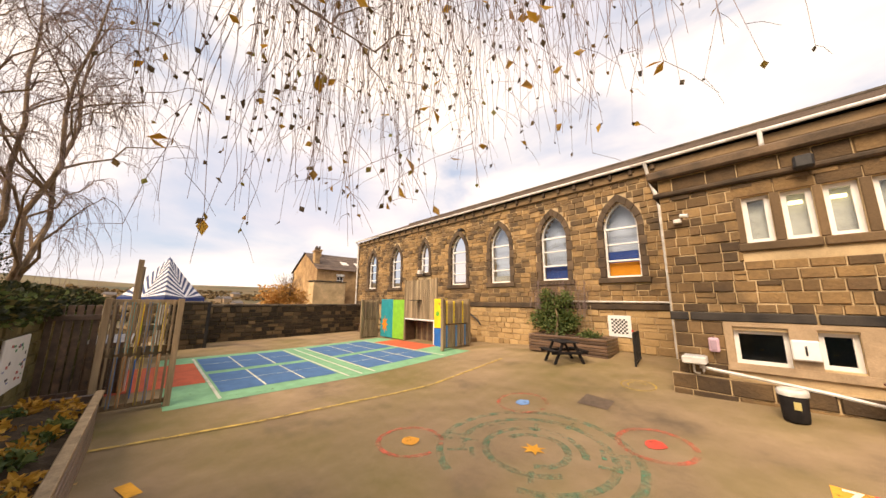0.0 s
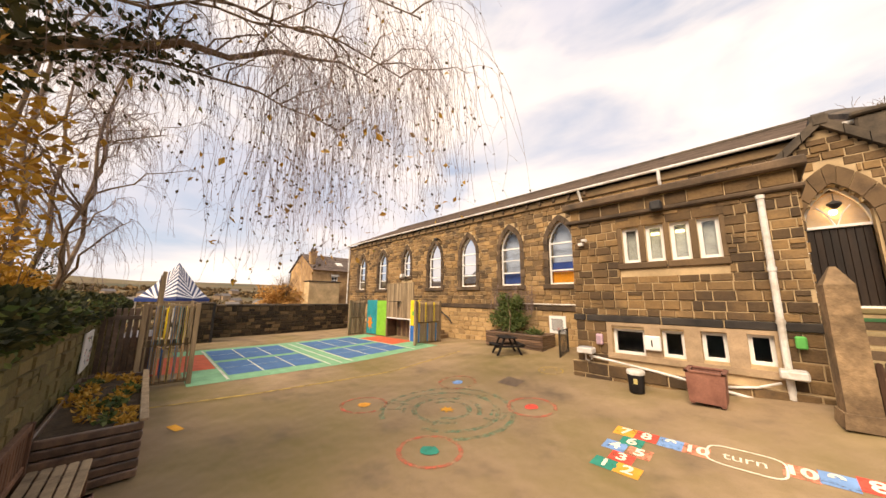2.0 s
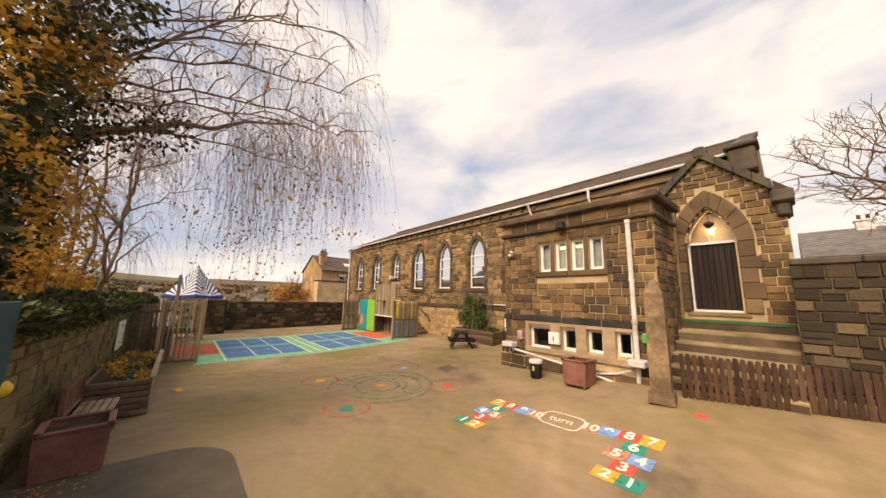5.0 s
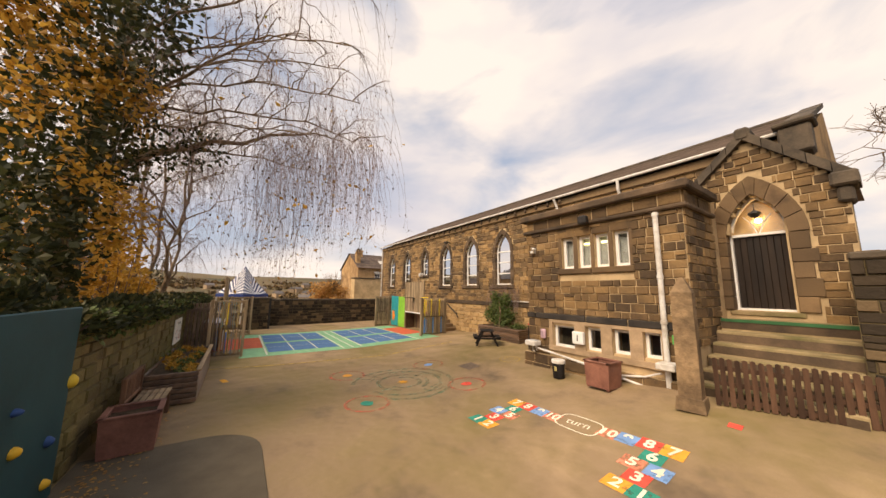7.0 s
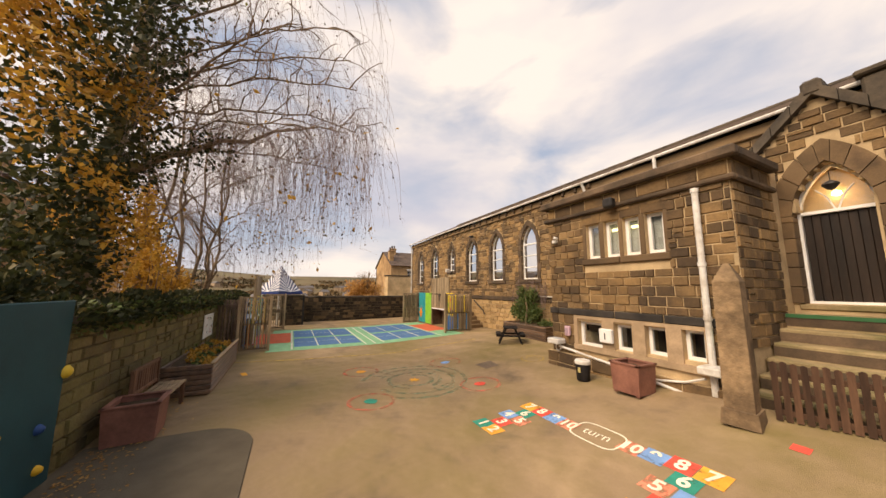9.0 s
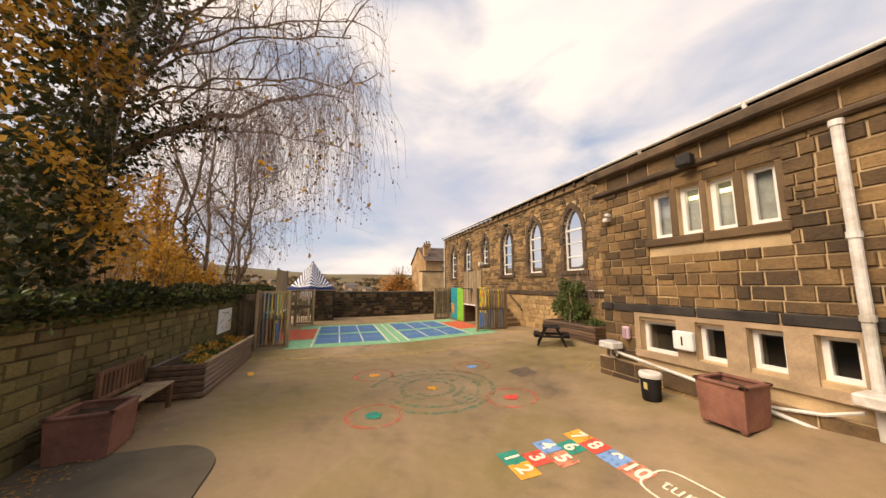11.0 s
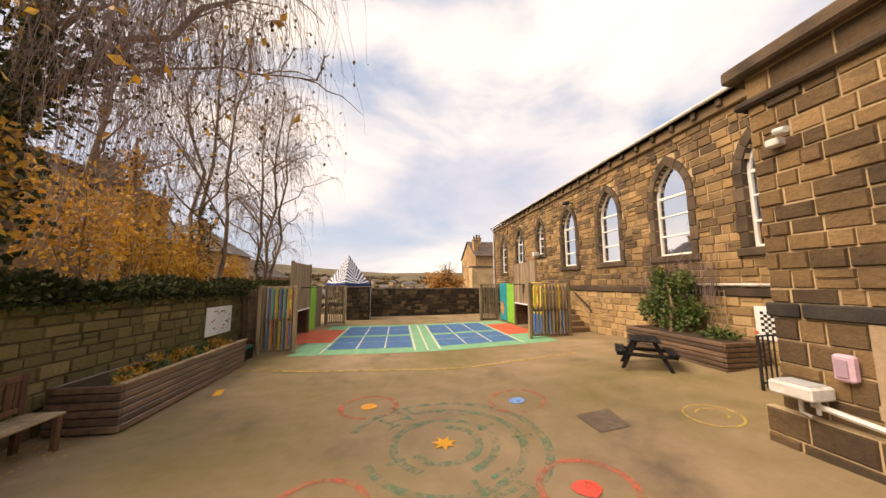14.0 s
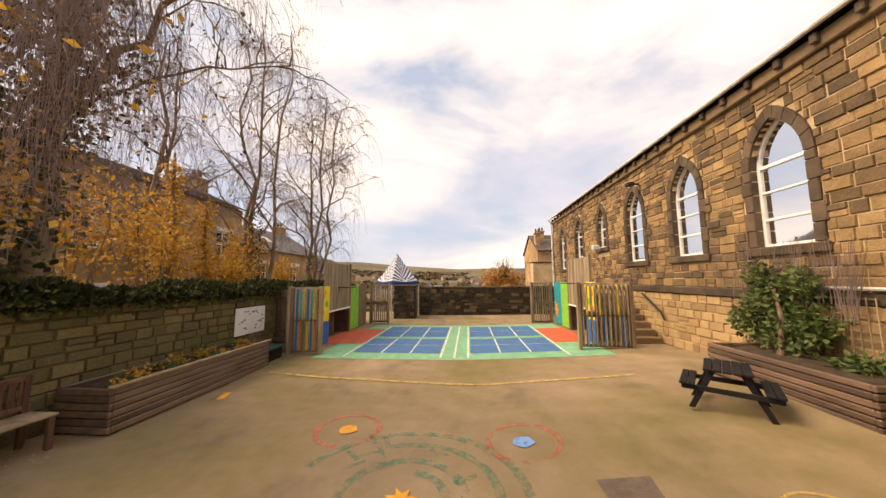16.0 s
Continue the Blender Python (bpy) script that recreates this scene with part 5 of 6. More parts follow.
# ---- planters, seats, bins ----
def trough(name, x, y, z, rz, length, width, height, label, boards=6, cap=False):
    t = thing(name, x, y, z, rz, label, "planter")
    h = height / boards
    for k in range(boards):
        for ya, yb in ((-width, -width + 0.045), (-0.045, 0.0)):
            q = Geo()
            q.cbox(0.046, length - 0.046, ya, yb, k * h + 0.006, (k + 1) * h - 0.006, 0.012)
            part("board", q, M_TIMBER_DARK, t)
        for xa in (0.0, length - 0.045):
            q = Geo()
            q.cbox(xa, xa + 0.045, -width, 0.0, k * h + 0.006, (k + 1) * h - 0.006, 0.012)
            part("board", q, M_TIMBER_DARK, t)
    if cap:
        q = Geo()
        q.cbox(-0.01, length + 0.01, -0.05, 0.035, height - 0.004, height + 0.03, 0.008)
        part("capping_board", q, M_TIMBER, t, "weathered pale capping board")
    q = Geo()
    n = 14
    for i in range(n + 1):
        for j in range(5):
            q.v.append((0.045 + (length - 0.09) * i / n, -width + 0.045 + (width - 0.09) * j / 4, height - 0.09 + 0.05 * rng.random()))
    q.f = [(i * 5 + j, (i + 1) * 5 + j, (i + 1) * 5 + j + 1, i * 5 + j + 1) for i in range(n) for j in range(4)]
    part("soil", q, M_SOIL, t)
    return t


def leaves(count, centre, size, spread, rs, out=None, flat=0.0):
    """Leaves scattered through an uneven ellipsoid."""
    q = out or Geo()
    c, s = Vector(centre), Vector(spread)
    for _ in range(count):
        d = Vector((rs.gauss(0, 1), rs.gauss(0, 1), rs.gauss(0, 1))).normalized()
        r = rs.random() ** 0.45
        lump = 0.72 + 0.5 * noise.noise((d * 1.9 + c * 0.37))
        p = c + Vector((d.x * s.x, d.y * s.y, d.z * s.z)) * r * lump
        a = (Vector((rs.gauss(0, 1), rs.gauss(0, 1), rs.gauss(0, 0.8) - flat)) + d * 0.7).normalized()
        b = a.cross(Vector((rs.gauss(0, 1), rs.gauss(0, 1), rs.gauss(0, 1)))).normalized()
        q.leaf(p, a, b, size * rs.uniform(0.6, 1.35))
    return q


rp = random.Random(5)
tr1 = trough("trough_planter", -6.5, -0.1, 0.02, 0, 3.3, 0.86, 0.6, "long slatted dark timber planter with autumn bedding", 6, True)
for k in range(26):
    x, y = -6.3 + 2.9 * rp.random(), -0.84 + 0.6 * rp.random()
    t = thing("bedding_plant", x, y, 0.54, 0, "small green and yellow bedding plant in the planter", "plant", "bedding in the planter")
    part("foliage", leaves(70, (0, 0, 0.06), 0.07, (0.14, 0.14, 0.11), rp), M_GOLD if k % 3 != 1 else M_SHRUB, t)
tr2 = trough("trough_planter", -5.35, 9.94, 0.40, 0, 2.3, 0.91, 0.52, "long slatted dark timber planter before the church hall", 6)

bush = thing("climbing_shrub", -4.75, 9.68, 0.8, 0, "bushy green climbing shrub against the church wall", "shrub")
part("stem", Geo().tube([(0, 0, -0.1), (0.05, 0.05, 0.6), (-0.1, 0.1, 1.2)], 0.05, 0.02), M_BARK, bush)
q = Geo()
for cx, cz, rx, rz_, n in ((-0.55, 0.55, 0.5, 0.42, 520), (-0.1, 0.95, 0.55, 0.5, 620), (0.35, 0.55, 0.5, 0.45, 520), (0.0, 0.35, 0.75, 0.35, 520), (-0.35, 1.3, 0.35, 0.3, 170), (0.35, 1.2, 0.35, 0.32, 200), (0.95, 0.1, 0.4, 0.2, 320)):
    leaves(n, (cx, 0.1 + 0.05 * rp.random(), cz), 0.10, (rx, 0.26, rz_), rp, q)
part("foliage", q, M_SHRUB, bush)
q = Geo()
for k in range(150):
    a = rp.uniform(-1.0, 0.9)
    q.tube([(a, 0.2, 0.6 + 0.5 * rp.random()), (a + rp.uniform(-0.15, 0.15), 0.28, 1.3 + 0.6 * rp.random())], 0.006, 0.003, n=3)
part("bare_growth", q, M_TWIG, bush, "thin bare upright shoots", "stuff")
trel = thing("trellis", -4.02, CY - 0.12, 0.95, 0, "small square timber trellis on the wall", "trellis")
for k in range(6):
    q = Geo()
    q.cbox(0.1 * k - 0.25, 0.1 * k - 0.235, 0.0, 0.015, 0.0, 0.85, 0.003)
    part("lath", q, M_TIMBER, trel)
for k in range(8):
    q = Geo()
    q.cbox(-0.26, 0.27, 0.016, 0.03, 0.05 + 0.11 * k, 0.065 + 0.11 * k, 0.003)
    part("lath", q, M_TIMBER, trel)


def square_pot(name, x, y, z, rz, w, h, label):
    t = thing(name, x, y, z, rz, label, "planter")
    for k in range(4):
        q = Geo()
        q.xf = pose(0, 0, 0, 0, 0, 90 * k)
        a, b = w / 2 * 0.92, w / 2
        v = [(-a, -a, 0.03), (a, -a, 0.03), (b, -b, h), (-b, -b, h), (-a + 0.03, -a + 0.03, 0.03), (a - 0.03, -a + 0.03, 0.03), (b - 0.03, -b + 0.03, h), (-b + 0.03, -b + 0.03, h)]
        q.add(v, [(0, 1, 2, 3), (5, 4, 7, 6), (3, 2, 6, 7), (0, 4, 5, 1), (0, 3, 7, 4), (1, 5, 6, 2)])
        part("side", q, M_POT, t)
        q = Geo()
        q.xf = pose(0, 0, 0, 0, 0, 90 * k)
        q.cbox(-w / 2 - 0.02, w / 2 + 0.02, -w / 2 - 0.02, -w / 2 + 0.05, h - 0.002, h + 0.03, 0.006)
        part("rim", q, M_POT, t)
        q = Geo()
        q.xf = pose(0, 0, 0, 0, 0, 90 * k)
        q.cbox(-a + 0.01, -a + 0.07, -a + 0.01, -a + 0.07, 0, 0.04, 0.004)
        part("foot", q, M_POT, t)
    q = Geo()
    n = 6
    for i in range(n + 1):
        for j in range(n + 1):
            q.v.append((-w / 2 + 0.03 + (w - 0.06) * i / n, -w / 2 + 0.03 + (w - 0.06) * j / n, h - 0.07 + 0.03 * rng.random()))
    q.f = [(i * (n + 1) + j, (i + 1) * (n + 1) + j, (i + 1) * (n + 1) + j + 1, i * (n + 1) + j + 1) for i in range(n) for j in range(n)]
    part("soil", q, M_SOIL, t)
    return t


square_pot("square_planter", -1.46, -0.66, 0.0, 4, 0.6, 0.52, "maroon painted square planter by the stone wall")
square_pot("square_planter", 1.15, 6.98, top_z(1.15, 6.98) + 0.01, 0, 0.52, 0.52, "maroon painted square planter by the annex")

bench = thing("garden_bench", -2.93, -0.5, 0.0, 0, "weathered slatted timber bench against the wall", "bench")
for k in range(5):
    q = Geo()
    q.cbox(0.0, 1.1, -0.36 + 0.085 * k, -0.29 + 0.085 * k, 0.40, 0.43, 0.006)
    part("seat_slat", q, M_TIMBER, bench)
for k in range(11):
    q = Geo()
    q.cbox(0.05 + 0.092 * k, 0.115 + 0.092 * k, -0.405, -0.385, 0.48, 0.82, 0.005)
    part("back_slat", q, M_PALING, bench)
for z in (0.46, 0.82):
    q = Geo()
    q.cbox(0.0, 1.1, -0.42, -0.37, z, z + 0.06, 0.006)
    part("back_rail", q, M_PALING, bench)
for x in (0.02, 1.02):
    for y in (-0.42, -0.02):
        q = Geo()
        q.cbox(x, x + 0.06, y, y + 0.06, 0.0, 0.88 if y < -0.2 else 0.4, 0.006)
        part("leg", q, M_PALING, bench)

litter = thing("litter_bin", 0.05, 7.0, top_z(0.05, 7.0) + 0.008, 0, "round black litter bin with a white rim", "bin")
part("drum", Geo().lathe([(0.001, 0.0), (0.125, 0.0), (0.132, 0.02), (0.148, 0.36), (0.145, 0.37)], 24), M_BLACK, litter, smooth=True)
part("lid", Geo().lathe([(0.158, 0.345), (0.163, 0.40), (0.148, 0.425), (0.095, 0.43), (0.09, 0.39), (0.001, 0.39)], 24), M_WHITE_WORN, litter, "white plastic rim", smooth=True)
q = Geo()
q.xf = pose(0, 0, 0, 0, 0, -15)
q.cbox(0.03, 0.10, -0.148, -0.13, 0.18, 0.28, 0.003)
part("sticker", q, plain((0.60, 0.50, 0.20)), litter, "yellow label")

SMALL = Matrix.Diagonal((0.66, 0.66, 0.76, 1))
pt = thing("picnic_table", -3.82, 8.16, top_z(-3.82, 8.16) + 0.006, 53, "black recycled plastic picnic table with fixed benches", "picnic table")
for k in range(5):
    q = Geo()
    q.xf = SMALL
    q.cbox(-0.36 + 0.145 * k, -0.225 + 0.145 * k, -0.55, 0.55, 0.67, 0.71, 0.008)
    part("top_board", q, M_BLACK, pt)
for s in (-1, 1):
    for k in range(2):
        q = Geo()
        q.xf = SMALL
        x0 = s * 0.62 + (k - 1) * 0.13
        q.cbox(x0, x0 + 0.12, -0.55, 0.55, 0.40, 0.44, 0.008)
        part("seat_board", q, M_BLACK, pt)
    for y in (-0.4, 0.4):
        q = Geo()
        q.xf = SMALL
        x0, x1 = s * 0.58, s * 0.22
        v = [(x0 - 0.05, 0.0), (x0 + 0.05, 0.0), (x1 + 0.05, 0.668), (x1 - 0.05, 0.668)]
        q.prism(v, y - 0.03, y + 0.03)
        part("leg", q, M_BLACK, pt)
for y in (-0.46, 0.46):
    q = Geo()
    q.xf = SMALL
    q.cbox(-0.72, 0.72, y - 0.025, y + 0.025, 0.315, 0.398, 0.006)
    part("bearer", q, M_BLACK, pt)

far_t = thing("picnic_table", -15.3, 9.3, 0.2, 10, "dark timber picnic table by the end wall", "picnic table")
for k in range(4):
    q = Geo()
    q.cbox(-0.3 + 0.15 * k, -0.16 + 0.15 * k, -0.6, 0.6, 0.66, 0.7, 0.008)
    part("top_board", q, M_TIMBER_DARK, far_t)
for s in (-1, 1):
    q = Geo()
    q.cbox(s * 0.6 - 0.12, s * 0.6 + 0.12, -0.6, 0.6, 0.4, 0.44, 0.008)
    part("seat_board", q, M_TIMBER_DARK, far_t)
    for y in (-0.45, 0.45):
        q = Geo()
        q.prism([(s * 0.56 - 0.05, 0), (s * 0.56 + 0.05, 0), (s * 0.2 + 0.05, 0.66), (s * 0.2 - 0.05, 0.66)], y - 0.03, y + 0.03)
        part("leg", q, M_TIMBER_DARK, far_t)
for y in (-0.5, 0.5):
    q = Geo()
    q.cbox(-0.7, 0.7, y - 0.025, y + 0.025, 0.32, 0.4, 0.006)
    part("bearer", q, M_TIMBER_DARK, far_t)

chess = thing("wall_chessboard", -3.02, CY - 0.03, 0.92, 0, "white wall board with a black diamond chequer", "game board")
q = Geo()
q.cbox(-0.3, 0.3, -0.02, 0.0, 0.0, 0.6, 0.006)
part("board", q, M_WHITE, chess)
for i in range(8):
    for j in range(8):
        if (i + j) % 2:
            q = Geo()
            q.box(-0.208 + 0.052 * i, -0.208 + 0.052 * (i + 1), -0.025, -0.021, 0.09 + 0.052 * j, 0.09 + 0.052 * (j + 1))
            part("square", q, M_BLACK, chess)

sign = thing("notice_board", -6.94, -0.98, 0.7, 180, "white notice board with small drawings on the wall", "notice board")
q = Geo()
q.cbox(-0.54, 0.54, -0.03, 0.0, 0.0, 0.68, 0.008)
part("board", q, M_WHITE, sign)
rs = random.Random(3)
for k in range(24):
    q = Geo()
    x, z = rs.uniform(-0.45, 0.4), rs.uniform(0.08, 0.58)
    w, h = rs.uniform(0.02, 0.09), rs.uniform(0.015, 0.05)
    q.box(x, x + w, -0.035, -0.031, z, z + h)
    part("mark", q, plain(rs.choice(((0.03, 0.03, 0.04), (0.15, 0.2, 0.45), (0.5, 0.12, 0.1), (0.1, 0.3, 0.15)))), sign)
ledge = thing("timber_edging", -6.9, -0.94, 0.0, 180, "low dark timber edging along the wall", "edging")
q = Geo()
q.cbox(-0.36, 0.9, -0.45, 0.0, 0.0, 0.28, 0.01)
part("sleeper", q, M_TIMBER_DARK, ledge)

climb = thing("climbing_wall", 1.2, -1.165, 0.0, 178.4, "dark teal climbing board with coloured holds", "climbing wall")
q = Geo()
q.cbox(-1.75, 1.75, -0.04, 0.0, 0.02, 2.03, 0.012)
part("board", q, M_TEAL, climb)
HOLD_COL = [(0.72, 0.42, 0.03), (0.02, 0.07, 0.22), (0.72, 0.50, 0.05), (0.02, 0.10, 0.14), (0.45, 0.42, 0.12)]
for k in range(22):
    x, z = -1.6 + 0.64 * (k % 6) + rs.uniform(-0.2, 0.2), 0.3 + 0.42 * (k // 6) + rs.uniform(-0.13, 0.13)
    q = Geo()
    r_ = rs.uniform(0.035, 0.065)
    q.xf = pose(x, -0.04, z, 90, 0, 0) @ Matrix.Diagonal((rs.uniform(0.8, 1.3), rs.uniform(0.8, 1.3), 1, 1))
    q.lathe([(r_, 0.0), (r_ * 0.95, 0.02), (r_ * 0.55, 0.05), (0.001, 0.06)], 9)
    part("hold", q, plain(HOLD_COL[k % 5]), climb, smooth=True)

# stone stair by the church wall and small railing
stair = thing("stone_stair", -8.3, 9.8, 0.2, 0, "stone stair rising along the church wall", "stairs")
for k in range(7):
    q = world_geo(stair)
    q.cbox(-8.35 - 0.28 * (k + 1), -8.35 - 0.28 * k, 9.15, CY - 0.05, 0.1, 0.25 + 0.18 * (k + 1), 0.015)
    part("step", q, M_DRESSED_PALE, stair)
q = world_geo(stair)
q.box(-12.9, -10.32, 9.15, CY - 0.05, 0.1, 1.51)
part("landing", q, M_STONE, stair)
q = world_geo(stair)
q.tube([(-8.1, CY - 0.12, 0.95), (-8.25, CY - 0.12, 1.15), (-9.1, CY - 0.12, 1.62)], 0.03, n=6)
part("handrail", q, M_IRON, stair)

rail = thing("iron_railing", -2.35, 8.75, top_z(-2.35, 8.75), 96, "short black iron railing by the basement steps", "railing")
for k in range(8):
    q = Geo()
    q.tube([(0.11 * k, 0, 0), (0.11 * k, 0, 0.78)], 0.012 if k % 7 else 0.022, n=6)
    part("bar", q, M_IRON, rail)
for z in (0.1, 0.77):
    q = Geo()
    q.cbox(0, 0.77, -0.012, 0.012, z - 0.012, z + 0.012, 0.003)
    part("rail", q, M_IRON, rail)
q = Geo()
q.lathe([(0.001, 0.8), (0.035, 0.815), (0.001, 0.86)], 8)
part("knob", q, plain((0.5, 0.06, 0.04)), rail)

dark_w = thing("slat_screen", -7.9, -0.12, 0.03, 270, "dark timber slat screen between wall and court", "fence panel")
for k in range(8):
    q = Geo()
    q.cbox(0.02 + 0.1 * k, 0.095 + 0.1 * k, -0.015, 0.015, 0.05, 1.75, 0.005)
    part("slat", q, M_TIMBER_DARK, dark_w)
for z in (0.3, 1.5):
    q = Geo()
    q.cbox(0, 0.84, 0.016, 0.05, z, z + 0.09, 0.005)
    part("rail", q, M_TIMBER_DARK, dark_w)
sbx = thing("storage_box", -7.0, -0.45, 0.02, 0, "low dark storage box with a green lid", "box")
q = Geo()
q.cbox(-0.25, 0.25, -0.2, 0.2, 0, 0.3, 0.015)
part("body", q, M_BLACK, sbx)
q = Geo()
q.cbox(-0.27, 0.27, -0.22, 0.22, 0.3, 0.34, 0.012)
part("lid", q, plain((0.02, 0.10, 0.08)), sbx)


# ---- trees and ivy ----
def bend(a, b, n, sag, rs, wob=0.06):
    """Points from a to b with a sag and a little waver."""
    a, b = Vector(a), Vector(b)
    l = (b - a).length
    out = []
    for i in range(n + 1):
        t = i / n
        p = a.lerp(b, t) + Vector((0, 0, sag * 4 * t * (1 - t)))
        if 0 < i < n:
            p += Vector((rs.gauss(0, 1), rs.gauss(0, 1), rs.gauss(0, 0.6))) * wob * l * 0.25
        out.append(p)
    return out


def along(pts, t):
    k = min(len(pts) - 2, int(t * (len(pts) - 1)))
    f = t * (len(pts) - 1) - k
    return pts[k].lerp(pts[k + 1], f), (pts[k + 1] - pts[k]).normalized()


def weep(tw, lf, p, d, length, rs, r=0.004, leaf_size=0.04, leaf_share=0.5, fall=1.0):
    """A thin hanging twig with a few leaves."""
    pts, q, v = [Vector(p)], Vector(p), Vector(d)
    n = max(4, int(length / 0.22))
    for i in range(n):
        v = (v * 0.72 + Vector((rs.gauss(0, 0.13), rs.gauss(0, 0.13), -0.42 * fall))).normalized()
        q = q + v * length / n
        pts.append(q.copy())
    tw.tube(pts, r, r * 0.45, n=3, caps=False)
    for i in range(1, len(pts)):
        if rs.random() < leaf_share * (i / len(pts)) ** 1.5:
            a = Vector((rs.gauss(0, 0.6), rs.gauss(0, 0.6), -1)).normalized()
            b = a.cross(Vector((rs.gauss(0, 1), rs.gauss(0, 1), rs.gauss(0, 1)))).normalized()
            lf.leaf(pts[i], a, b, leaf_size * rs.uniform(0.7, 1.4), 0.75)
        if rs.random() < 0.3 and i > 1:
            e = pts[i] + Vector((rs.gauss(0, 0.12), rs.gauss(0, 0.12), -0.18 * rs.random() - 0.05))
            tw.tube([pts[i], (pts[i] + e) / 2 + Vector((0, 0, 0.02)), e], r * 0.6, r * 0.3, n=3, caps=False)
    return pts


def birch(x, y, height, lean, spread, seed, label, trunk_r=0.16, stems=2, hang=(1.2, 2.6), dens=1.0, leaf_share=0.04, ivy=0.0, twig_r=0.006):
    """A bare weeping birch: stems, rising limbs and curtains of hanging twigs."""
    rs = random.Random(seed)
    z = terrain_z(x, y)
    t = thing("birch_tree", x, y, z, 0, label, "tree")
    tw, lf = Geo(), Geo()
    for s in range(stems):
        ang = 2 * math.pi * s / stems + rs.random()
        top = Vector((lean[0] + spread * 0.35 * math.cos(ang), lean[1] + spread * 0.35 * math.sin(ang), height * rs.uniform(0.88, 1.0)))
        tp = bend((0.1 * math.cos(ang), 0.1 * math.sin(ang), -0.1), top, 8, 0.0, rs, 0.05)
        part("trunk", Geo().tube(tp, trunk_r * rs.uniform(0.8, 1.0), 0.02, n=8), M_BARK, t)
        for k in range(int(13 * dens)):
            f = 0.2 + 0.78 * (k + rs.random()) / (13 * dens)
            p, d = along(tp, f)
            a2 = rs.uniform(0, 6.28)
            l = spread * (1.15 - f) * rs.uniform(0.7, 1.2) + 0.5
            e = p + Vector((math.cos(a2) * l, math.sin(a2) * l, l * rs.uniform(0.55, 1.0)))
            lp = bend(p, e, 6, l * 0.07, rs, 0.12)
            part("limb", Geo().tube(lp, trunk_r * (1.1 - f) * 0.42 + 0.008, 0.006, n=5), M_BARK, t)
            for j in range(int(9 * dens)):
                fj = rs.uniform(0.25, 1.0)
                pj, dj = along(lp, fj)
                a3 = rs.uniform(0, 6.28)
                ej = pj + Vector((math.cos(a3), math.sin(a3), rs.uniform(0.0, 0.8))) * rs.uniform(0.3, 0.8) * (1.3 - 0.5 * fj)
                bp = bend(pj, ej, 3, 0.05, rs, 0.1)
                tw.tube(bp, 0.011, 0.005, n=3, caps=False)
                for m in range(4):
                    pm, dm = along(bp, rs.uniform(0.3, 1.0))
                    weep(tw, lf, pm, dm + Vector((rs.gauss(0, 0.4), rs.gauss(0, 0.4), 0.1)), rs.uniform(*hang) * rs.uniform(0.35, 1.0), rs, twig_r, 0.05, leaf_share)
    part("crown", tw, M_TWIG, t, "fine hanging purple-brown twigs", "stuff")
    if lf.v:
        part("leaves", lf, M_BIRCH_LEAF, t, "few dry leaves", "stuff")
    if ivy:
        q = Geo()
        for k in range(int(900 * ivy)):
            zz = rs.uniform(0.3, 2.6 * ivy + 1.5)
            a = rs.uniform(0, 6.28)
            r_ = trunk_r + 0.22 * rs.random()
            q.leaf((r_ * math.cos(a), r_ * math.sin(a), zz), Vector((math.cos(a), math.sin(a), rs.gauss(0, 1))).normalized(), Vector((-math.sin(a), math.cos(a), rs.gauss(0, 0.4))).normalized(), 0.1)
        part("ivy", q, M_IVY, t, "dark ivy round the foot", "stuff")
    return t


birch(-13.1, -2.6, 11.0, (0.2, 0.5), 3.0, 11, "tall bare birch with drooping twigs behind the court", 0.1, 3, (1.0, 2.8), 0.95, 0.02, 0.8, 0.0065)
birch(-9.9, -3.2, 12.5, (-0.4, -0.3), 2.8, 12, "tall bare twin-stemmed birch behind the wall", 0.1, 3, (0.8, 2.2), 0.85, 0.02, 1.2, 0.0065)
birch(-8.2, -5.4, 10.5, (0.6, 0.4), 2.6, 15, "bare birch among golden shrubs behind the wall", 0.14, 2, (1.0, 2.6), 0.9, 0.05, 0.5, 0.007)

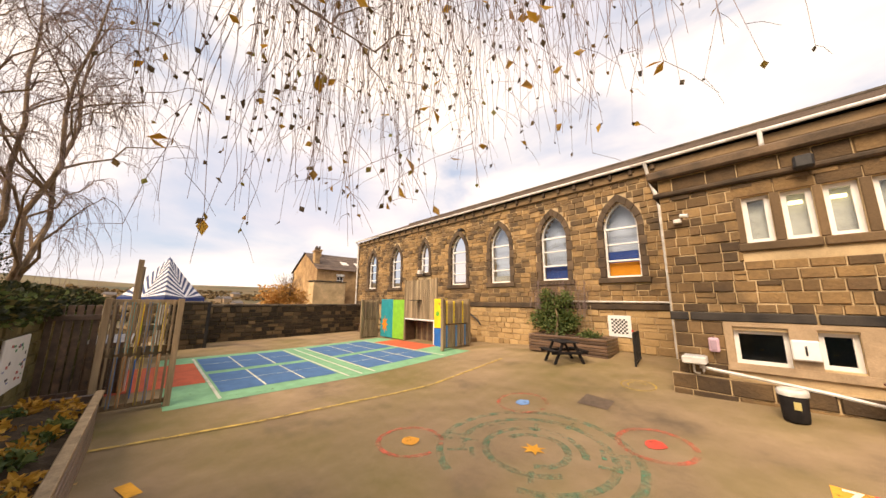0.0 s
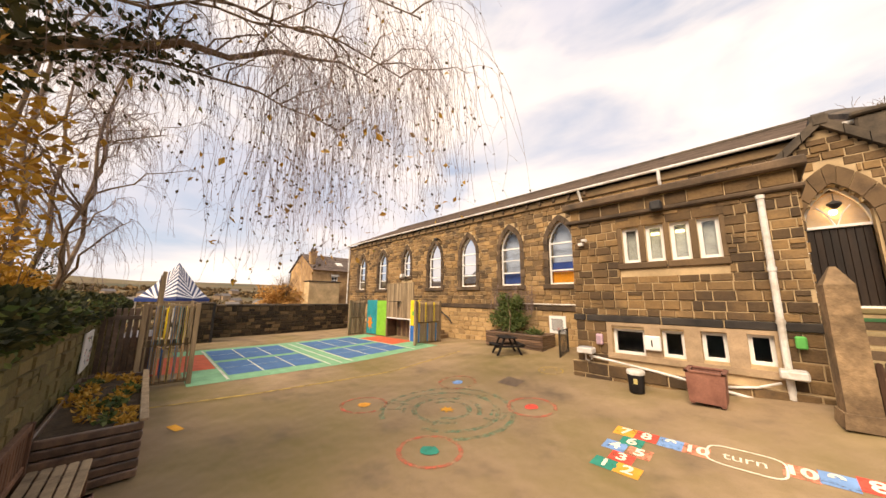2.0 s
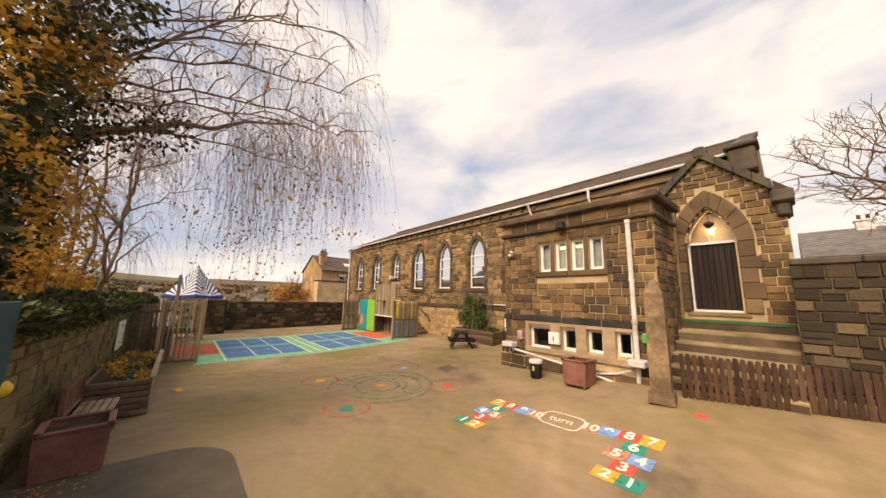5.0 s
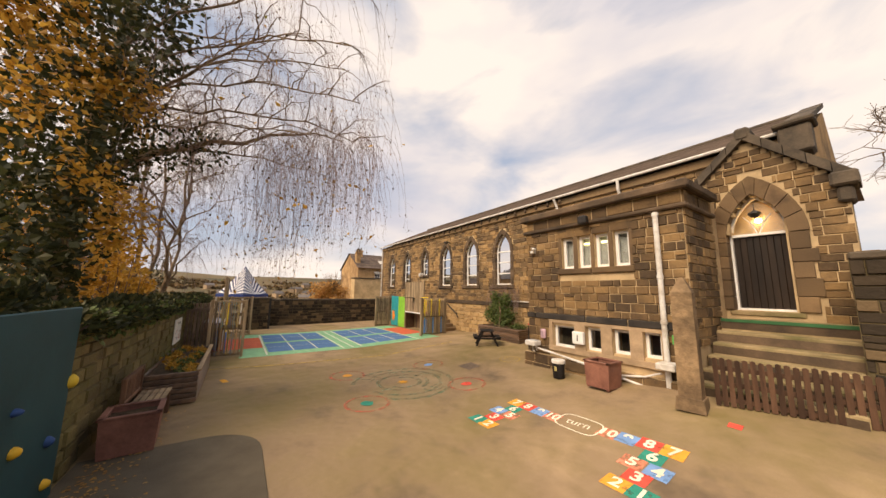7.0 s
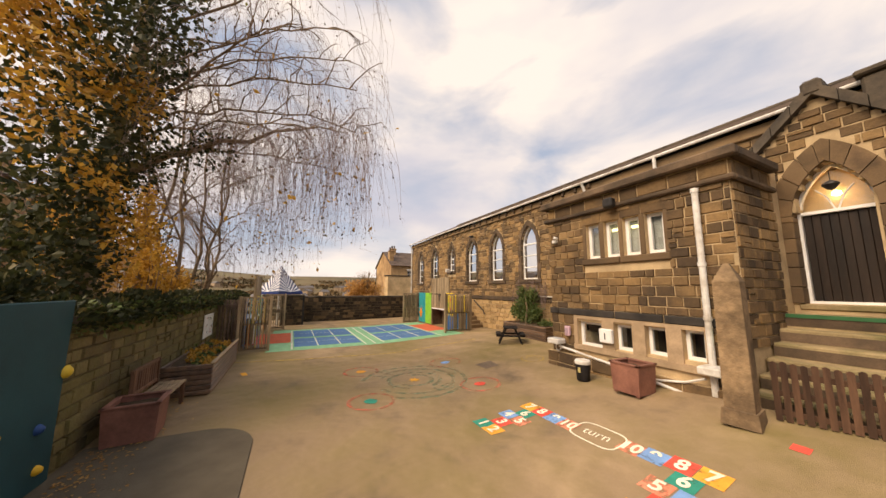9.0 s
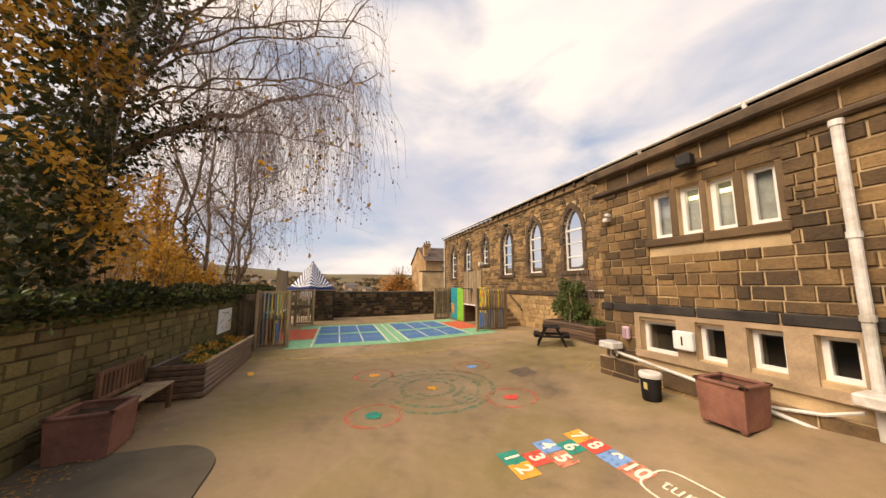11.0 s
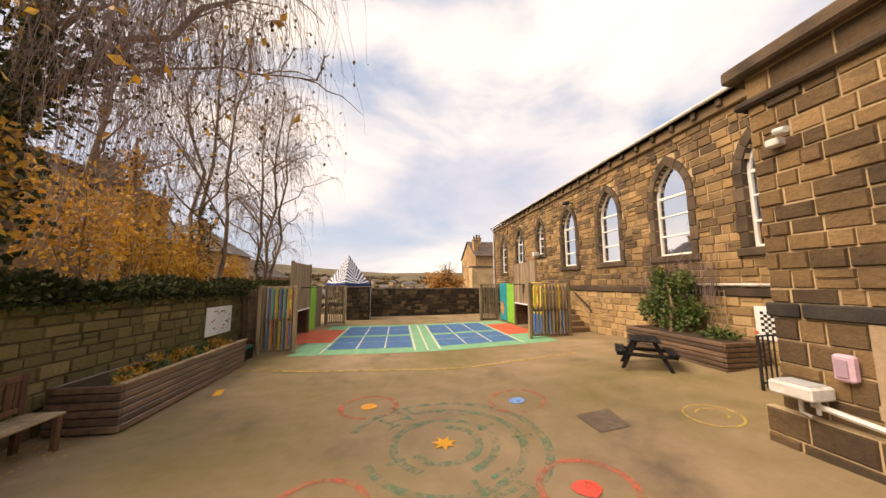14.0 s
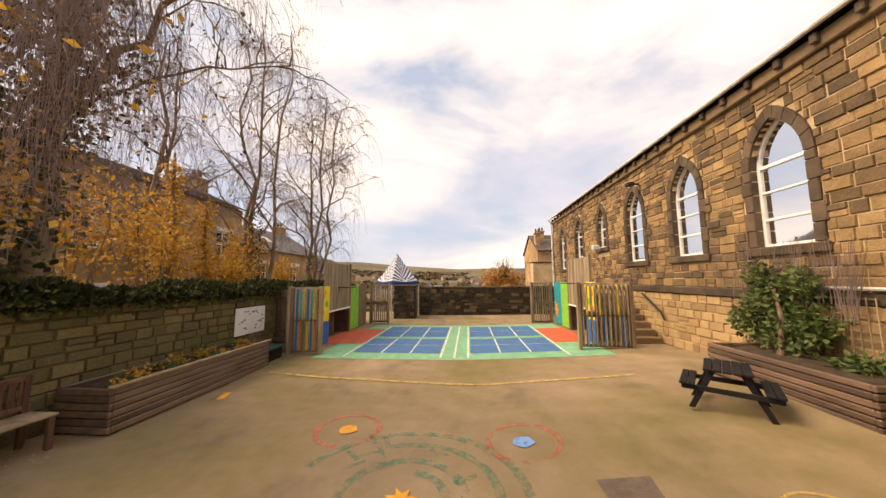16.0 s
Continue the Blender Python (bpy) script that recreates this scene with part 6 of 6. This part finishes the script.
# the ivy-clad weeping birch that overhangs the yard
rb = random.Random(31)
BX, BY = -3.7, -2.6
big = thing("weeping_birch", BX, BY, 0.0, 0, "ivy-clad weeping birch overhanging the playground", "tree")
tp = [Vector(p) for p in ((0, 0, -0.1), (0.05, 0.05, 1.5), (-0.05, 0.15, 3.0), (0.1, 0.3, 4.6), (0.0, 0.45, 6.5), (0.1, 0.6, 8.5), (0.0, 0.7, 11.0))]
part("trunk", Geo().tube(tp, 0.3, 0.06, n=10), M_BARK, big)
BOUGHS = [((0.1, 0.3, 4.3), (1.3, 4.8, 5.9), 0.8, 0.11),
          ((0.0, 0.4, 5.4), (2.6, 3.4, 7.0), 0.7, 0.09),
          ((0.0, 0.45, 6.3), (0.7, 4.9, 8.3), 0.9, 0.09),
          ((0.05, 0.5, 7.2), (2.7, 4.7, 9.0), 0.9, 0.08),
          ((0.0, 0.5, 7.8), (-2.3, 4.0, 9.6), 0.8, 0.07),
          ((0.0, 0.4, 6.0), (2.6, 4.8, 6.2), 0.9, 0.07),
          ((0.05, 0.6, 8.6), (1.1, 3.0, 11.0), 0.6, 0.06),
          ((0.0, 0.4, 5.6), (2.0, 4.9, 5.6), 0.9, 0.07),
          ((0.0, 0.3, 4.8), (0.3, 4.7, 5.3), 0.7, 0.07),
          ((0.05, 0.4, 6.6), (3.2, 4.4, 6.9), 0.8, 0.06),
          ((0.0, 0.4, 5.2), (2.3, 3.7, 5.3), 0.5, 0.06)]
tw, lf, iv, gl = Geo(), Geo(), Geo(), Geo()
for a, b, sag, r_ in BOUGHS:
    lp = bend(a, b, 9, sag * 0.5, rb, 0.05)
    part("limb", Geo().tube(lp, r_ * (0.75 if a[2] < 4.5 else 0.42), 0.01, n=7), M_BARK, big)
    L = (Vector(b) - Vector(a)).length
    for k in range(13):
        f = 0.28 + 0.72 * (k + rb.random()) / 13
        p, d = along(lp, min(f, 0.999))
        side = Vector((-d.y, d.x, 0)).normalized() * rb.choice((-1, 1))
        e = p + (d * rb.uniform(0.3, 0.9) + side * rb.uniform(0.3, 1.0) + Vector((0, 0, rb.uniform(-0.1, 0.5)))) * rb.uniform(0.5, 1.2)
        bp = bend(p, e, 5, 0.12, rb, 0.12)
        part("branch", Geo().tube(bp, 0.014, 0.005, n=5), M_BARK, big)
        for j in range(2 if b[0] < 0.8 else 5):
            pj, dj = along(bp, rb.uniform(0.25, 0.999))
            if pj.y + BY > 2.65 - 0.45 * max(0.0, -1.9 - pj.x - BX) or pj.x + BX > 0.1:
                continue
            lim = max(0.4, pj.z - (2.5 + 0.9 * rb.random() + 0.8 * max(0.0, pj.x + BX + 2.4)))
            wp = weep(tw, lf, pj, dj + Vector((rb.gauss(0, 0.5), rb.gauss(0, 0.5), 0.15)), min(lim, rb.uniform(0.8, 3.6)), rb, 0.0032, 0.042, 0.4)
            if rb.random() < 0.1:
                leaves(1, wp[-1], 0.1, (0.02, 0.02, 0.02), rb, gl)
    # ivy on the inner part of low limbs
    if a[2] < 4.5:
        for k in range(900):
            p, d = along(lp, rb.random() ** 1.2 * 0.42)
            o = Vector((rb.gauss(0, 1), rb.gauss(0, 1), rb.gauss(0, 1))).normalized()
            iv.leaf(p + o * rb.uniform(0.05, 0.5), o, o.orthogonal().normalized(), 0.1 * rb.uniform(0.6, 1.4))
for k in range(8600):
    f = rb.random()
    p, d = along(tp, 0.12 + 0.72 * f)
    a = rb.uniform(0, 6.28)
    rad = (0.62 + 0.35 * f + 0.4 * noise.noise((math.cos(a) * 1.3, math.sin(a) * 1.3, f * 7))) * (1.0 - 0.2 * f) * rb.random() ** 0.4
    o = Vector((math.cos(a), math.sin(a), 0))
    aa = (o + Vector((rb.gauss(0, 0.6), rb.gauss(0, 0.6), rb.gauss(0, 0.9)))).normalized()
    lean_ = Vector((0.96, 0.05, 0)) * rb.uniform(0.15, 2.0) + Vector((0.25, 0.75, 0)) * max(0.0, f - 0.45) * rb.uniform(0.0, 1.8)
    iv.leaf(p + o * rad + lean_ + Vector((0, 0, rb.gauss(0, 0.15))), aa, aa.cross(Vector((rb.gauss(0, 1), rb.gauss(0, 1), rb.gauss(0, 1)))).normalized(), 0.115 * rb.uniform(0.6, 1.4), 0.85)
for k in range(130):
    x, y, z = rb.uniform(-2.1, -0.45), rb.uniform(1.0, 2.5), rb.uniform(5.2, 6.2)
    low = 2.9 + 0.4 * (x + 2.1) + rb.uniform(0, 1.1)
    wp = weep(tw, lf, (x - BX, y - BY, z), (rb.gauss(0, 0.4), rb.gauss(0, 0.4), 0.1), z - low, rb, 0.0032, 0.042, 0.5)
    if k % 5 == 0:
        leaves(1, wp[-1 - k % 3], 0.11, (0.02, 0.02, 0.02), rb, gl)
for cx, cy, low, n in ((-1.8, 0.42, 2.1, 30), (-1.85, 0.75, 2.1, 36), (-1.6, 0.98, 2.15, 40), (-1.5, 1.22, 2.25, 30), (-1.35, 1.6, 2.8, 22), (-1.0, 1.85, 2.8, 26), (-0.65, 2.0, 2.85, 24), (-0.25, 2.1, 2.95, 20)):
    for k in range(n):
        x, y, z = cx + rb.gauss(0, 0.13), cy + rb.gauss(0, 0.13), rb.uniform(4.8, 5.4)
        wp = weep(tw, lf, (x - BX, y - BY, z), (rb.gauss(0, 0.3), rb.gauss(0, 0.3), 0.0), (z - low) * rb.uniform(0.7, 1.0), rb, 0.003, 0.036, 0.6)
        if k % 6 == 0:
            leaves(1, wp[-1 - k % 4], 0.08, (0.02, 0.02, 0.02), rb, gl)
part("crown", tw, M_TWIG, big, "long hanging dark twigs", "stuff")
part("leaves", lf, M_BIRCH_LEAF, big, "small dry brown and yellow leaves", "stuff")
part("ivy", iv, M_IVY, big, "dense dark ivy", "stuff")
for c, s, n in (((1.5, 1.0, 5.6), (0.9, 0.8, 0.8), 620), ((2.3, 0.1, 6.3), (1.1, 1.0, 1.4), 1400), ((2.6, 0.6, 4.8), (0.8, 0.8, 1.2), 320), ((1.9, 1.0, 3.9), (0.7, 0.5, 0.6), 160), ((1.2, 1.2, 3.3), (0.8, 0.7, 1.0), 420)):
    leaves(n, c, 0.11, s, rb, gl)
part("autumn_leaves", gl, M_GOLD, big, "golden leaves among the ivy", "stuff")

# golden shrubs behind the wall
for x, y, z, s, n in ((-5.6, -2.0, 2.7, (0.75, 0.5, 0.9), 380), (-8.0, -2.8, 2.3, (1.8, 0.8, 0.9), 1000), (-9.6, -3.4, 2.9, (1.5, 0.9, 1.5), 1100), (-6.6, -3.6, 3.3, (1.9, 0.9, 1.7), 1500), (-4.9, -3.4, 3.4, (0.8, 0.7, 1.8), 700), (-11.4, -3.0, 2.3, (1.0, 0.6, 0.9), 700), (-7.4, -2.0, 2.2, (0.7, 0.4, 0.4), 400)):
    t = thing("golden_shrub", x, y, 0.0, 0, "loose golden autumn shrub behind the wall", "shrub", "shrubs behind the wall")
    q = Geo()
    for k in range(9):
        e = (rb.gauss(0, s[0] * 0.45), rb.gauss(0, s[1] * 0.45), z + rb.uniform(-0.3, 0.8) * s[2])
        q.tube(bend((rb.gauss(0, 0.1), rb.gauss(0, 0.1), 0), e, 4, 0.1, rb, 0.1), 0.03, 0.006, n=4)
    part("stem", q, M_BARK, t)
    part("leaves", leaves(n, (0, 0, z), 0.12, s, rb), M_GOLD, t, "", "stuff")

# golden climber round a stem behind the wall
for x, y, h in ((-6.1, -2.5, 5.2), (-7.6, -2.9, 4.6)):
    t = thing("golden_climber", x, y, 0.0, 0, "tall golden-leaved stem behind the stone wall", "shrub", "shrubs behind the wall")
    sp = bend((0, 0, 0), (0.2, 0.1, h), 5, 0.0, rb, 0.06)
    part("stem", Geo().tube(sp, 0.09, 0.03, n=6), M_BARK, t)
    q = Geo()
    for k in range(9):
        leaves(90, along(sp, 0.4 + 0.58 * k / 9)[0], 0.10, (0.34, 0.3, 0.36), rb, q)
    part("leaves", q, M_GOLD, t, "", "stuff")

# ivy hedge along the wall top
hedge = thing("ivy_hedge", -3.5, -1.2, 1.75, 0, "dark ivy hanging over the top of the stone wall", "ivy", "", "stuff")
q = Geo()
for k in range(21000):
    x = rb.uniform(-9.9, 6.5)
    if x > 2.6 and rb.random() < 0.35:
        continue
    h = 0.30 + 0.22 * noise.noise((x * 0.8, 0, 0)) + 0.12 * noise.noise((x * 2.6, 3, 0))
    a = rb.uniform(-0.2, 3.3)
    rr = rb.random() ** 0.4
    y = 0.02 + 0.36 * math.cos(a) * rr
    z = -0.03 + h * math.sin(a) * rr * (1.0 if math.sin(a) > 0 else 1.3)
    if x > 2.9:
        y, z = min(y, -0.06), z + 0.3
    o = Vector((rb.gauss(0, 0.6), math.cos(a), math.sin(a) + 0.1)).normalized()
    q.leaf((x, y - 0.0279 * (x + 3.5), z), o, o.cross(Vector((rb.gauss(0, 1), rb.gauss(0, 1), rb.gauss(0, 1)))).normalized(), 0.08 * rb.uniform(0.6, 1.4), 0.85)
part("foliage", q, M_IVY, hedge)
q = Geo()
for k in range(1300):
    x = rb.uniform(-9, 2.8)
    leaves(1, (x, 0.25 - 0.0279 * (x + 3.5) + 0.12 * rb.random(), rb.uniform(-0.2, 0.2)), 0.08, (0.05, 0.05, 0.05), rb, q)
part("pale_leaves", q, M_SHRUB, hedge)

# fallen leaves by the wall
fallen = thing("fallen_leaves", -3.0, -0.2, 0.0, 0, "scattered brown and yellow fallen leaves", "leaves", "", "stuff")
q = Geo()
for k in range(900):
    x, y = rb.uniform(-6.5, 3.0), -0.95 + abs(rb.gauss(0, 0.3))
    a = rb.uniform(0, 6.28)
    q.leaf((x + 3.0, y + 0.2, top_z(x, y) + 0.03), (math.cos(a), math.sin(a), 0.05), (-math.sin(a), math.cos(a), 0.1), 0.05 * rb.uniform(0.6, 1.3))
part("leaf_scatter", q, M_RUSSET, fallen)


# ---- houses round about ----
M_HOUSE = surface("russet house stone", [(0.3, (0.33, 0.195, 0.09)), (0.7, (0.60, 0.39, 0.19))], scale=1.2, rough=0.9, bump=0.3, fine=9, grain=0.35, stain=(0.18, 0.105, 0.055))


def house(name, x, y, z, rz, length, depth, eave, ridge, wins, label, chimneys, wall_mat, roof_mat, sky_lights=(), door_at=None):
    """A house: its front along +x at y = 0, facing -y, with a gabled roof along x."""
    t = thing(name, x, y, z, rz, label, "house")
    ops = [Opening(u, w / 2, s, s + h, s + h) for u, s, w, h in wins]
    q = Geo()
    wall_geo(q, length, -0.5, eave, 0.3, ops)
    q.box(0, 0.3, 0.3, depth, -0.5, eave)
    q.box(length - 0.3, length, 0.3, depth, -0.5, eave)
    q.box(0, length, depth - 0.3, depth, -0.5, eave)
    for xa in (0, length - 0.3):
        q.add([(xa, 0, eave), (xa + 0.3, 0, eave), (xa, depth, eave), (xa + 0.3, depth, eave), (xa, depth / 2, ridge), (xa + 0.3, depth / 2, ridge)], [(0, 4, 2), (1, 3, 5), (0, 1, 5, 4), (2, 4, 5, 3)])
    part("wall", q, wall_mat, t)
    q = Geo()
    for ya, yb in ((-0.25, depth / 2), (depth + 0.25, depth / 2)):
        for k in range(14):
            s, e = k / 14, (k + 1) / 14
            q.add([(-0.15, ya + (yb - ya) * s, eave + (ridge - eave + 0.1) * s + 0.03), (length + 0.15, ya + (yb - ya) * s, eave + (ridge - eave + 0.1) * s + 0.03), (length + 0.15, ya + (yb - ya) * e, eave + (ridge - eave + 0.1) * e), (-0.15, ya + (yb - ya) * e, eave + (ridge - eave + 0.1) * e), (-0.15, ya + (yb - ya) * s, eave + (ridge - eave + 0.1) * s - 0.02), (length + 0.15, ya + (yb - ya) * s, eave + (ridge - eave + 0.1) * s - 0.02)], [(0, 1, 2, 3), (4, 5, 1, 0)])
    part("roof_covering", q, roof_mat, t, "", "stuff")
    for u, s, w, h in wins:
        f = Geo()
        frame_band(f, Opening(u, w / 2, s, s + h, s + h), 0.07, 0.08, 0.16)
        f.cbox(u - w / 2, u + w / 2, 0.08, 0.15, s + h * 0.52, s + h * 0.52 + 0.05, 0.005)
        f.cbox(u - 0.02, u + 0.02, 0.08, 0.15, s + 0.05, s + h - 0.05, 0.005)
        wn_ = part("window", f, M_WHITE, t)
        p = Geo()
        p.box(u - w / 2 + 0.05, u + w / 2 - 0.05, 0.12, 0.126, s + 0.05, s + h - 0.05)
        part("pane", p, M_GLASS, wn_)
        p = Geo()
        p.cbox(u - w / 2 - 0.1, u + w / 2 + 0.1, -0.08, 0.05, s + h + 0.002, s + h + 0.22, 0.01)
        part("lintel", p, M_WHITE_WORN, wn_)
        p = Geo()
        p.cbox(u - w / 2 - 0.1, u + w / 2 + 0.1, -0.1, 0.05, s - 0.14, s - 0.002, 0.01)
        part("sill", p, M_DRESSED_PALE, wn_)
    q = Geo()
    q.box(0.35, length - 0.35, 1.2, 1.25, -0.4, eave - 0.1)
    part("inner_wall", q, plain((0.10, 0.09, 0.08), 0.9), t)
    for u, v, w, h in chimneys:
        q = Geo()
        q.cbox(u - w / 2, u + w / 2, v - w / 2, v + w / 2, eave, ridge + h, 0.03)
        q.cbox(u - w / 2 - 0.07, u + w / 2 + 0.07, v - w / 2 - 0.07, v + w / 2 + 0.07, ridge + h, ridge + h + 0.14, 0.03)
        ch = part("chimney", q, wall_mat, t)
        for du in (-w / 4, w / 4):
            q = Geo()
            q.xf = pose(u + du, v, ridge + h + 0.14)
            q.lathe([(0.10, 0), (0.11, 0.05), (0.085, 0.35), (0.10, 0.38)], 10)
            part("chimney_pot", q, M_DRESSED, ch)
    for u, v in sky_lights:
        q = Geo()
        zz = eave + (ridge - eave) * (v / (depth / 2))
        q.xf = pose(u, v, zz + 0.12, math.degrees(math.atan2(ridge - eave, depth / 2)), 0, 0)
        q.cbox(-0.35, 0.35, -0.4, 0.4, 0, 0.06, 0.01)
        part("skylight", q, M_WHITE_WORN, t)
    return t


HW = [(2.0, 2.1, 1.1, 1.5), (5.0, 2.1, 1.1, 1.5), (8.0, 2.1, 1.0, 1.5), (2.0, 0.2, 1.1, 1.3), (5.0, 0.2, 1.1, 1.3), (8.0, 0.2, 1.0, 1.3)]
house("house", -5.2, -8.0, 0.0, 180, 10.0, 6.0, 6.0, 7.3, [(3.2, 3.2, 1.0, 1.4), (6.0, 3.2, 1.0, 1.4), (8.8, 3.2, 0.9, 1.4), (3.2, 0.4, 1.0, 1.4), (8.8, 0.4, 0.9, 1.4)], "golden tan stone cottage with white sash windows", [(9.4, 2.4, 0.8, 0.35)], M_HOUSE, M_SLATE, [])
house("house", -15.4, -8.2, -0.4, 180, 9.0, 6.0, 4.4, 6.3, [(2.0, 2.4, 0.9, 1.1), (5.5, 2.4, 0.9, 1.1)], "russet stone terrace house with grey roof", [(0.4, 3.0, 0.8, 0.5), (8.0, 3.0, 0.8, 0.5)], M_HOUSE, M_SLATE_GREY, [(4.0, 1.3)])
house("house", -24.6, -9.5, -1.6, 180, 12.0, 6.5, 4.2, 6.2, [(2.0, 2.4, 0.9, 1.1), (6.5, 2.4, 0.9, 1.1), (9.5, 2.4, 0.9, 1.1)], "brown stone terrace house with slate roof", [(3.0, 3.2, 0.8, 0.5)], M_HOUSE, M_SLATE, [])
fz = terrain_z(-27, 10)
house("house", -29.8, 11.6, fz, 90, 9.0, 7.0, 4.9 - fz, 6.8 - fz, [(2.4, 3.4 - fz, 0.7, 0.9)], "tan stone house with twin tall chimneys beyond the wall", [(0.3, 1.2, 0.55, -0.1), (1.1, 3.0, 0.6, 0.35)], M_HOUSE, M_SLATE, [(3.4, 1.4), (5.0, 1.4)])
gb = thing("garage_block", -28.3, 12.5, fz, 0, "plain tan rendered block beside the stone house", "outbuilding")
q = Geo()
q.cbox(-1.2, 0.0, -1.7, 1.4, -1.0, 3.6 - fz, 0.03)
part("walling", q, tone("tan block render", (0.62, 0.45, 0.25), scale=1.5, rough=0.9, bump=0.2, stain=(0.42, 0.29, 0.15)), gb)
q = Geo()
q.cbox(-1.3, 0.1, -1.8, 1.5, 3.6 - fz, 3.7 - fz, 0.03)
part("roof_slab", q, M_COPE, gb)

# russet tree and hedge in the gap beyond the end wall
rt = thing("russet_tree", -25.5, 7.9, terrain_z(-25.5, 7.9), 0, "round russet autumn tree beyond the end wall", "tree")
part("trunk", Geo().tube([(0, 0, -0.2), (0.1, 0, 1.5), (0, 0.1, 3.0)], 0.2, 0.06), M_BARK, rt)
rz0 = -terrain_z(-25.5, 7.9)
q = leaves(3600, (0, -0.3, rz0 + 1.7), 0.22, (1.6, 2.3, 1.7), rb)
part("crown", q, M_RUSSET, rt, "", "stuff")
q = Geo()
for k in range(160):
    a = rb.uniform(0, 6.28)
    e = (1.4 * math.cos(a) * rb.random(), 1.2 * math.sin(a) * rb.random() - 0.2, rz0 + rb.uniform(2.4, 4.1))
    q.tube(bend((0, 0, rz0 + 1.5), e, 3, 0.1, rb, 0.1), 0.02, 0.008, n=3, caps=False)
part("twig_crown", q, M_BARK, rt, "", "stuff")

# bare tree, hedge and pale house behind the porch
bt = thing("bare_tree", 9.3, 24.0, terrain_z(9.3, 24), 0, "bare dark winter tree behind the porch", "tree")
tp2 = [Vector(p) for p in ((0, 0, -0.3), (0.1, 0.1, 2.5), (0, 0, 5.0))]
part("trunk", Geo().tube(tp2, 0.45, 0.28, n=8), M_BARK, bt)
tw = Geo()


def fork(p, d, l, r, depth):
    e = p + d * l
    tw.tube(bend(p, e, 4, 0.0, rb, 0.12), r, r * 0.62, n=4, caps=False)
    if depth == 0:
        return
    for k in range(3 if depth > 1 else 4):
        nd = (d + Vector((rb.gauss(0, 0.55), rb.gauss(0, 0.55), rb.gauss(0.05, 0.35)))).normalized()
        fork(e if k else p.lerp(e, 0.7), nd, l * rb.uniform(0.62, 0.85), r * 0.6, depth - 1)


for k in range(7):
    a = 6.28 * k / 7
    fork(Vector((0, 0, 4.0 + 0.25 * k)), Vector((math.cos(a), math.sin(a), 0.75)).normalized(), 2.5, 0.12, 5)
part("crown", tw, M_BARK, bt, "", "stuff")
hb = thing("clipped_hedge", 10.0, 17.0, terrain_z(10, 17), 0, "green hedge behind the side wall", "hedge", "", "stuff")
q = Geo()
for k in range(9):
    leaves(420, (-3 + k * 1.1, 0.3 * rb.gauss(0, 1), 2.2), 0.22, (1.0, 0.8, 1.5), rb, q)
part("foliage", q, M_SHRUB, hb)
house("house", 5.0, 33.0, 0.5, 0, 14.0, 7.0, 5.0, 7.2, [(3, 2.6, 1.2, 1.2), (7, 2.6, 1.2, 1.2), (11, 2.6, 1.2, 1.2)], "pale rendered house far behind the porch", [(3.0, 3.5, 0.8, 0.5)], M_WHITE_WORN, M_SLATE_GREY, [])

# woods on the far hillside
wood = thing("far_woodland", -60, 0, -12, 0, "autumn woods and hedges on the far hillside", "woodland", "", "stuff")
q = Geo()
rw = random.Random(9)
for k in range(4200):
    d = rw.uniform(45, 650)
    a = math.pi + rw.uniform(-0.75, 0.75)
    x, y = d * math.cos(a), d * math.sin(a)
    if d > 160 and noise.noise((x / 70, y / 70, 5)) < -0.12:
        continue
    s = rw.uniform(2.0, 4.2) * (0.5 if d < 110 else 1.0)
    z = terrain_z(x, y)
    for j in range(5):
        o = Vector((rw.gauss(0, 0.5), rw.gauss(0, 0.5), 0.3 + 0.35 * rw.random())) * s
        c = Vector((x + 60, y, z + 12)) + o
        pts = [c + Vector((rw.gauss(0, 1), rw.gauss(0, 1), rw.gauss(0, 0.8))).normalized() * s * 0.75 for _ in range(6)]
        q.add(pts, [(0, 1, 2), (0, 2, 3), (0, 3, 4), (0, 4, 5), (1, 2, 3), (3, 4, 5), (1, 3, 5)])
part("treetops", q, surface("far autumn woodland", [(0.3, (0.05, 0.045, 0.025)), (0.7, (0.20, 0.12, 0.05))], scale=0.02, rough=1.0, bump=0, fine=0.2, pieces=0.45), wood)
for k in range(34):
    d = rw.uniform(240, 560)
    a = math.pi + rw.uniform(-0.35, 0.3)
    x, y = d * math.cos(a), d * math.sin(a)
    t = thing("far_house", x, y, terrain_z(x, y), rw.uniform(0, 360), "small pale far-off house on the hillside", "house", "houses on the hillside")
    q = Geo()
    q.box(-5, 5, -3.5, 3.5, -2, 5)
    part("wall", q, M_RENDERED, t)
    q = Geo()
    q.add([(-5.3, -3.8, 5), (5.3, -3.8, 5), (5.3, 3.8, 5), (-5.3, 3.8, 5), (-5.3, 0, 8), (5.3, 0, 8)], [(0, 1, 5, 4), (2, 3, 4, 5), (0, 4, 3), (1, 2, 5), (0, 3, 2, 1)])
    part("roof", q, M_SLATE_GREY, t)

lay_stones()
